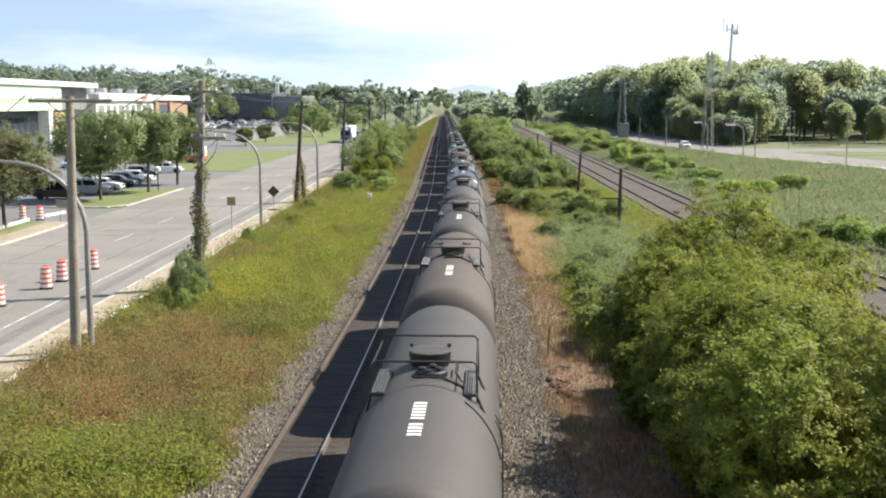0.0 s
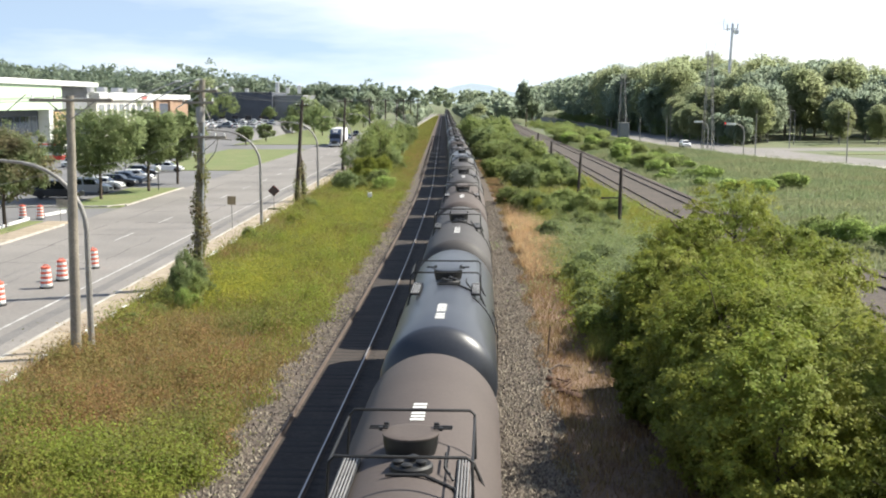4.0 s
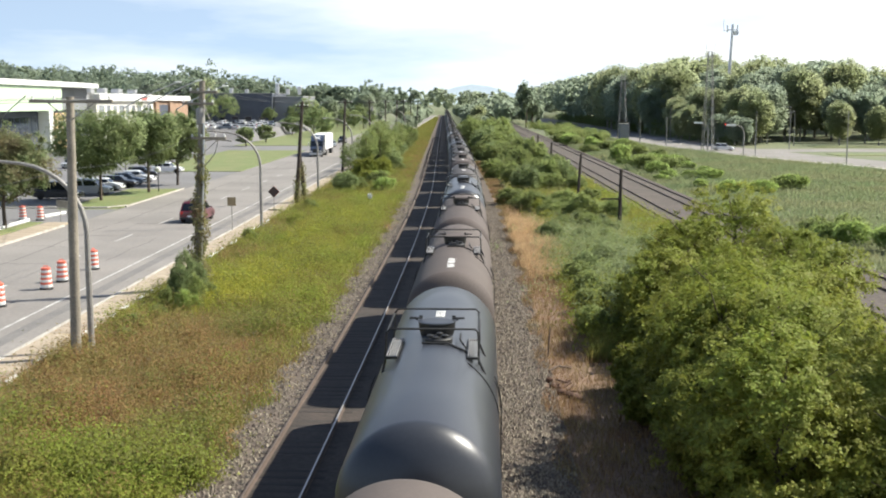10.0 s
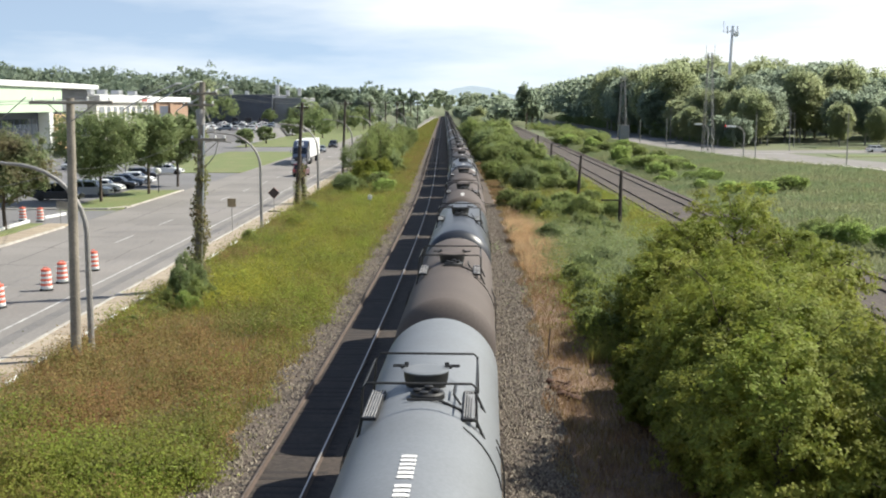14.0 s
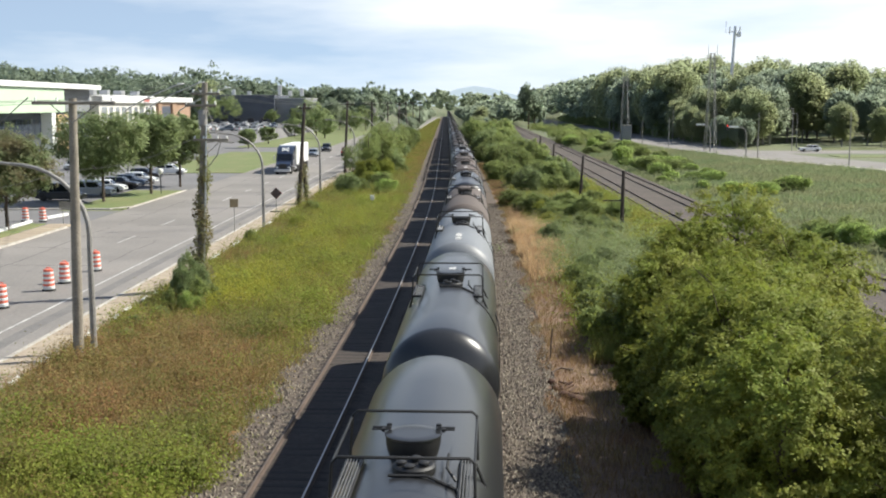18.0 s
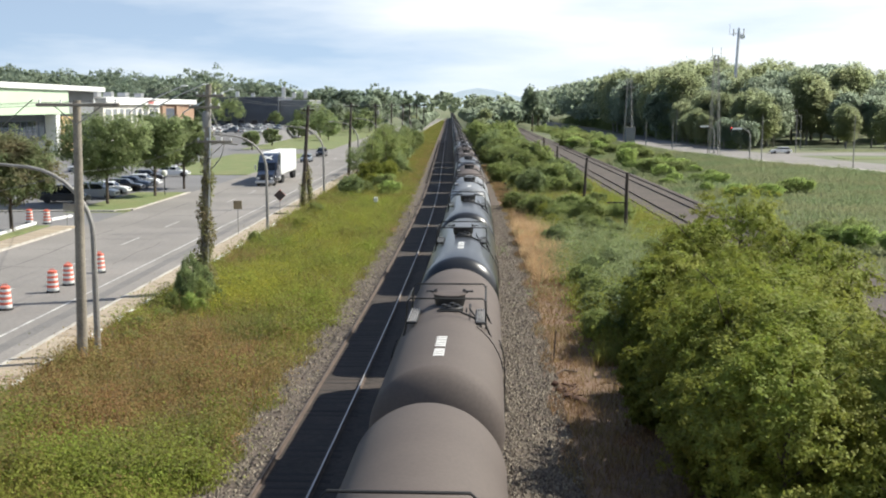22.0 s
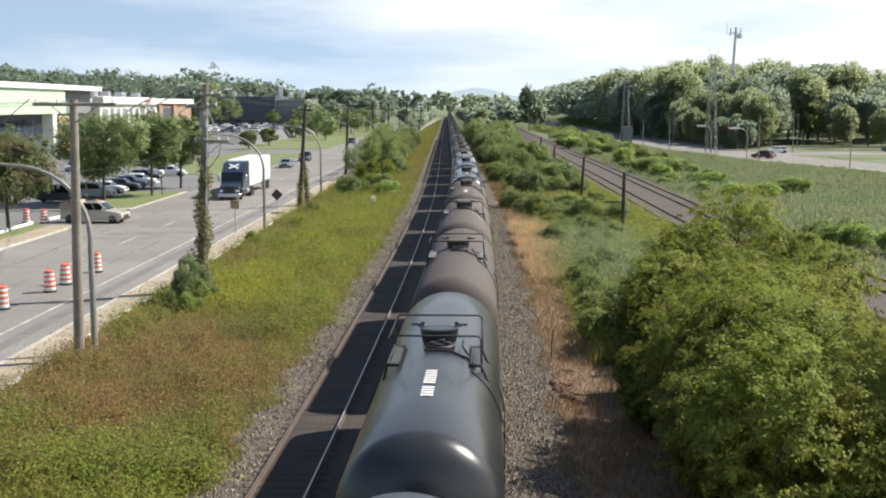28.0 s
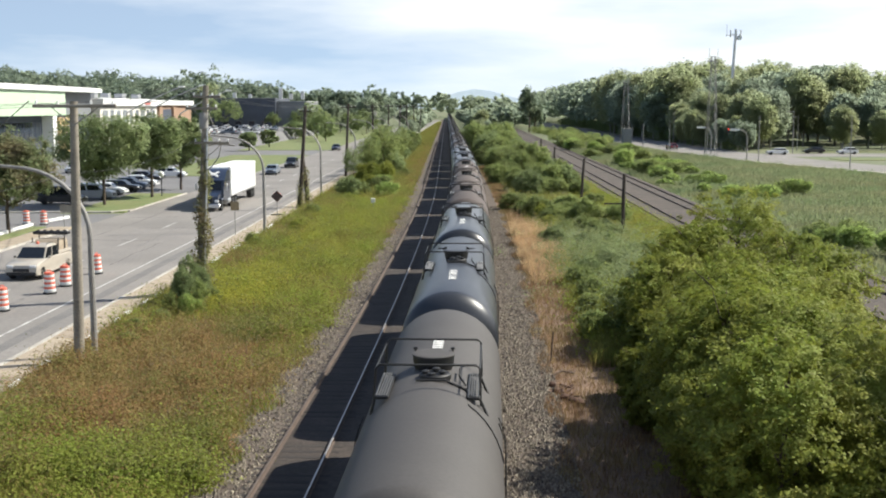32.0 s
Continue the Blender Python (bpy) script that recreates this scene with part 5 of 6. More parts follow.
m_red = bpy.data.materials.new("lit red signal lens")
m_red.use_nodes = True
m_red.node_tree.nodes["Principled BSDF"].inputs["Base Color"].default_value = (0.6, 0.03, 0.02, 1)
m_red.node_tree.nodes["Principled BSDF"].inputs["Emission Color"].default_value = (1, 0.06, 0.02, 1)
m_red.node_tree.nodes["Principled BSDF"].inputs["Emission Strength"].default_value = 0.9
M["red_light"] = m_red
signal_post(1.6, "grey junction post with a curved arm and red signal", True).matrix_basis = pose(57.3, 211, 0)
signal_post(1.2, "grey junction post with a curved arm").matrix_basis = pose(56.4, 236, 0)
for i, (x, y, h) in enumerate(((59.0, 209, 8.6), (75.4, 241, 9.2), (67.2, 184, 8.8), (52.8, 262, 7.0), (50.6, 285, 6.2), (83, 262, 8), (61.5, 300, 9))):
    t = thing("highway_pole", "slim grey steel pole beside the highway", "street lamp", "highway poles")
    part("pole", Geo().tube([(0, 0, 0), (0, 0, h)], [0.11, 0.07], 8), M["galv"], t)
    if i in (1, 5):
        part("lamp_head", Geo().box((-0.8, 0, h), (1.7, 0.2, 0.1), 0.03), M["galv"], t)
    t.matrix_basis = pose(x, y, 0)


# ---- vehicles ----
def paint(name, color, rough=0.3):
    return mat(name, color, rough, 0.0, vary=0.05, scale=1.5, fine=20, bump=0, coat=0.6)


PAINT = {"red": paint("dark red car paint", (0.105, 0.015, 0.022)), "silver": paint("silver car paint", (0.42, 0.43, 0.44)), "white": paint("white car paint", (0.75, 0.75, 0.74)), "black": paint("black car paint", (0.012, 0.012, 0.014)), "navy": paint("dark blue car paint", (0.015, 0.022, 0.05)), "tan": paint("pale beige truck paint", (0.43, 0.385, 0.32)), "steelblue": paint("blue-grey car paint", (0.13, 0.16, 0.20)), "truck_blue": paint("dark blue truck paint", (0.018, 0.027, 0.052)), "bus_red": paint("red bus paint", (0.55, 0.04, 0.03))}
M["lens"] = mat("clear lamp lens", (0.7, 0.7, 0.7), 0.1, vary=0.1, bump=0, coat=0.5)
M["tail"] = mat("red lamp lens", (0.45, 0.02, 0.02), 0.2, vary=0.1, bump=0, coat=0.5)
M["plate"] = mat("pale plate", (0.6, 0.6, 0.62), 0.6, vary=0.1, bump=0)


def panel(quad, inset, thick):
    """A thin raised panel on a four-cornered face."""
    q = [Vector(p) for p in quad]
    c = sum(q, Vector()) / 4
    q = [p + (c - p) * inset for p in q]
    n = (q[1] - q[0]).cross(q[3] - q[0]).normalized() * thick
    return Geo().rings([[p - n for p in q], [p + n for p in q]])


def wheel(parent, x, y, r, w=0.24):
    t = part("wheel", Geo().lathe([(r * 0.6, -w / 2), (r * 0.94, -w / 2), (r, -w * 0.3), (r, w * 0.3), (r * 0.94, w / 2), (r * 0.6, w / 2)], 20, "x", (x, y, r)), M["rubber"], parent)
    part("rim", Geo().lathe([(0.05, -w * 0.44), (r * 0.55, -w * 0.42), (r * 0.62, -w * 0.3), (r * 0.62, w * 0.3), (r * 0.55, w * 0.42), (0.05, w * 0.44)], 14, "x", (x, y, r)), M["alu"], t)


def car(name, label, color, L=4.6, W=1.8, Hh=1.46, belt=0.92, hood=0.9, nose=1.25, tail=0.95, rear=0.95, group="", category="car", cab=None, rails_on=False):
    """A car about its middle, front to +y. nose and tail: how far the cabin stands back from each end."""
    t = thing(name, label, category, group)
    f, r = L / 2, -L / 2
    P = PAINT[color]
    prof = [(r + 0.05, 0.32), (r, 0.55), (r + 0.04, rear - 0.08), (r + 0.2, rear), (r + tail, belt + 0.02), (f - nose, belt + 0.02), (f - 0.5, hood - 0.06), (f - 0.12, hood - 0.2), (f, 0.55), (f - 0.05, 0.3), (f - 0.5, 0.24), (r + 0.5, 0.24)]
    cy, cz = 0, 0.6
    rings = []
    for x, k in ((-W / 2, 0.965), (-W / 2 + 0.07, 1.0), (W / 2 - 0.07, 1.0), (W / 2, 0.965)):
        rings.append([(x, cy + (y - cy) * k, cz + (z - cz) * (0.9 if k < 1 else 1)) for y, z in prof])
    part("body", Geo().rings(rings), P, t, "", 40)
    y0, y1 = r + tail * 0.45, f - nose
    if cab:
        y0, y1 = cab
    s0 = 0.55 if cab is None else 0.12
    wb, wr = W / 2 - 0.08, W / 2 - 0.24
    lo = [(-wb, y0, belt), (wb, y0, belt), (wb, y1, belt), (-wb, y1, belt)]
    ry0, ry1 = y0 + s0 * (Hh - belt) * 1.0, y1 - 1.15 * (Hh - belt)
    mid = [(-wr - 0.03, ry0 - 0.08, Hh - 0.1), (wr + 0.03, ry0 - 0.08, Hh - 0.1), (wr + 0.03, ry1 + 0.1, Hh - 0.1), (-wr - 0.03, ry1 + 0.1, Hh - 0.1)]
    hi = [(-wr + 0.06, ry0 + 0.08, Hh), (wr - 0.06, ry0 + 0.08, Hh), (wr - 0.06, ry1 - 0.1, Hh), (-wr + 0.06, ry1 - 0.1, Hh)]
    part("cabin", Geo().rings([lo, mid, hi]), P, t, "", 30)
    part("windscreen", panel([lo[2], lo[3], mid[3], mid[2]], 0.1, 0.012), M["glass"], t)
    part("rear_window", panel([lo[0], lo[1], mid[1], mid[0]], 0.14, 0.012), M["glass"], t)
    for a, b, c, d in ((lo[1], lo[2], mid[2], mid[1]), (lo[3], lo[0], mid[0], mid[3])):
        a, b, c, d = Vector(a), Vector(b), Vector(c), Vector(d)
        h1, h2 = (a + b) / 2, (c + d) / 2
        part("side_window", panel([a, h1, h2, d], 0.11, 0.012), M["glass"], t)
        part("side_window", panel([h1, b, c, h2], 0.11, 0.012), M["glass"], t)
    for s in (-1, 1):
        part("headlight", Geo().box((s * (W / 2 - 0.3), f - 0.1, hood - 0.26), (0.4, 0.14, 0.16), 0.04), M["lens"], t)
        part("tail_light", Geo().box((s * (W / 2 - 0.2), r + 0.04, rear - 0.18), (0.22, 0.1, 0.26), 0.03), M["tail"], t)
        part("mirror", Geo().box((s * (W / 2 + 0.08), y1 - 0.35, belt + 0.08), (0.2, 0.12, 0.14), 0.04), P, t)
        for y in (f - 0.85, r + 0.85):
            wheel(t, s * (W / 2 - 0.12), y, 0.33 if Hh < 1.6 else 0.38)
    part("grille", Geo().box((0, f + 0.0, 0.62), (W * 0.5, 0.06, 0.2), 0.02), M["black"], t)
    part("bumper", Geo().box((0, f - 0.02, 0.4), (W * 0.92, 0.12, 0.2), 0.05), M["black"] if rails_on else P, t)
    part("bumper", Geo().box((0, r + 0.02, 0.42), (W * 0.92, 0.12, 0.2), 0.05), M["black"] if rails_on else P, t)
    part("plate", Geo().box((0, r - 0.045, 0.6), (0.34, 0.02, 0.16), 0.003), M["plate"], t)
    if rails_on:
        for s in (-1, 1):
            part("roof_rail", Geo().tube([(s * (wr - 0.1), ry0 + 0.2, Hh), (s * (wr - 0.1), ry0 + 0.25, Hh + 0.07), (s * (wr - 0.1), ry1 - 0.25, Hh + 0.07), (s * (wr - 0.1), ry1 - 0.2, Hh)], 0.02, 6), M["black"], t)
    return t


def parked():
    g = "cars in the car park"
    rows = [("black", "dark blue-black van parked on asphalt", 4.9, 1.9, (-40.4, 115.5), -95), ("silver", "silver minivan parked by the lawn", 4.7, 1.75, (-39.0, 121.5), -92), ("white", "white saloon car parked by the lawn", 4.5, 1.45, (-39.3, 127.5), -88), ("black", "black saloon car parked by the lawn", 4.6, 1.46, (-39.0, 132), -90), ("steelblue", "dark grey hatchback parked by the lawn", 4.3, 1.5, (-39.1, 136.5), -93), ("white", "white car parked under the trees", 4.5, 1.5, (-39.2, 141), -90), ("black", "black car parked under the trees", 4.5, 1.5, (-41, 150), -90), ("white", "white car parked under the trees", 4.5, 1.5, (-40.0, 160), -90), ("silver", "silver car parked on the far asphalt", 4.5, 1.46, (-58, 172), -180)]
    for c, lab, L, h, (x, y), rz in rows:
        if h > 1.6:
            o = car("parked_van", lab, c, L, 1.85, h, 1.0, 0.98, 1.0, 0.3, 1.0, g, "van")
        else:
            o = car("parked_car", lab, c, L, 1.78, h, group=g)
        o.matrix_basis = pose(x, y, 0.03, 0, 0, rz)
    base = {}
    rnd = random.Random(3)
    for i in range(30):
        c = rnd.choice(["white", "white", "white", "silver", "black", "steelblue"])
        x, y = -78 + (i % 8) * 3.3 + rnd.uniform(-0.3, 0.3), 312 + (i // 8) * 22
        m = pose(x, y, 2.8 if y > 325 else 2.7, 0, 0, rnd.choice((0, 180, 90)))
        if c not in base:
            base[c] = car("parked_car", c + " car parked in the distant car park" if c != "steelblue" else "blue-grey car parked in the distant car park", c, 4.5, 1.78, 1.5, group="cars in the distant car park")
            base[c].matrix_basis = m
        else:
            copy_thing(base[c], m)


parked()


def semi_truck():
    t = thing("semi_truck", "dark blue tractor pulling a plain white box trailer", "truck")
    P = PAINT["truck_blue"]
    prof = [(-2.0, 0.62), (-2.0, 1.5), (-2.0, 1.85), (-1.75, 1.95), (-0.35, 1.62), (-0.08, 1.45), (0, 1.1), (0, 0.62)]
    part("hood", Geo().rings([[(x, y * k, 1.2 + (z - 1.2) * k) for y, z in prof] for x, k in ((-1.02, 0.95), (-0.9, 1), (0.9, 1), (1.02, 0.95))]), P, t)
    part("bumper", Geo().box((0, 0.05, 0.55), (2.45, 0.25, 0.42), 0.08), M["alu"], t)
    part("grille", Geo().box((0, 0.0, 1.15), (1.0, 0.1, 0.75), 0.04), M["black"], t)
    prof = [(-5.0, 0.9), (-5.0, 3.7), (-4.6, 3.95), (-3.4, 3.8), (-2.6, 3.1), (-2.15, 2.95), (-1.72, 1.9), (-1.72, 0.9)]
    part("cab", Geo().rings([[(x, y, 2.2 + (z - 2.2) * k) for y, z in prof] for x, k in ((-1.22, 0.97), (-1.12, 1), (1.12, 1), (1.22, 0.97))]), P, t)
    part("windscreen", panel([(-1.02, -1.7, 1.98), (-1.02, -2.1, 2.86), (1.02, -2.1, 2.86), (1.02, -1.7, 1.98)], 0.03, 0.03), M["glass"], t)
    for s in (-1, 1):
        part("side_window", Geo().box((s * 1.225, -2.75, 2.4), (0.03, 0.9, 0.75), 0.01), M["glass"], t)
        part("mirror", Geo().box((s * 1.5, -1.9, 2.3), (0.2, 0.12, 0.7), 0.04), M["alu"], t)
        part("headlight", Geo().box((s * 0.85, -0.05, 1.0), (0.36, 0.2, 0.26), 0.05), M["lens"], t)
        part("fuel_tank", Geo().lathe([(0.1, -0.75), (0.33, -0.72), (0.33, 0.72), (0.1, 0.75)], 16, "y", (s * 1.0, -4.3, 0.75)), M["alu"], t)
        part("exhaust", Geo().tube([(s * 1.15, -5.15, 0.9), (s * 1.15, -5.15, 4.1)], 0.07, 8), M["alu"], t)
        part("fender", Geo().box((s * 1.08, -1.2, 1.12), (0.36, 1.3, 0.16), 0.07), P, t)
        for y in (-1.2, -6.3, -7.6, -17.2, -18.5):
            wheel(t, s * 1.0, y, 0.5, 0.34 if y == -1.2 else 0.55)
    for a in (32, -32):
        m = Euler((0, radians(a), 0)).to_matrix()
        part("emblem", Geo().box((0, -2.97, 3.49), (1.25, 0.06, 0.24), 0.02, Euler((radians(48.8), 0, 0)).to_matrix() @ m), M["white"], t, "white crossed emblem")
    part("chassis", Geo().box((0, -6.2, 0.85), (0.9, 4.6, 0.3), 0.04), M["black"], t)
    part("trailer", Geo().box((0, -12.6, 2.62), (2.58, 14.2, 2.85), 0.06), M["white"], t, "plain white box trailer")
    part("trailer_rail", Geo().box((0, -12.6, 1.14), (2.6, 14.24, 0.14), 0.02), M["alu"], t)
    part("trailer_frame", Geo().box((0, -17.5, 0.9), (1.1, 3.6, 0.35), 0.04), M["black"], t)
    part("landing_leg", Geo().box((0, -9.0, 0.65), (1.6, 0.15, 0.9), 0.03), M["black"], t)
    return t


def pickup_truck():
    t = car("work_pickup", "pale beige work pickup with a dark arrow board above its bed", "tan", 5.6, 1.95, 1.85, 1.12, 1.08, 1.45, 2.2, 1.08, "", "pickup", cab=(-0.75, 1.45), rails_on=True)
    part("bed_floor", Geo().box((0, -1.75, 1.135), (1.6, 1.9, 0.03), 0.005), M["black"], t)
    for s in (-1, 1):
        part("bed_side", Geo().box((s * 0.86, -1.75, 1.22), (0.12, 2.0, 0.2), 0.03), PAINT["tan"], t)
        part("rack_post", Geo().tube([(s * 0.8, -2.0, 1.1), (s * 0.8, -2.0, 2.2)], 0.035, 6), M["black"], t)
        part("rack_post", Geo().tube([(s * 0.8, -0.95, 1.1), (s * 0.8, -0.95, 2.1)], 0.035, 6), M["black"], t)
    part("tailgate", Geo().box((0, -2.74, 1.2), (1.7, 0.1, 0.24), 0.03), PAINT["tan"], t)
    board = part("arrow_board", Geo().box((0, -2.0, 2.3), (2.2, 0.5, 0.2), 0.04), M["black"], t, "folded dark arrow board")
    for k in range(5):
        part("lamp", Geo().lathe([(0.11, 0), (0.11, 0.05), (0.06, 0.08)], 10, "z", (-0.84 + k * 0.42, -2.0, 2.4)), M["rubber"], board)
    part("beacon", Geo().lathe([(0.1, 0), (0.1, 0.12), (0.05, 0.18)], 12, "z", (0, 0.2, 1.84)), M["orange"], t)
    part("load", Geo().prism([(-2.6, 1.15), (-2.6, 1.75), (-2.3, 1.95), (-1.3, 1.95), (-1.05, 1.7), (-1.05, 1.15)], -0.75, 0.75), M["concrete"], t, "tan tarpaulin over the load")
    return t


def city_bus():
    t = thing("city_bus", "red and white bus passing in front of the factory", "bus")
    part("body", Geo().box((0, 0, 1.9), (2.55, 12.0, 2.0), 0.15), M["white"], t, "white upper body")
    part("skirt", Geo().box((0, 0, 0.85), (2.57, 12.02, 0.9), 0.1), PAINT["bus_red"], t, "red lower body")
    part("roof", Geo().box((0, 0, 2.98), (2.4, 11.6, 0.25), 0.1), PAINT["bus_red"], t, "red roof")
    for s in (-1, 1):
        for k in range(7):
            part("side_window", Geo().box((s * 1.27, -4.8 + k * 1.55, 2.1), (0.05, 1.4, 0.9), 0.02), M["glass"], t)
        for y in (-3.6, 3.8):
            wheel(t, s * 1.1, y, 0.48, 0.3)
    part("windscreen", Geo().box((0, 6.0, 2.0), (2.3, 0.06, 1.4), 0.02), M["glass"], t)
    return t


SUV = car("red_suv", "dark red four-wheel-drive car driving on the road", "red", 4.7, 1.82, 1.78, 1.05, 1.02, 1.2, 0.3, 1.05, "", "suv", rails_on=True)
SEMI = semi_truck()
PICKUP = pickup_truck()
BUS = city_bus()
SEDAN = car("sedan", "blue-grey saloon car following the truck", "steelblue", 4.6, 1.8, 1.46)
DARK = car("dark_suv", "black four-wheel-drive car following the truck", "black", 4.7, 1.85, 1.75, 1.02, 1.0, 1.2, 0.3, 1.02, "", "suv")
FARCAR = car("dark_car", "dark car approaching far down the road", "navy", 4.6, 1.8, 1.5)
HW_WHITE = car("white_sedan", "white saloon car waiting on the highway", "white", 4.6, 1.8, 1.46)
HW_FIRST = car("white_car", "white car waiting at the junction", "white", 4.6, 1.8, 1.5)
HW_BLACK = car("black_car", "black car arriving at the junction", "black", 4.6, 1.8, 1.46)
HW_DARK = car("maroon_car", "dark red car driving on the highway", "red", 4.6, 1.8, 1.5)
HW_LAST = car("white_hatchback", "white hatchback arriving at the junction", "white", 4.3, 1.8, 1.5)


# ---- shrubs, grass and loose stones ----
def shrubs():
    kinds = {}
    for key, m, seed, lab in (("dark", "leaf_dark", 301, "dense dark green shrub beside the railway"), ("mid", "leaf_mid", 302, "leafy mid green shrub beside the railway"), ("light", "leaf_box", 303, "bright yellow-green shrub beside the railway"), ("mid2", "leaf_mid", 304, "leafy mid green shrub beside the railway"), ("silver", "leaf_silver", 305, "silver-green willow shrub beside the railway"), ("lush", "leaf_lush", 306, "lush light green shrub beside the railway")):
        kinds[key] = [tree("shrub", lab, "shrub", seed, 1.6, 1.25, 0.85, 0.85, 0.06, 420, 24, M[m], "shrubs by the railway", 0.05, -0.9, 0.17, 0.85, 1.1), False]

    def plant(key, x, y, s, wide=1.0, tall=None):
        t, used = kinds[key]
        turn = (x * 37 + y * 11) % 360
        if not used:
            kinds[key][1] = True
            put(t, x, y, turn, s)
            o = t
        else:
            o = again(t, x, y, turn, s)
        o.scale = (s * wide, s * wide * 0.9, s * (tall or 0.75 + 0.6 * ((x * 7.7 + y * 3.3) % 1)))
        o.rotation_euler = (radians((x * 53) % 14 - 7), radians((y * 29) % 14 - 7), radians(turn))

    rnd = random.Random(21)
    # right of the train, towards the telegraph poles
    for i in range(120):
        y = rnd.uniform(88, 310)
        x = rnd.uniform(6.5, 15.5)
        plant(rnd.choice(["dark", "mid", "mid", "mid2", "mid2"]), x, y, rnd.uniform(0.7, 1.2) * (1 + (y - 88) * 0.0085))
    for i in range(12):
        plant(rnd.choice(["mid", "light", "mid2"]), rnd.uniform(8, 13), rnd.uniform(84, 105), rnd.uniform(0.6, 1.0))
    for i in range(5):
        plant("silver", rnd.uniform(9.2, 13.2), rnd.uniform(66, 84), rnd.uniform(0.5, 0.8))
    for i in range(30):
        plant(rnd.choice(["mid", "mid2", "silver", "dark", "silver"]), rnd.uniform(7.4, 14), rnd.uniform(58, 98), rnd.uniform(0.4, 0.8))
    for i in range(6):
        plant("mid2", rnd.uniform(6.6, 8.5), rnd.uniform(46, 62), rnd.uniform(0.5, 0.9))
    # beyond the far tracks
    for i in range(26):
        plant(rnd.choice(["lush", "lush", "lush", "mid2"]), rnd.uniform(28.5, 40), rnd.uniform(122, 185), rnd.uniform(0.5, 1.0), 1.7)
    for i in range(26):
        plant(rnd.choice(["mid", "lush", "mid2"]), rnd.uniform(29, 40), rnd.uniform(165, 330), rnd.uniform(0.9, 1.6), 1.5)
    for i in range(7):
        plant(rnd.choice(["mid", "lush"]), rnd.uniform(28, 32), rnd.uniform(66, 84), rnd.uniform(0.7, 1.1), 1.4)
    # left verge
    for x, y, s, k in ((-11.0, 124, 1.3, "dark"), (-9.8, 126, 1.1, "mid"), (-11.6, 128, 1.2, "mid2"), (-9.6, 140, 1.2, "light"), (-10.5, 148, 1.5, "light"), (-8.4, 152, 1.2, "light"), (-8.0, 164, 1.3, "mid"), (-12.6, 104, 0.7, "mid"), (-14.2, 80, 0.5, "mid"), (-12.4, 92, 0.6, "light")):
        plant(k, x, y, s)
    # bush at the foot of the overgrown pole
    for x, y, s, k, tall in ((-13.1, 54.2, 0.5, "dark", 2.5), (-12.4, 54.4, 0.55, "mid", 1.6), (-13.3, 55.8, 0.5, "dark", 2.9), (-12.7, 52.8, 0.42, "lush", 1.5), (-12.0, 55.2, 0.5, "mid2", 1.2), (-12.9, 56.6, 0.6, "dark", 1.8), (-13.6, 53.4, 0.35, "mid", 1.8), (-12.2, 53.2, 0.36, "lush", 1.2), (-13.5, 51.0, 0.4, "mid", 1.0), (-13.9, 48.6, 0.45, "mid2", 0.9), (-13.6, 46.4, 0.4, "mid", 0.8)):
        plant(k, x, y, s, 1.0, tall)
    for i in range(34):
        y = rnd.uniform(155, 330)
        plant(rnd.choice(["mid", "dark", "mid2", "dark"]), rnd.uniform(-12.6, -7.6), y, rnd.uniform(1.0, 1.9))
    for i in range(18):
        plant(rnd.choice(["lush", "lush", "mid"]), rnd.uniform(-11.5, -6.2), rnd.uniform(122, 215), rnd.uniform(0.5, 0.9), 1.5)
    # feathery saplings behind the bushes
    young = [tree("sapling", "slender feathery sapling with light green leaves", "tree", 340 + k, 6.6, 1.5, 3.1, 3.9, 0.1, 230, 18, M["leaf_mid" if k else "leaf_silver"], "saplings on the verge", 0.05, -0.95, 0.3, 0.95, 0.9) for k in range(3)]
    for i in range(17):
        x, y, size = -12.6 + 4.6 * ((i * 0.37) % 1), 150 + i * 4.6, (0.8, 1.0, 1.15, 0.9, 1.1)[i % 5]
        if i < 3:
            put(young[i], x, y, i * 80, size)
        else:
            again(young[i % 3], x, y, i * 80, size)


def far_scrub():
    """Scrub too far off to count: a belt before the highway and the undergrowth of the woods."""
    rng = np.random.default_rng(70)
    belt, under = [], []
    for i in range(46):
        y = 300 + 170 * rng.random()
        lo, hi = far_track(y, 27.5), highway_x(y) - 4
        size = 1.0 + 0.7 * rng.random()
        q = crown_points(rng, 90, 14, 1.7 * size, 1.7 * size, 0.9 * size, 0.14, low=-0.9, clump=0.2, rough=0.85, full=1.1)
        belt.append(q + np.array([lo + (hi - lo) * rng.random(), y, 0.9 * size]))
    for i in range(80):
        y = 268 + i * 5.0
        size = 1.5 + 1.1 * rng.random()
        x = highway_x(y) + 16 + 5 * rng.random()
        q = crown_points(rng, 90, 14, 1.7 * size, 1.7 * size, 1.1 * size, 0.2, low=-0.9, clump=0.2, rough=0.85, full=1.1)
        under.append(q + np.array([x, y, ground_z(x, y) + 0.9 * size]))
    tagged(part("scrub_belt", quad_mesh("scrub_belt", np.concatenate(belt), M["leaf_mid"]), None), "belt of green scrub between the tracks and the highway", "scrub", "", "stuff")
    tagged(part("undergrowth", quad_mesh("undergrowth", np.concatenate(under), M["leaf_dark"]), None), "green undergrowth along the edge of the woods", "scrub", "", "stuff")


shrubs()
far_scrub()


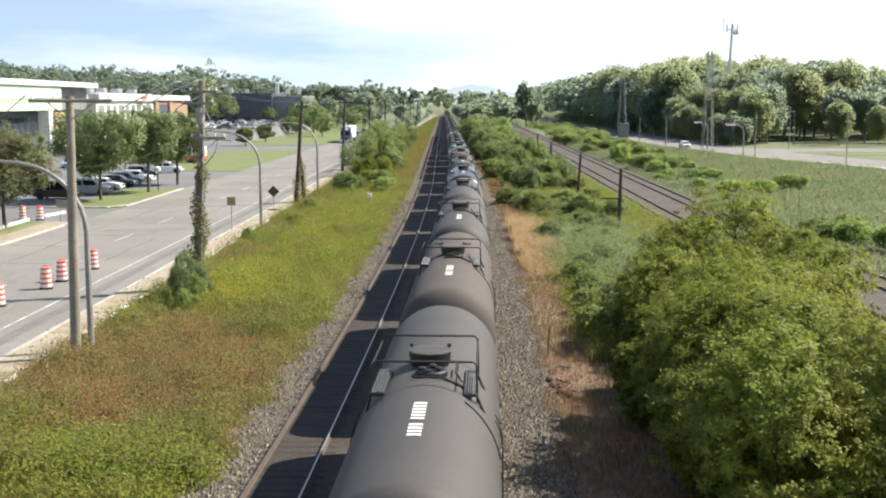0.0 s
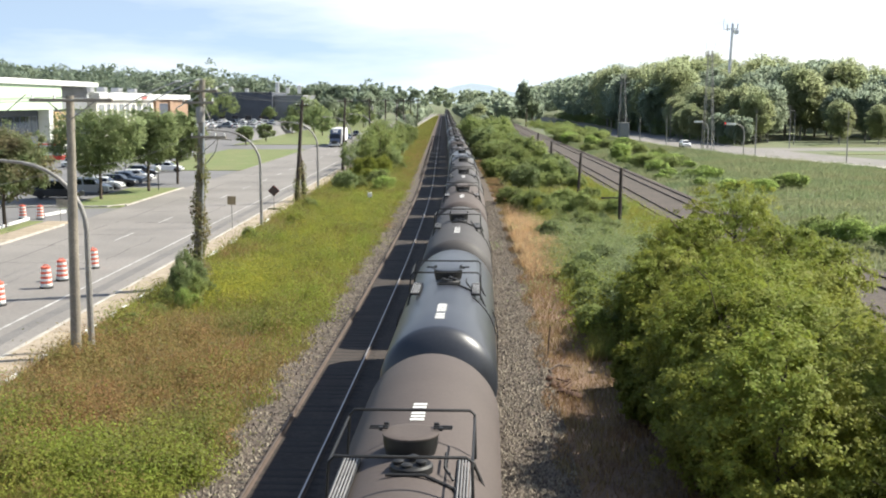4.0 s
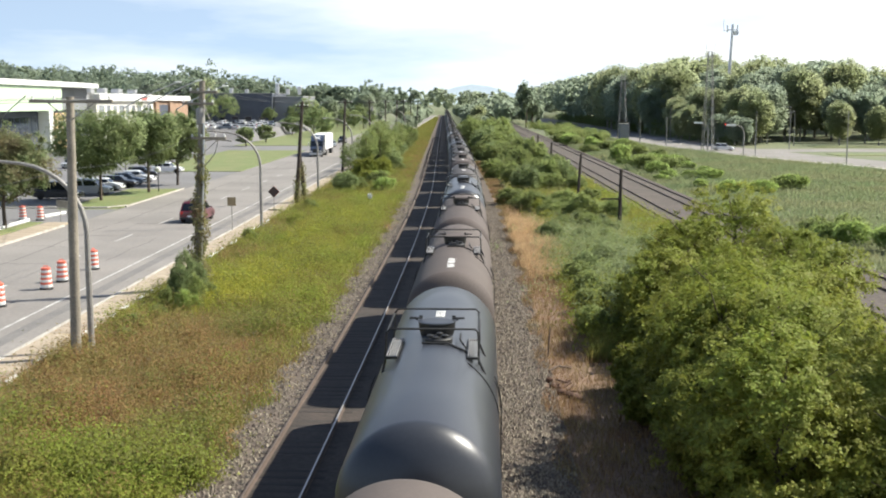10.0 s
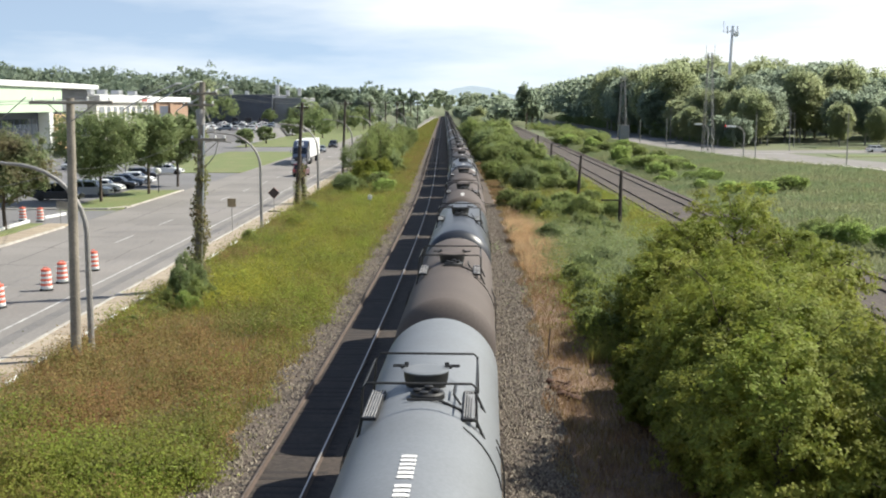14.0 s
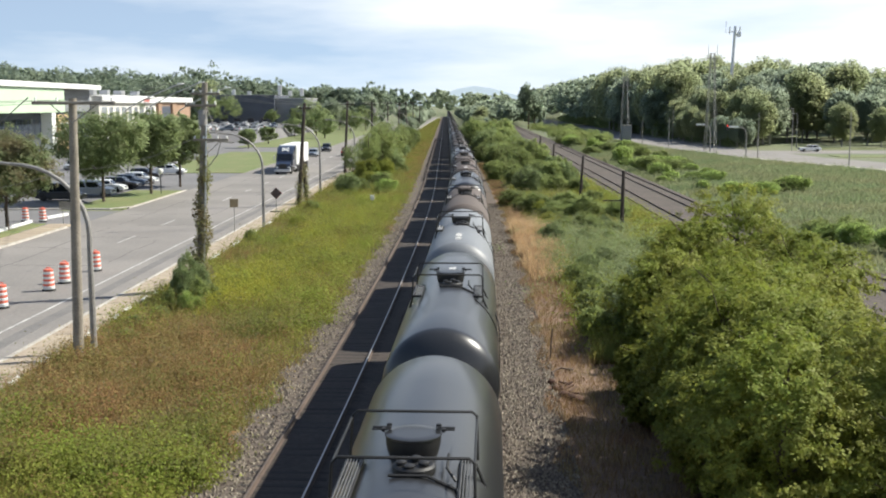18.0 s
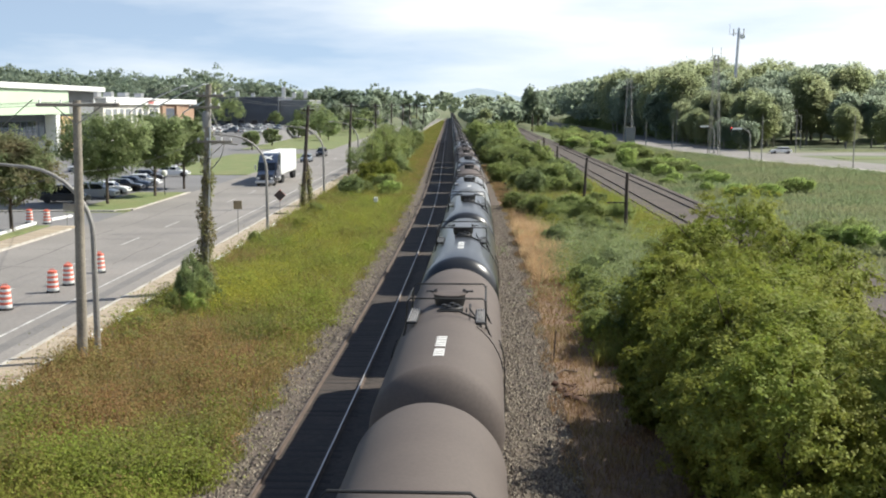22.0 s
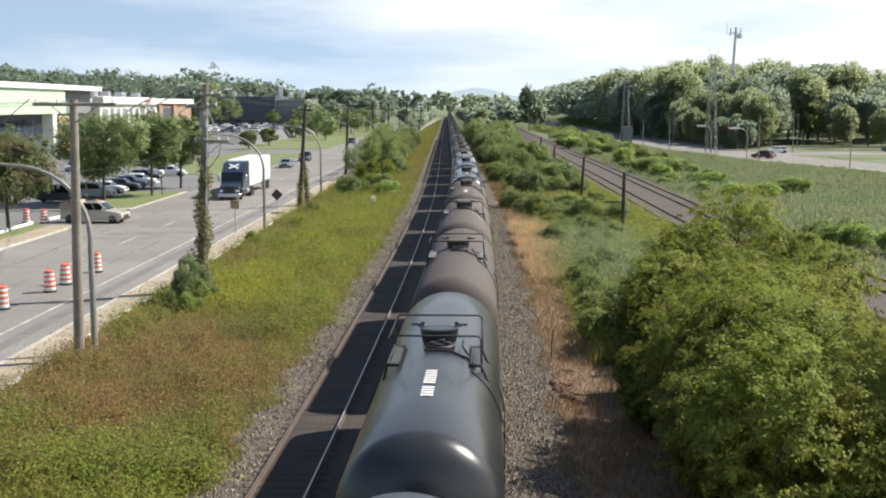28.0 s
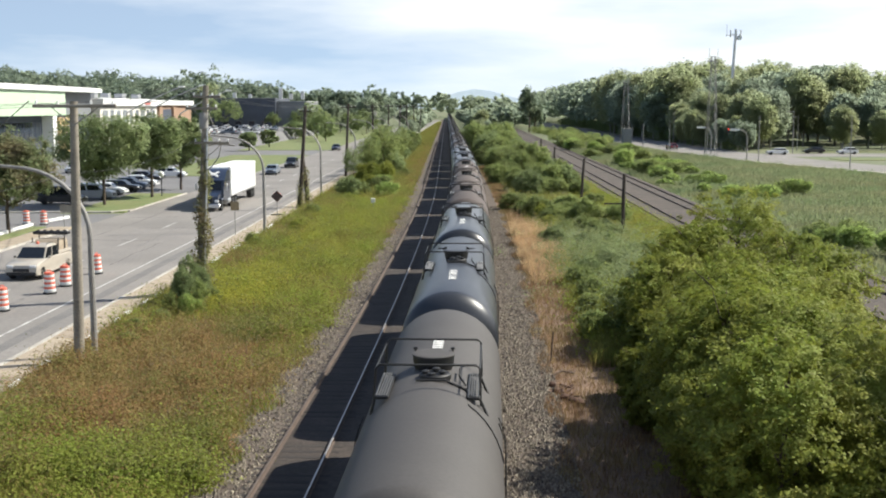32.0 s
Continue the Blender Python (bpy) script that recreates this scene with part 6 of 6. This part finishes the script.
def street_trees():
    lab = "leafy green street tree on a lawn"
    g = "street trees by the car park"
    for i, (x, y, h, r) in enumerate(((-35.4, 88.5, 7.4, 3.1), (-35.5, 114, 9.2, 3.5), (-33.2, 124, 9.2, 2.7), (-32.8, 136, 8.8, 2.3), (-44, 106, 7.0, 2.6), (-47, 205, 4.5, 1.8), (-54, 236, 4.5, 1.8), (-58, 258, 4.6, 1.8), (-46, 258, 4.2, 1.7), (-45.5, 284, 4.4, 1.8), (-36, 330, 8, 3.4), (-42, 360, 9, 3.6), (-34, 395, 9, 3.6), (-31, 430, 9, 3.6), (-84, 425, 10, 4.5), (-90, 418, 10, 4.2), (-57, 436, 9, 3.8), (-52, 428, 9, 3.6), (-47, 400, 8, 3.4), (-48, 352, 6, 2.6), (-66, 420, 5, 2.4))):
        t = tree("street_tree", lab, "tree", 400 + i, h * 0.8, r * 1.3, h * (0.36 if y < 180 else 0.44), h * (0.66 if y < 180 else 0.6), 0.135 if y < 180 else 0.22, 520 if y < 180 else 160, 50 if y < 180 else 36, M["leaf_rust"] if i == 0 else M["leaf_street"], g, 0.14, -0.95, 0.16, 0.5, 1.2)
        put(t, x, y, i * 70, 1.0, 2.7 if x < -51.5 and 304 < y < 431 else 0.07)
    # lone tall tree in the distance beside the line
    for x, y, s in ((34.0, 455, 20.5), (37.0, 462, 14)):
        t = tree("tall_tree", "tall lone tree standing above the far woods", "tree", int(s), s * 0.85, 2.7, s * 0.42, s * 0.58, 0.35, 420, 22, M["leaf_hazed"], "", 0.3, -0.8, 0.18, 0.9)
        put(t, x, y)


street_trees()


def blades(rng, x, y, z, h, w, lean):
    """Grass blades as slim triangles on the given spots."""
    n = len(x)
    a = rng.random(n) * 2 * np.pi
    p = np.stack([x, y, z], axis=1)
    side = np.stack([np.cos(a), np.sin(a), np.zeros(n)], axis=1) * w[:, None]
    b = rng.random(n) * 2 * np.pi
    tip = p + np.stack([np.cos(b) * lean * h, np.sin(b) * lean * h, h], axis=1)
    return np.stack([p - side, p + side, tip], axis=1)


def patch_noise(x, y, f, seed=0):
    return (np.sin(x * f * 1.7 + seed) * np.cos(y * f + seed * 2.1) + 0.6 * np.sin(x * f * 3.1 - y * f * 2.3 + seed) + 0.4 * np.sin(y * f * 5.3 + x * f * 4.1)) / 2


def meadow(name, label, material, n, xlo, xhi, ylo, yhi, height, width, seed, keep=None, squeeze=1.6):
    rng = np.random.default_rng(seed)
    y = ylo + (yhi - ylo) * rng.random(n) ** squeeze
    lo, hi = xlo(y), xhi(y)
    x = lo + (hi - lo) * rng.random(n)
    if keep is not None:
        k = rng.random(n) < keep(x, y)
        x, y = x[k], y[k]
    h = height * (0.45 + 0.75 * rng.random(len(x))) * (1 + 0.45 * patch_noise(x, y, 0.5, seed))
    w = width * (0.6 + 0.8 * rng.random(len(x))) * (1 + (y - ylo) * 0.006)
    q = blades(rng, x, y, np.full(len(x), 0.02), np.maximum(h, 0.08), w, 0.85 * rng.random(len(x)))
    ob = part(name, quad_mesh(name, q, material, 3), None)
    return tagged(ob, label, "grass", "", "stuff")


def spot(x, y, cx, cy, rx, ry):
    return np.exp(-(((x - cx) / rx) ** 2 + ((y - cy) / ry) ** 2))


left_lo = lambda y: -15.4 + 0.014 * (y - 60)
left_hi = lambda y: -2.064 + 0.00052 * y - 1.6e-4 * np.maximum(147 - y, 0) ** 2 - 2.0 + 0.25 * np.sin(y * 0.9) + 0.2 * np.sin(y * 2.3) + 0.12 * np.sin(y * 7.1)
red = lambda x, y: np.clip(spot(x, y, -12.0, 41.0, 4.4, 7.2) * 1.8 + 0.42 * patch_noise(x, y, 0.3, 2) + 0.4 * spot(x, y, -4.4, 210, 1.6, 95) + 0.3 * spot(x, y, -8.5, 34, 7, 12) * (0.5 + 1.2 * patch_noise(x, y, 0.6, 5)), 0, 1)
gold = lambda x, y: np.clip(1.2 * spot(x, y, -11.2, 60, 2.2, 8) + 0.6 * spot(x, y, -9, 82, 2.5, 16) + 0.5 * spot(x, y, -9.0, 40, 1.4, 4) + 0.4 * spot(x, y, -12.5, 32, 2.0, 3), 0, 1)
lush = lambda x, y: np.clip(0.9 * spot(x, y, -6.4, 72, 2.0, 34) + 0.9 * spot(x, y, -13.9, 48, 1.2, 7) + 0.8 * spot(x, y, -10.5, 29, 4, 3.5) + 0.6 * spot(x, y, -9, 104, 4, 26) + 0.55 * patch_noise(x, y, 0.42, 7), 0, 1)
meadow("wild_grass", "tall green weeds and grass on the verge", M["grass"], 230000, left_lo, left_hi, 20, 330, 0.42, 0.012, 1, lambda x, y: 1 - 0.93 * red(x, y), 2.0)
meadow("dry_grass", "reddish brown dry weeds on the verge", M["grass_dry"], 170000, left_lo, left_hi, 24, 320, 0.45, 0.011, 2, lambda x, y: 0.1 + 0.9 * red(x, y), 2.2)
meadow("far_verge_grass", "dull green grass along the distant track", M["grass"], 45000, left_lo, left_hi, 320, 760, 0.6, 0.03, 12, None, 1.2)
meadow("goldenrod", "yellow flowering weeds among the grass", M["goldenrod"], 110000, left_lo, left_hi, 30, 150, 0.62, 0.018, 3, lambda x, y: np.clip(0.015 + 0.9 * gold(x, y) - red(x, y), 0, 1), 1.2)
right_lo = lambda y: -2.064 + 4.2 + 0.00052 * y - 1.6e-4 * np.maximum(147 - y, 0) ** 2 + 3.4 + 0.3 * np.sin(y)
meadow("dry_weeds", "thin brown dry weeds on the dirt", M["weed_brown"], 60000, right_lo, lambda y: right_lo(y) + 5.4 - 0.03 * np.minimum(y, 130), 22, 190, 0.34, 0.012, 4, None, 1.3)
meadow("straw_grass", "pale straw coloured tall grass tuft", M["straw"], 70000, lambda y: right_lo(y) + 0.4, lambda y: right_lo(y) + 3.2, 62, 104, 0.85, 0.022, 5, lambda x, y: spot(x, y, 6.2, 79, 1.3, 10), 1.0)
meadow("trackside_grass", "green grass between train and telegraph poles", M["grass"], 130000, lambda y: right_lo(y) + 2.2, lambda y: 18.2 + 0 * y, 42, 300, 0.6, 0.028, 6, None, 1.6)
meadow("field_grass", "rough green field grass beyond the far tracks", M["field_blades"], 150000, lambda y: 26.1 + 0.019 * np.maximum(y - 95, 0), lambda y: np.interp(y, [60, 171, 193, 211, 231, 248, 320], [72, 65.5, 59, 54.5, 53, 49.5, 47]), 60, 320, 0.5, 0.04, 7, None, 1.3)


def weeds(name, label, material, n, spots_x, spots_y, size, leaf, seed, lift=0.3):
    """Leafy weeds: small clumps of leaves standing among the grass."""
    rng = np.random.default_rng(seed)
    idx = np.repeat(np.arange(len(spots_x)), n)
    c = np.stack([spots_x, spots_y, np.full(len(spots_x), lift)], axis=1)[idx]
    sc = (size * (0.5 + rng.random(len(spots_x))))[idx][:, None]
    off = rng.normal(size=(len(idx), 3)) * sc * np.array([1, 1, 0.7])
    p = c + off
    p[:, 2] = np.abs(p[:, 2]) + 0.04
    q = leaf_quads(rng, p, leaf, off / np.maximum(np.linalg.norm(off, axis=1)[:, None], 0.01) * 0.6)
    tagged(part(name, quad_mesh(name, q, material), None), label, "weeds", "", "stuff")


def verge_weeds():
    rng = np.random.default_rng(50)

    def scatter(n, keep, y0=26, y1=210):
        y = y0 + (y1 - y0) * rng.random(n) ** 1.7
        lo, hi = left_lo(y) + 0.2, left_hi(y) - 0.1
        x = lo + (hi - lo) * rng.random(n)
        k = rng.random(n) < keep(x, y)
        return x[k], y[k]

    x, y = scatter(4200, lambda x, y: np.clip(0.1 + 1.1 * lush(x, y) - 0.75 * red(x, y), 0, 1))
    weeds("green_weeds", "leafy bright green weeds on the verge", M["weed"], 56, x, y, 0.33, 0.042, 51, 0.42)
    x, y = scatter(2600, lambda x, y: np.clip(0.12 + 1.3 * patch_noise(x, y, 0.33, 9) - 0.3 * red(x, y), 0, 1), 28, 170)
    weeds("tall_weeds", "taller dark green weeds in clumps on the verge", M["weed_tall"], 60, x, y, 0.42, 0.048, 57, 0.55)
    x, y = scatter(900, lambda x, y: np.clip(0.2 + 1.0 * lush(x, y) - 0.8 * red(x, y), 0, 1), 28, 170)
    weeds("weed_mounds", "rounded leafy mounds of bright green weeds", M["weed"], 190, x, y, 0.48, 0.05, 58, 0.42)
    x, y = scatter(760, lambda x, y: np.clip(0.25 + 1.1 * patch_noise(x, y, 0.5, 3), 0, 1), 28, 170)
    weeds("weed_thickets", "dense olive green weed thickets on the verge", M["weed_tall"], 170, x, y, 0.52, 0.05, 59, 0.5)
    x, y = scatter(420, lambda x, y: red(x, y), 28, 110)
    weeds("dry_mounds", "rounded mounds of reddish brown weeds", M["grass_dry"], 170, x, y, 0.4, 0.04, 60, 0.35)
    x, y = scatter(3000, lambda x, y: red(x, y))
    weeds("brown_weeds", "reddish brown seeding weeds on the verge", M["grass_dry"], 52, x, y, 0.33, 0.038, 52, 0.5)
    x, y = scatter(2600, lambda x, y: np.clip(0.008 + gold(x, y) - red(x, y), 0, 1), 44, 130)
    weeds("yellow_weeds", "yellow goldenrod flowers on the verge", M["goldenrod"], 44, x, y, 0.28, 0.045, 53, 0.6)
    y = 44 + 150 * rng.random(3200) ** 1.4
    x = right_lo(y) + 2.0 + (16.5 - right_lo(y)) * rng.random(3200) ** 1.1
    weeds("trackside_weeds", "pale green weeds between train and poles", M["weed"], 30, x, y, 0.36, 0.07, 54, 0.45)
    n = 420
    x, y = rng.uniform(6.8, 13.5, n), 68 + 75 * rng.random(n)
    weeds("pale_weeds", "pale pinkish seed heads among green weeds", M["weed_pale"], 60, x, y, 0.34, 0.05, 61, 0.6)
    n = 620
    x, y = rng.normal(10.6, 2.0, n), rng.normal(69, 9, n)
    weeds("reeds", "silver-green reeds and weeds between train and telegraph poles", M["leaf_silver"], 80, x, y, 0.42, 0.06, 56, 0.75)
    y = 70 + 200 * rng.random(2600) ** 1.3
    x = 28.5 + (np.interp(y, [60, 171, 193, 211, 231, 248, 320], [72, 65, 58.5, 54, 52.5, 49, 46]) - 28.5) * rng.random(2600)
    weeds("field_weeds", "green weeds in the rough field", M["field_blades"], 26, x, y, 0.5, 0.09, 55, 0.3)


verge_weeds()


def loose_stones():
    """Ballast stones lying about: small angular lumps."""
    rng = np.random.default_rng(9)
    n = 26000
    y = 22 + 90 * rng.random(n) ** 1.7
    c = -2.064 + 0.00052 * y - 1.6e-4 * np.maximum(147 - y, 0) ** 2
    band = rng.random(n)
    x = np.where(band < 0.26, c - 2.5 + 1.6 * rng.random(n), c + 4.2 + 1.4 + 2.3 * rng.random(n))
    s = 0.035 + 0.045 * rng.random(n)
    base = np.array([[1, 0, 0], [-1, 0, 0], [0, 1, 0], [0, -1, 0], [0, 0, 0.9], [0, 0, -0.5]])
    tri = np.array([[0, 2, 4], [2, 1, 4], [1, 3, 4], [3, 0, 4]])
    v = base[None] * (0.6 + 0.8 * rng.random((n, 6, 1))) * s[:, None, None]
    a = rng.random(n) * 6.28
    ca, sa = np.cos(a), np.sin(a)
    vx = v[..., 0] * ca[:, None] - v[..., 1] * sa[:, None] + x[:, None]
    vy = v[..., 0] * sa[:, None] + v[..., 1] * ca[:, None] + y[:, None]
    v = np.stack([vx, vy, v[..., 2] + 0.075], axis=2)
    q = v[:, tri].reshape(-1, 3, 3)
    tagged(part("ballast_stones", quad_mesh("ballast_stones", q, M["ballast_stones"], 3), None), "loose grey crushed stones beside the rails", "stones", "", "stuff")


loose_stones()

# ridge on the horizon, a pale backdrop; its colour and glow imitate hazy air
haze_hill = mat("distant hills with haze glow", (0.45, 0.50, 0.55), 1.0, vary=0.1, scale=0.01, fine=0.05, bump=0)
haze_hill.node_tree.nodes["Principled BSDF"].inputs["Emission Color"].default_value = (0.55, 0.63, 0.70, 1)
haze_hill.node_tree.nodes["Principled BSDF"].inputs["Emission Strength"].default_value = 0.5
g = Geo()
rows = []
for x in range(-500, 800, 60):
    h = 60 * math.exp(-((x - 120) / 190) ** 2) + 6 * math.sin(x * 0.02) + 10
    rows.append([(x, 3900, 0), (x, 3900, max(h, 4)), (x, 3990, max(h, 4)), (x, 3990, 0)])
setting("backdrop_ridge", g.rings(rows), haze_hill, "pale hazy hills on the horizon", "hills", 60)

# pieces of pavements and tracks
edging = tagged(thing("kerb_edging", "broken whitewashed edging along the pavement", "kerb"), kind="structure")
rnd = random.Random(17)
stone = Geo().box((0, 0, 0), (0.13, 0.95, 0.16), 0.03).mesh("edging_piece", 30)
stone.materials.append(M["white"])
for k in range(62):
    y = 33 + k * 1.0
    if rnd.random() < 0.55:
        ob = new("edging_piece", stone)
        ob.parent = edging
        ob.matrix_basis = pose(road_x(-15.4, y) + rnd.uniform(-0.06, 0.06), y, 0.12 + rnd.uniform(-0.03, 0.03), rnd.uniform(-3, 3), rnd.uniform(-8, 8), rnd.uniform(-8, 6))
build_slabs()
tracks = tagged(thing("sleeper_row", "dark timber sleepers under the rails", "sleepers"), kind="structure")
sleepers(tracks, left_track, 18, 330, 240)


def run(ob, rows):
    """Keys a vehicle: rows of t, x, y and heading (0 looks along +y)."""
    walk(ob, [(t, pose(x, y, 0.025, 0, 0, a)) for t, x, y, a in rows])


def motions():
    for k, ob in TRAIN:
        walk(ob, [(t, train_pose(k, t)) for t in range(0, 33, 4)])
    run(SUV, [(0, -24.5, -58, 0), (5, -24.4, 18, 0), (7.5, -24.0, 57, -1), (8.5, -23.0, 71.8, -4), (9.5, -21.7, 87, -4), (10.5, -20.8, 102, -2), (12, -20.3, 125, -1), (14, -20.1, 156, -1), (16.5, -19.8, 195, -1), (24, -18.2, 312, -1), (32, -16.5, 437, -1)])
    run(SEMI, [(0, -24.4, 275, 180), (5.5, -24.2, 236.5, 180), (8, -24.05, 221, 180), (9, -24.0, 214.5, 180), (12, -23.9, 193.5, 180), (13, -23.85, 187, 180), (14, -23.8, 181.5, 180), (16.5, -23.7, 168, 180), (18, -23.6, 160, 180), (19, -23.55, 155, 180), (20, -23.5, 150, 180), (22, -23.4, 139.8, 180), (24, -23.4, 131.6, 180), (26, -23.3, 124.3, 180), (28, -23.3, 118, 180), (30, -23.2, 111.3, 180), (32, -23.2, 106.8, 180)])
    run(PICKUP, [(0, -96, 96, -90), (19, -96, 96, -90), (24.5, -39.5, 96, -90), (26.4, -38.5, 96, -90), (27.5, -33.0, 96, -90), (28, -30.6, 95.6, -97), (28.5, -28.6, 93.8, -118), (29, -27.3, 90.8, -142), (29.5, -26.0, 87.4, -160), (30, -25.3, 83.4, -171), (31, -24.75, 75.5, -178), (32, -24.75, 66.4, -182)])
    run(BUS, [(0, -46, 186, 90), (2, -58, 186, 90), (3.5, -67, 186, 90), (5.5, -78, 186, 90), (12, -118, 186, 90), (32, -126, 186, 90)])
    run(SEDAN, [(0, -25.6, 332, 180), (9, -25.8, 262, 180), (19, -26.0, 213, 180), (28, -26.4, 182, 180), (32, -26.5, 168, 180)])
    run(DARK, [(0, -25.4, 356, 180), (9, -25.6, 288, 180), (19, -25.9, 236, 180), (28, -26.1, 204, 180), (32, -26.2, 187, 180)])
    run(FARCAR, [(0, -21, 640, 180), (20, -24, 400, 180), (28, -25.8, 300, 180), (32, -26.2, 263, 180)])
    run(HW_FIRST, [(0, 54.3, 248.5, 180), (6.5, 54.3, 248.5, 180), (8, 55.6, 244, 195), (9, 56.6, 240, 222), (10, 59.8, 236, 250), (11, 65.5, 234, 265), (12, 73.2, 233, 270), (13, 82.3, 233, 270), (14, 91.6, 233.3, 270), (17, 122, 234, 270), (32, 262, 234, 270)])
    run(HW_BLACK, [(0, 250, 245.5, 90), (26, 116, 245.5, 90), (28, 99, 245.5, 90), (30, 86, 245.5, 90), (31, 83.2, 245.5, 90), (32, 81.5, 245.5, 90)])
    run(HW_WHITE, [(0, 240, 239, 90), (14, 114, 239, 90), (17, 84, 239, 90), (18, 78.6, 239, 90), (19, 74.4, 239, 90), (20, 72.0, 239, 90), (21, 71.5, 239, 90), (32, 71.4, 239, 90)])
    run(HW_DARK, [(0, 79, 70, 2), (20, 78, 88, 4), (23, 76, 138, 8), (25.5, 71.3, 192, 40), (27, 65.5, 207, 48), (28, 61.6, 215, 42), (29, 59.3, 224, 25), (30, 57.6, 236, 15), (31, 56, 252, 8), (32, 55, 270, 4)])
    run(HW_LAST, [(0, 230, 241.5, 90), (26, 118, 241.5, 90), (28, 101, 241.5, 90), (30, 94.3, 241.5, 90), (31, 90.3, 241.5, 90), (32, 87.5, 241.5, 90)])


motions()
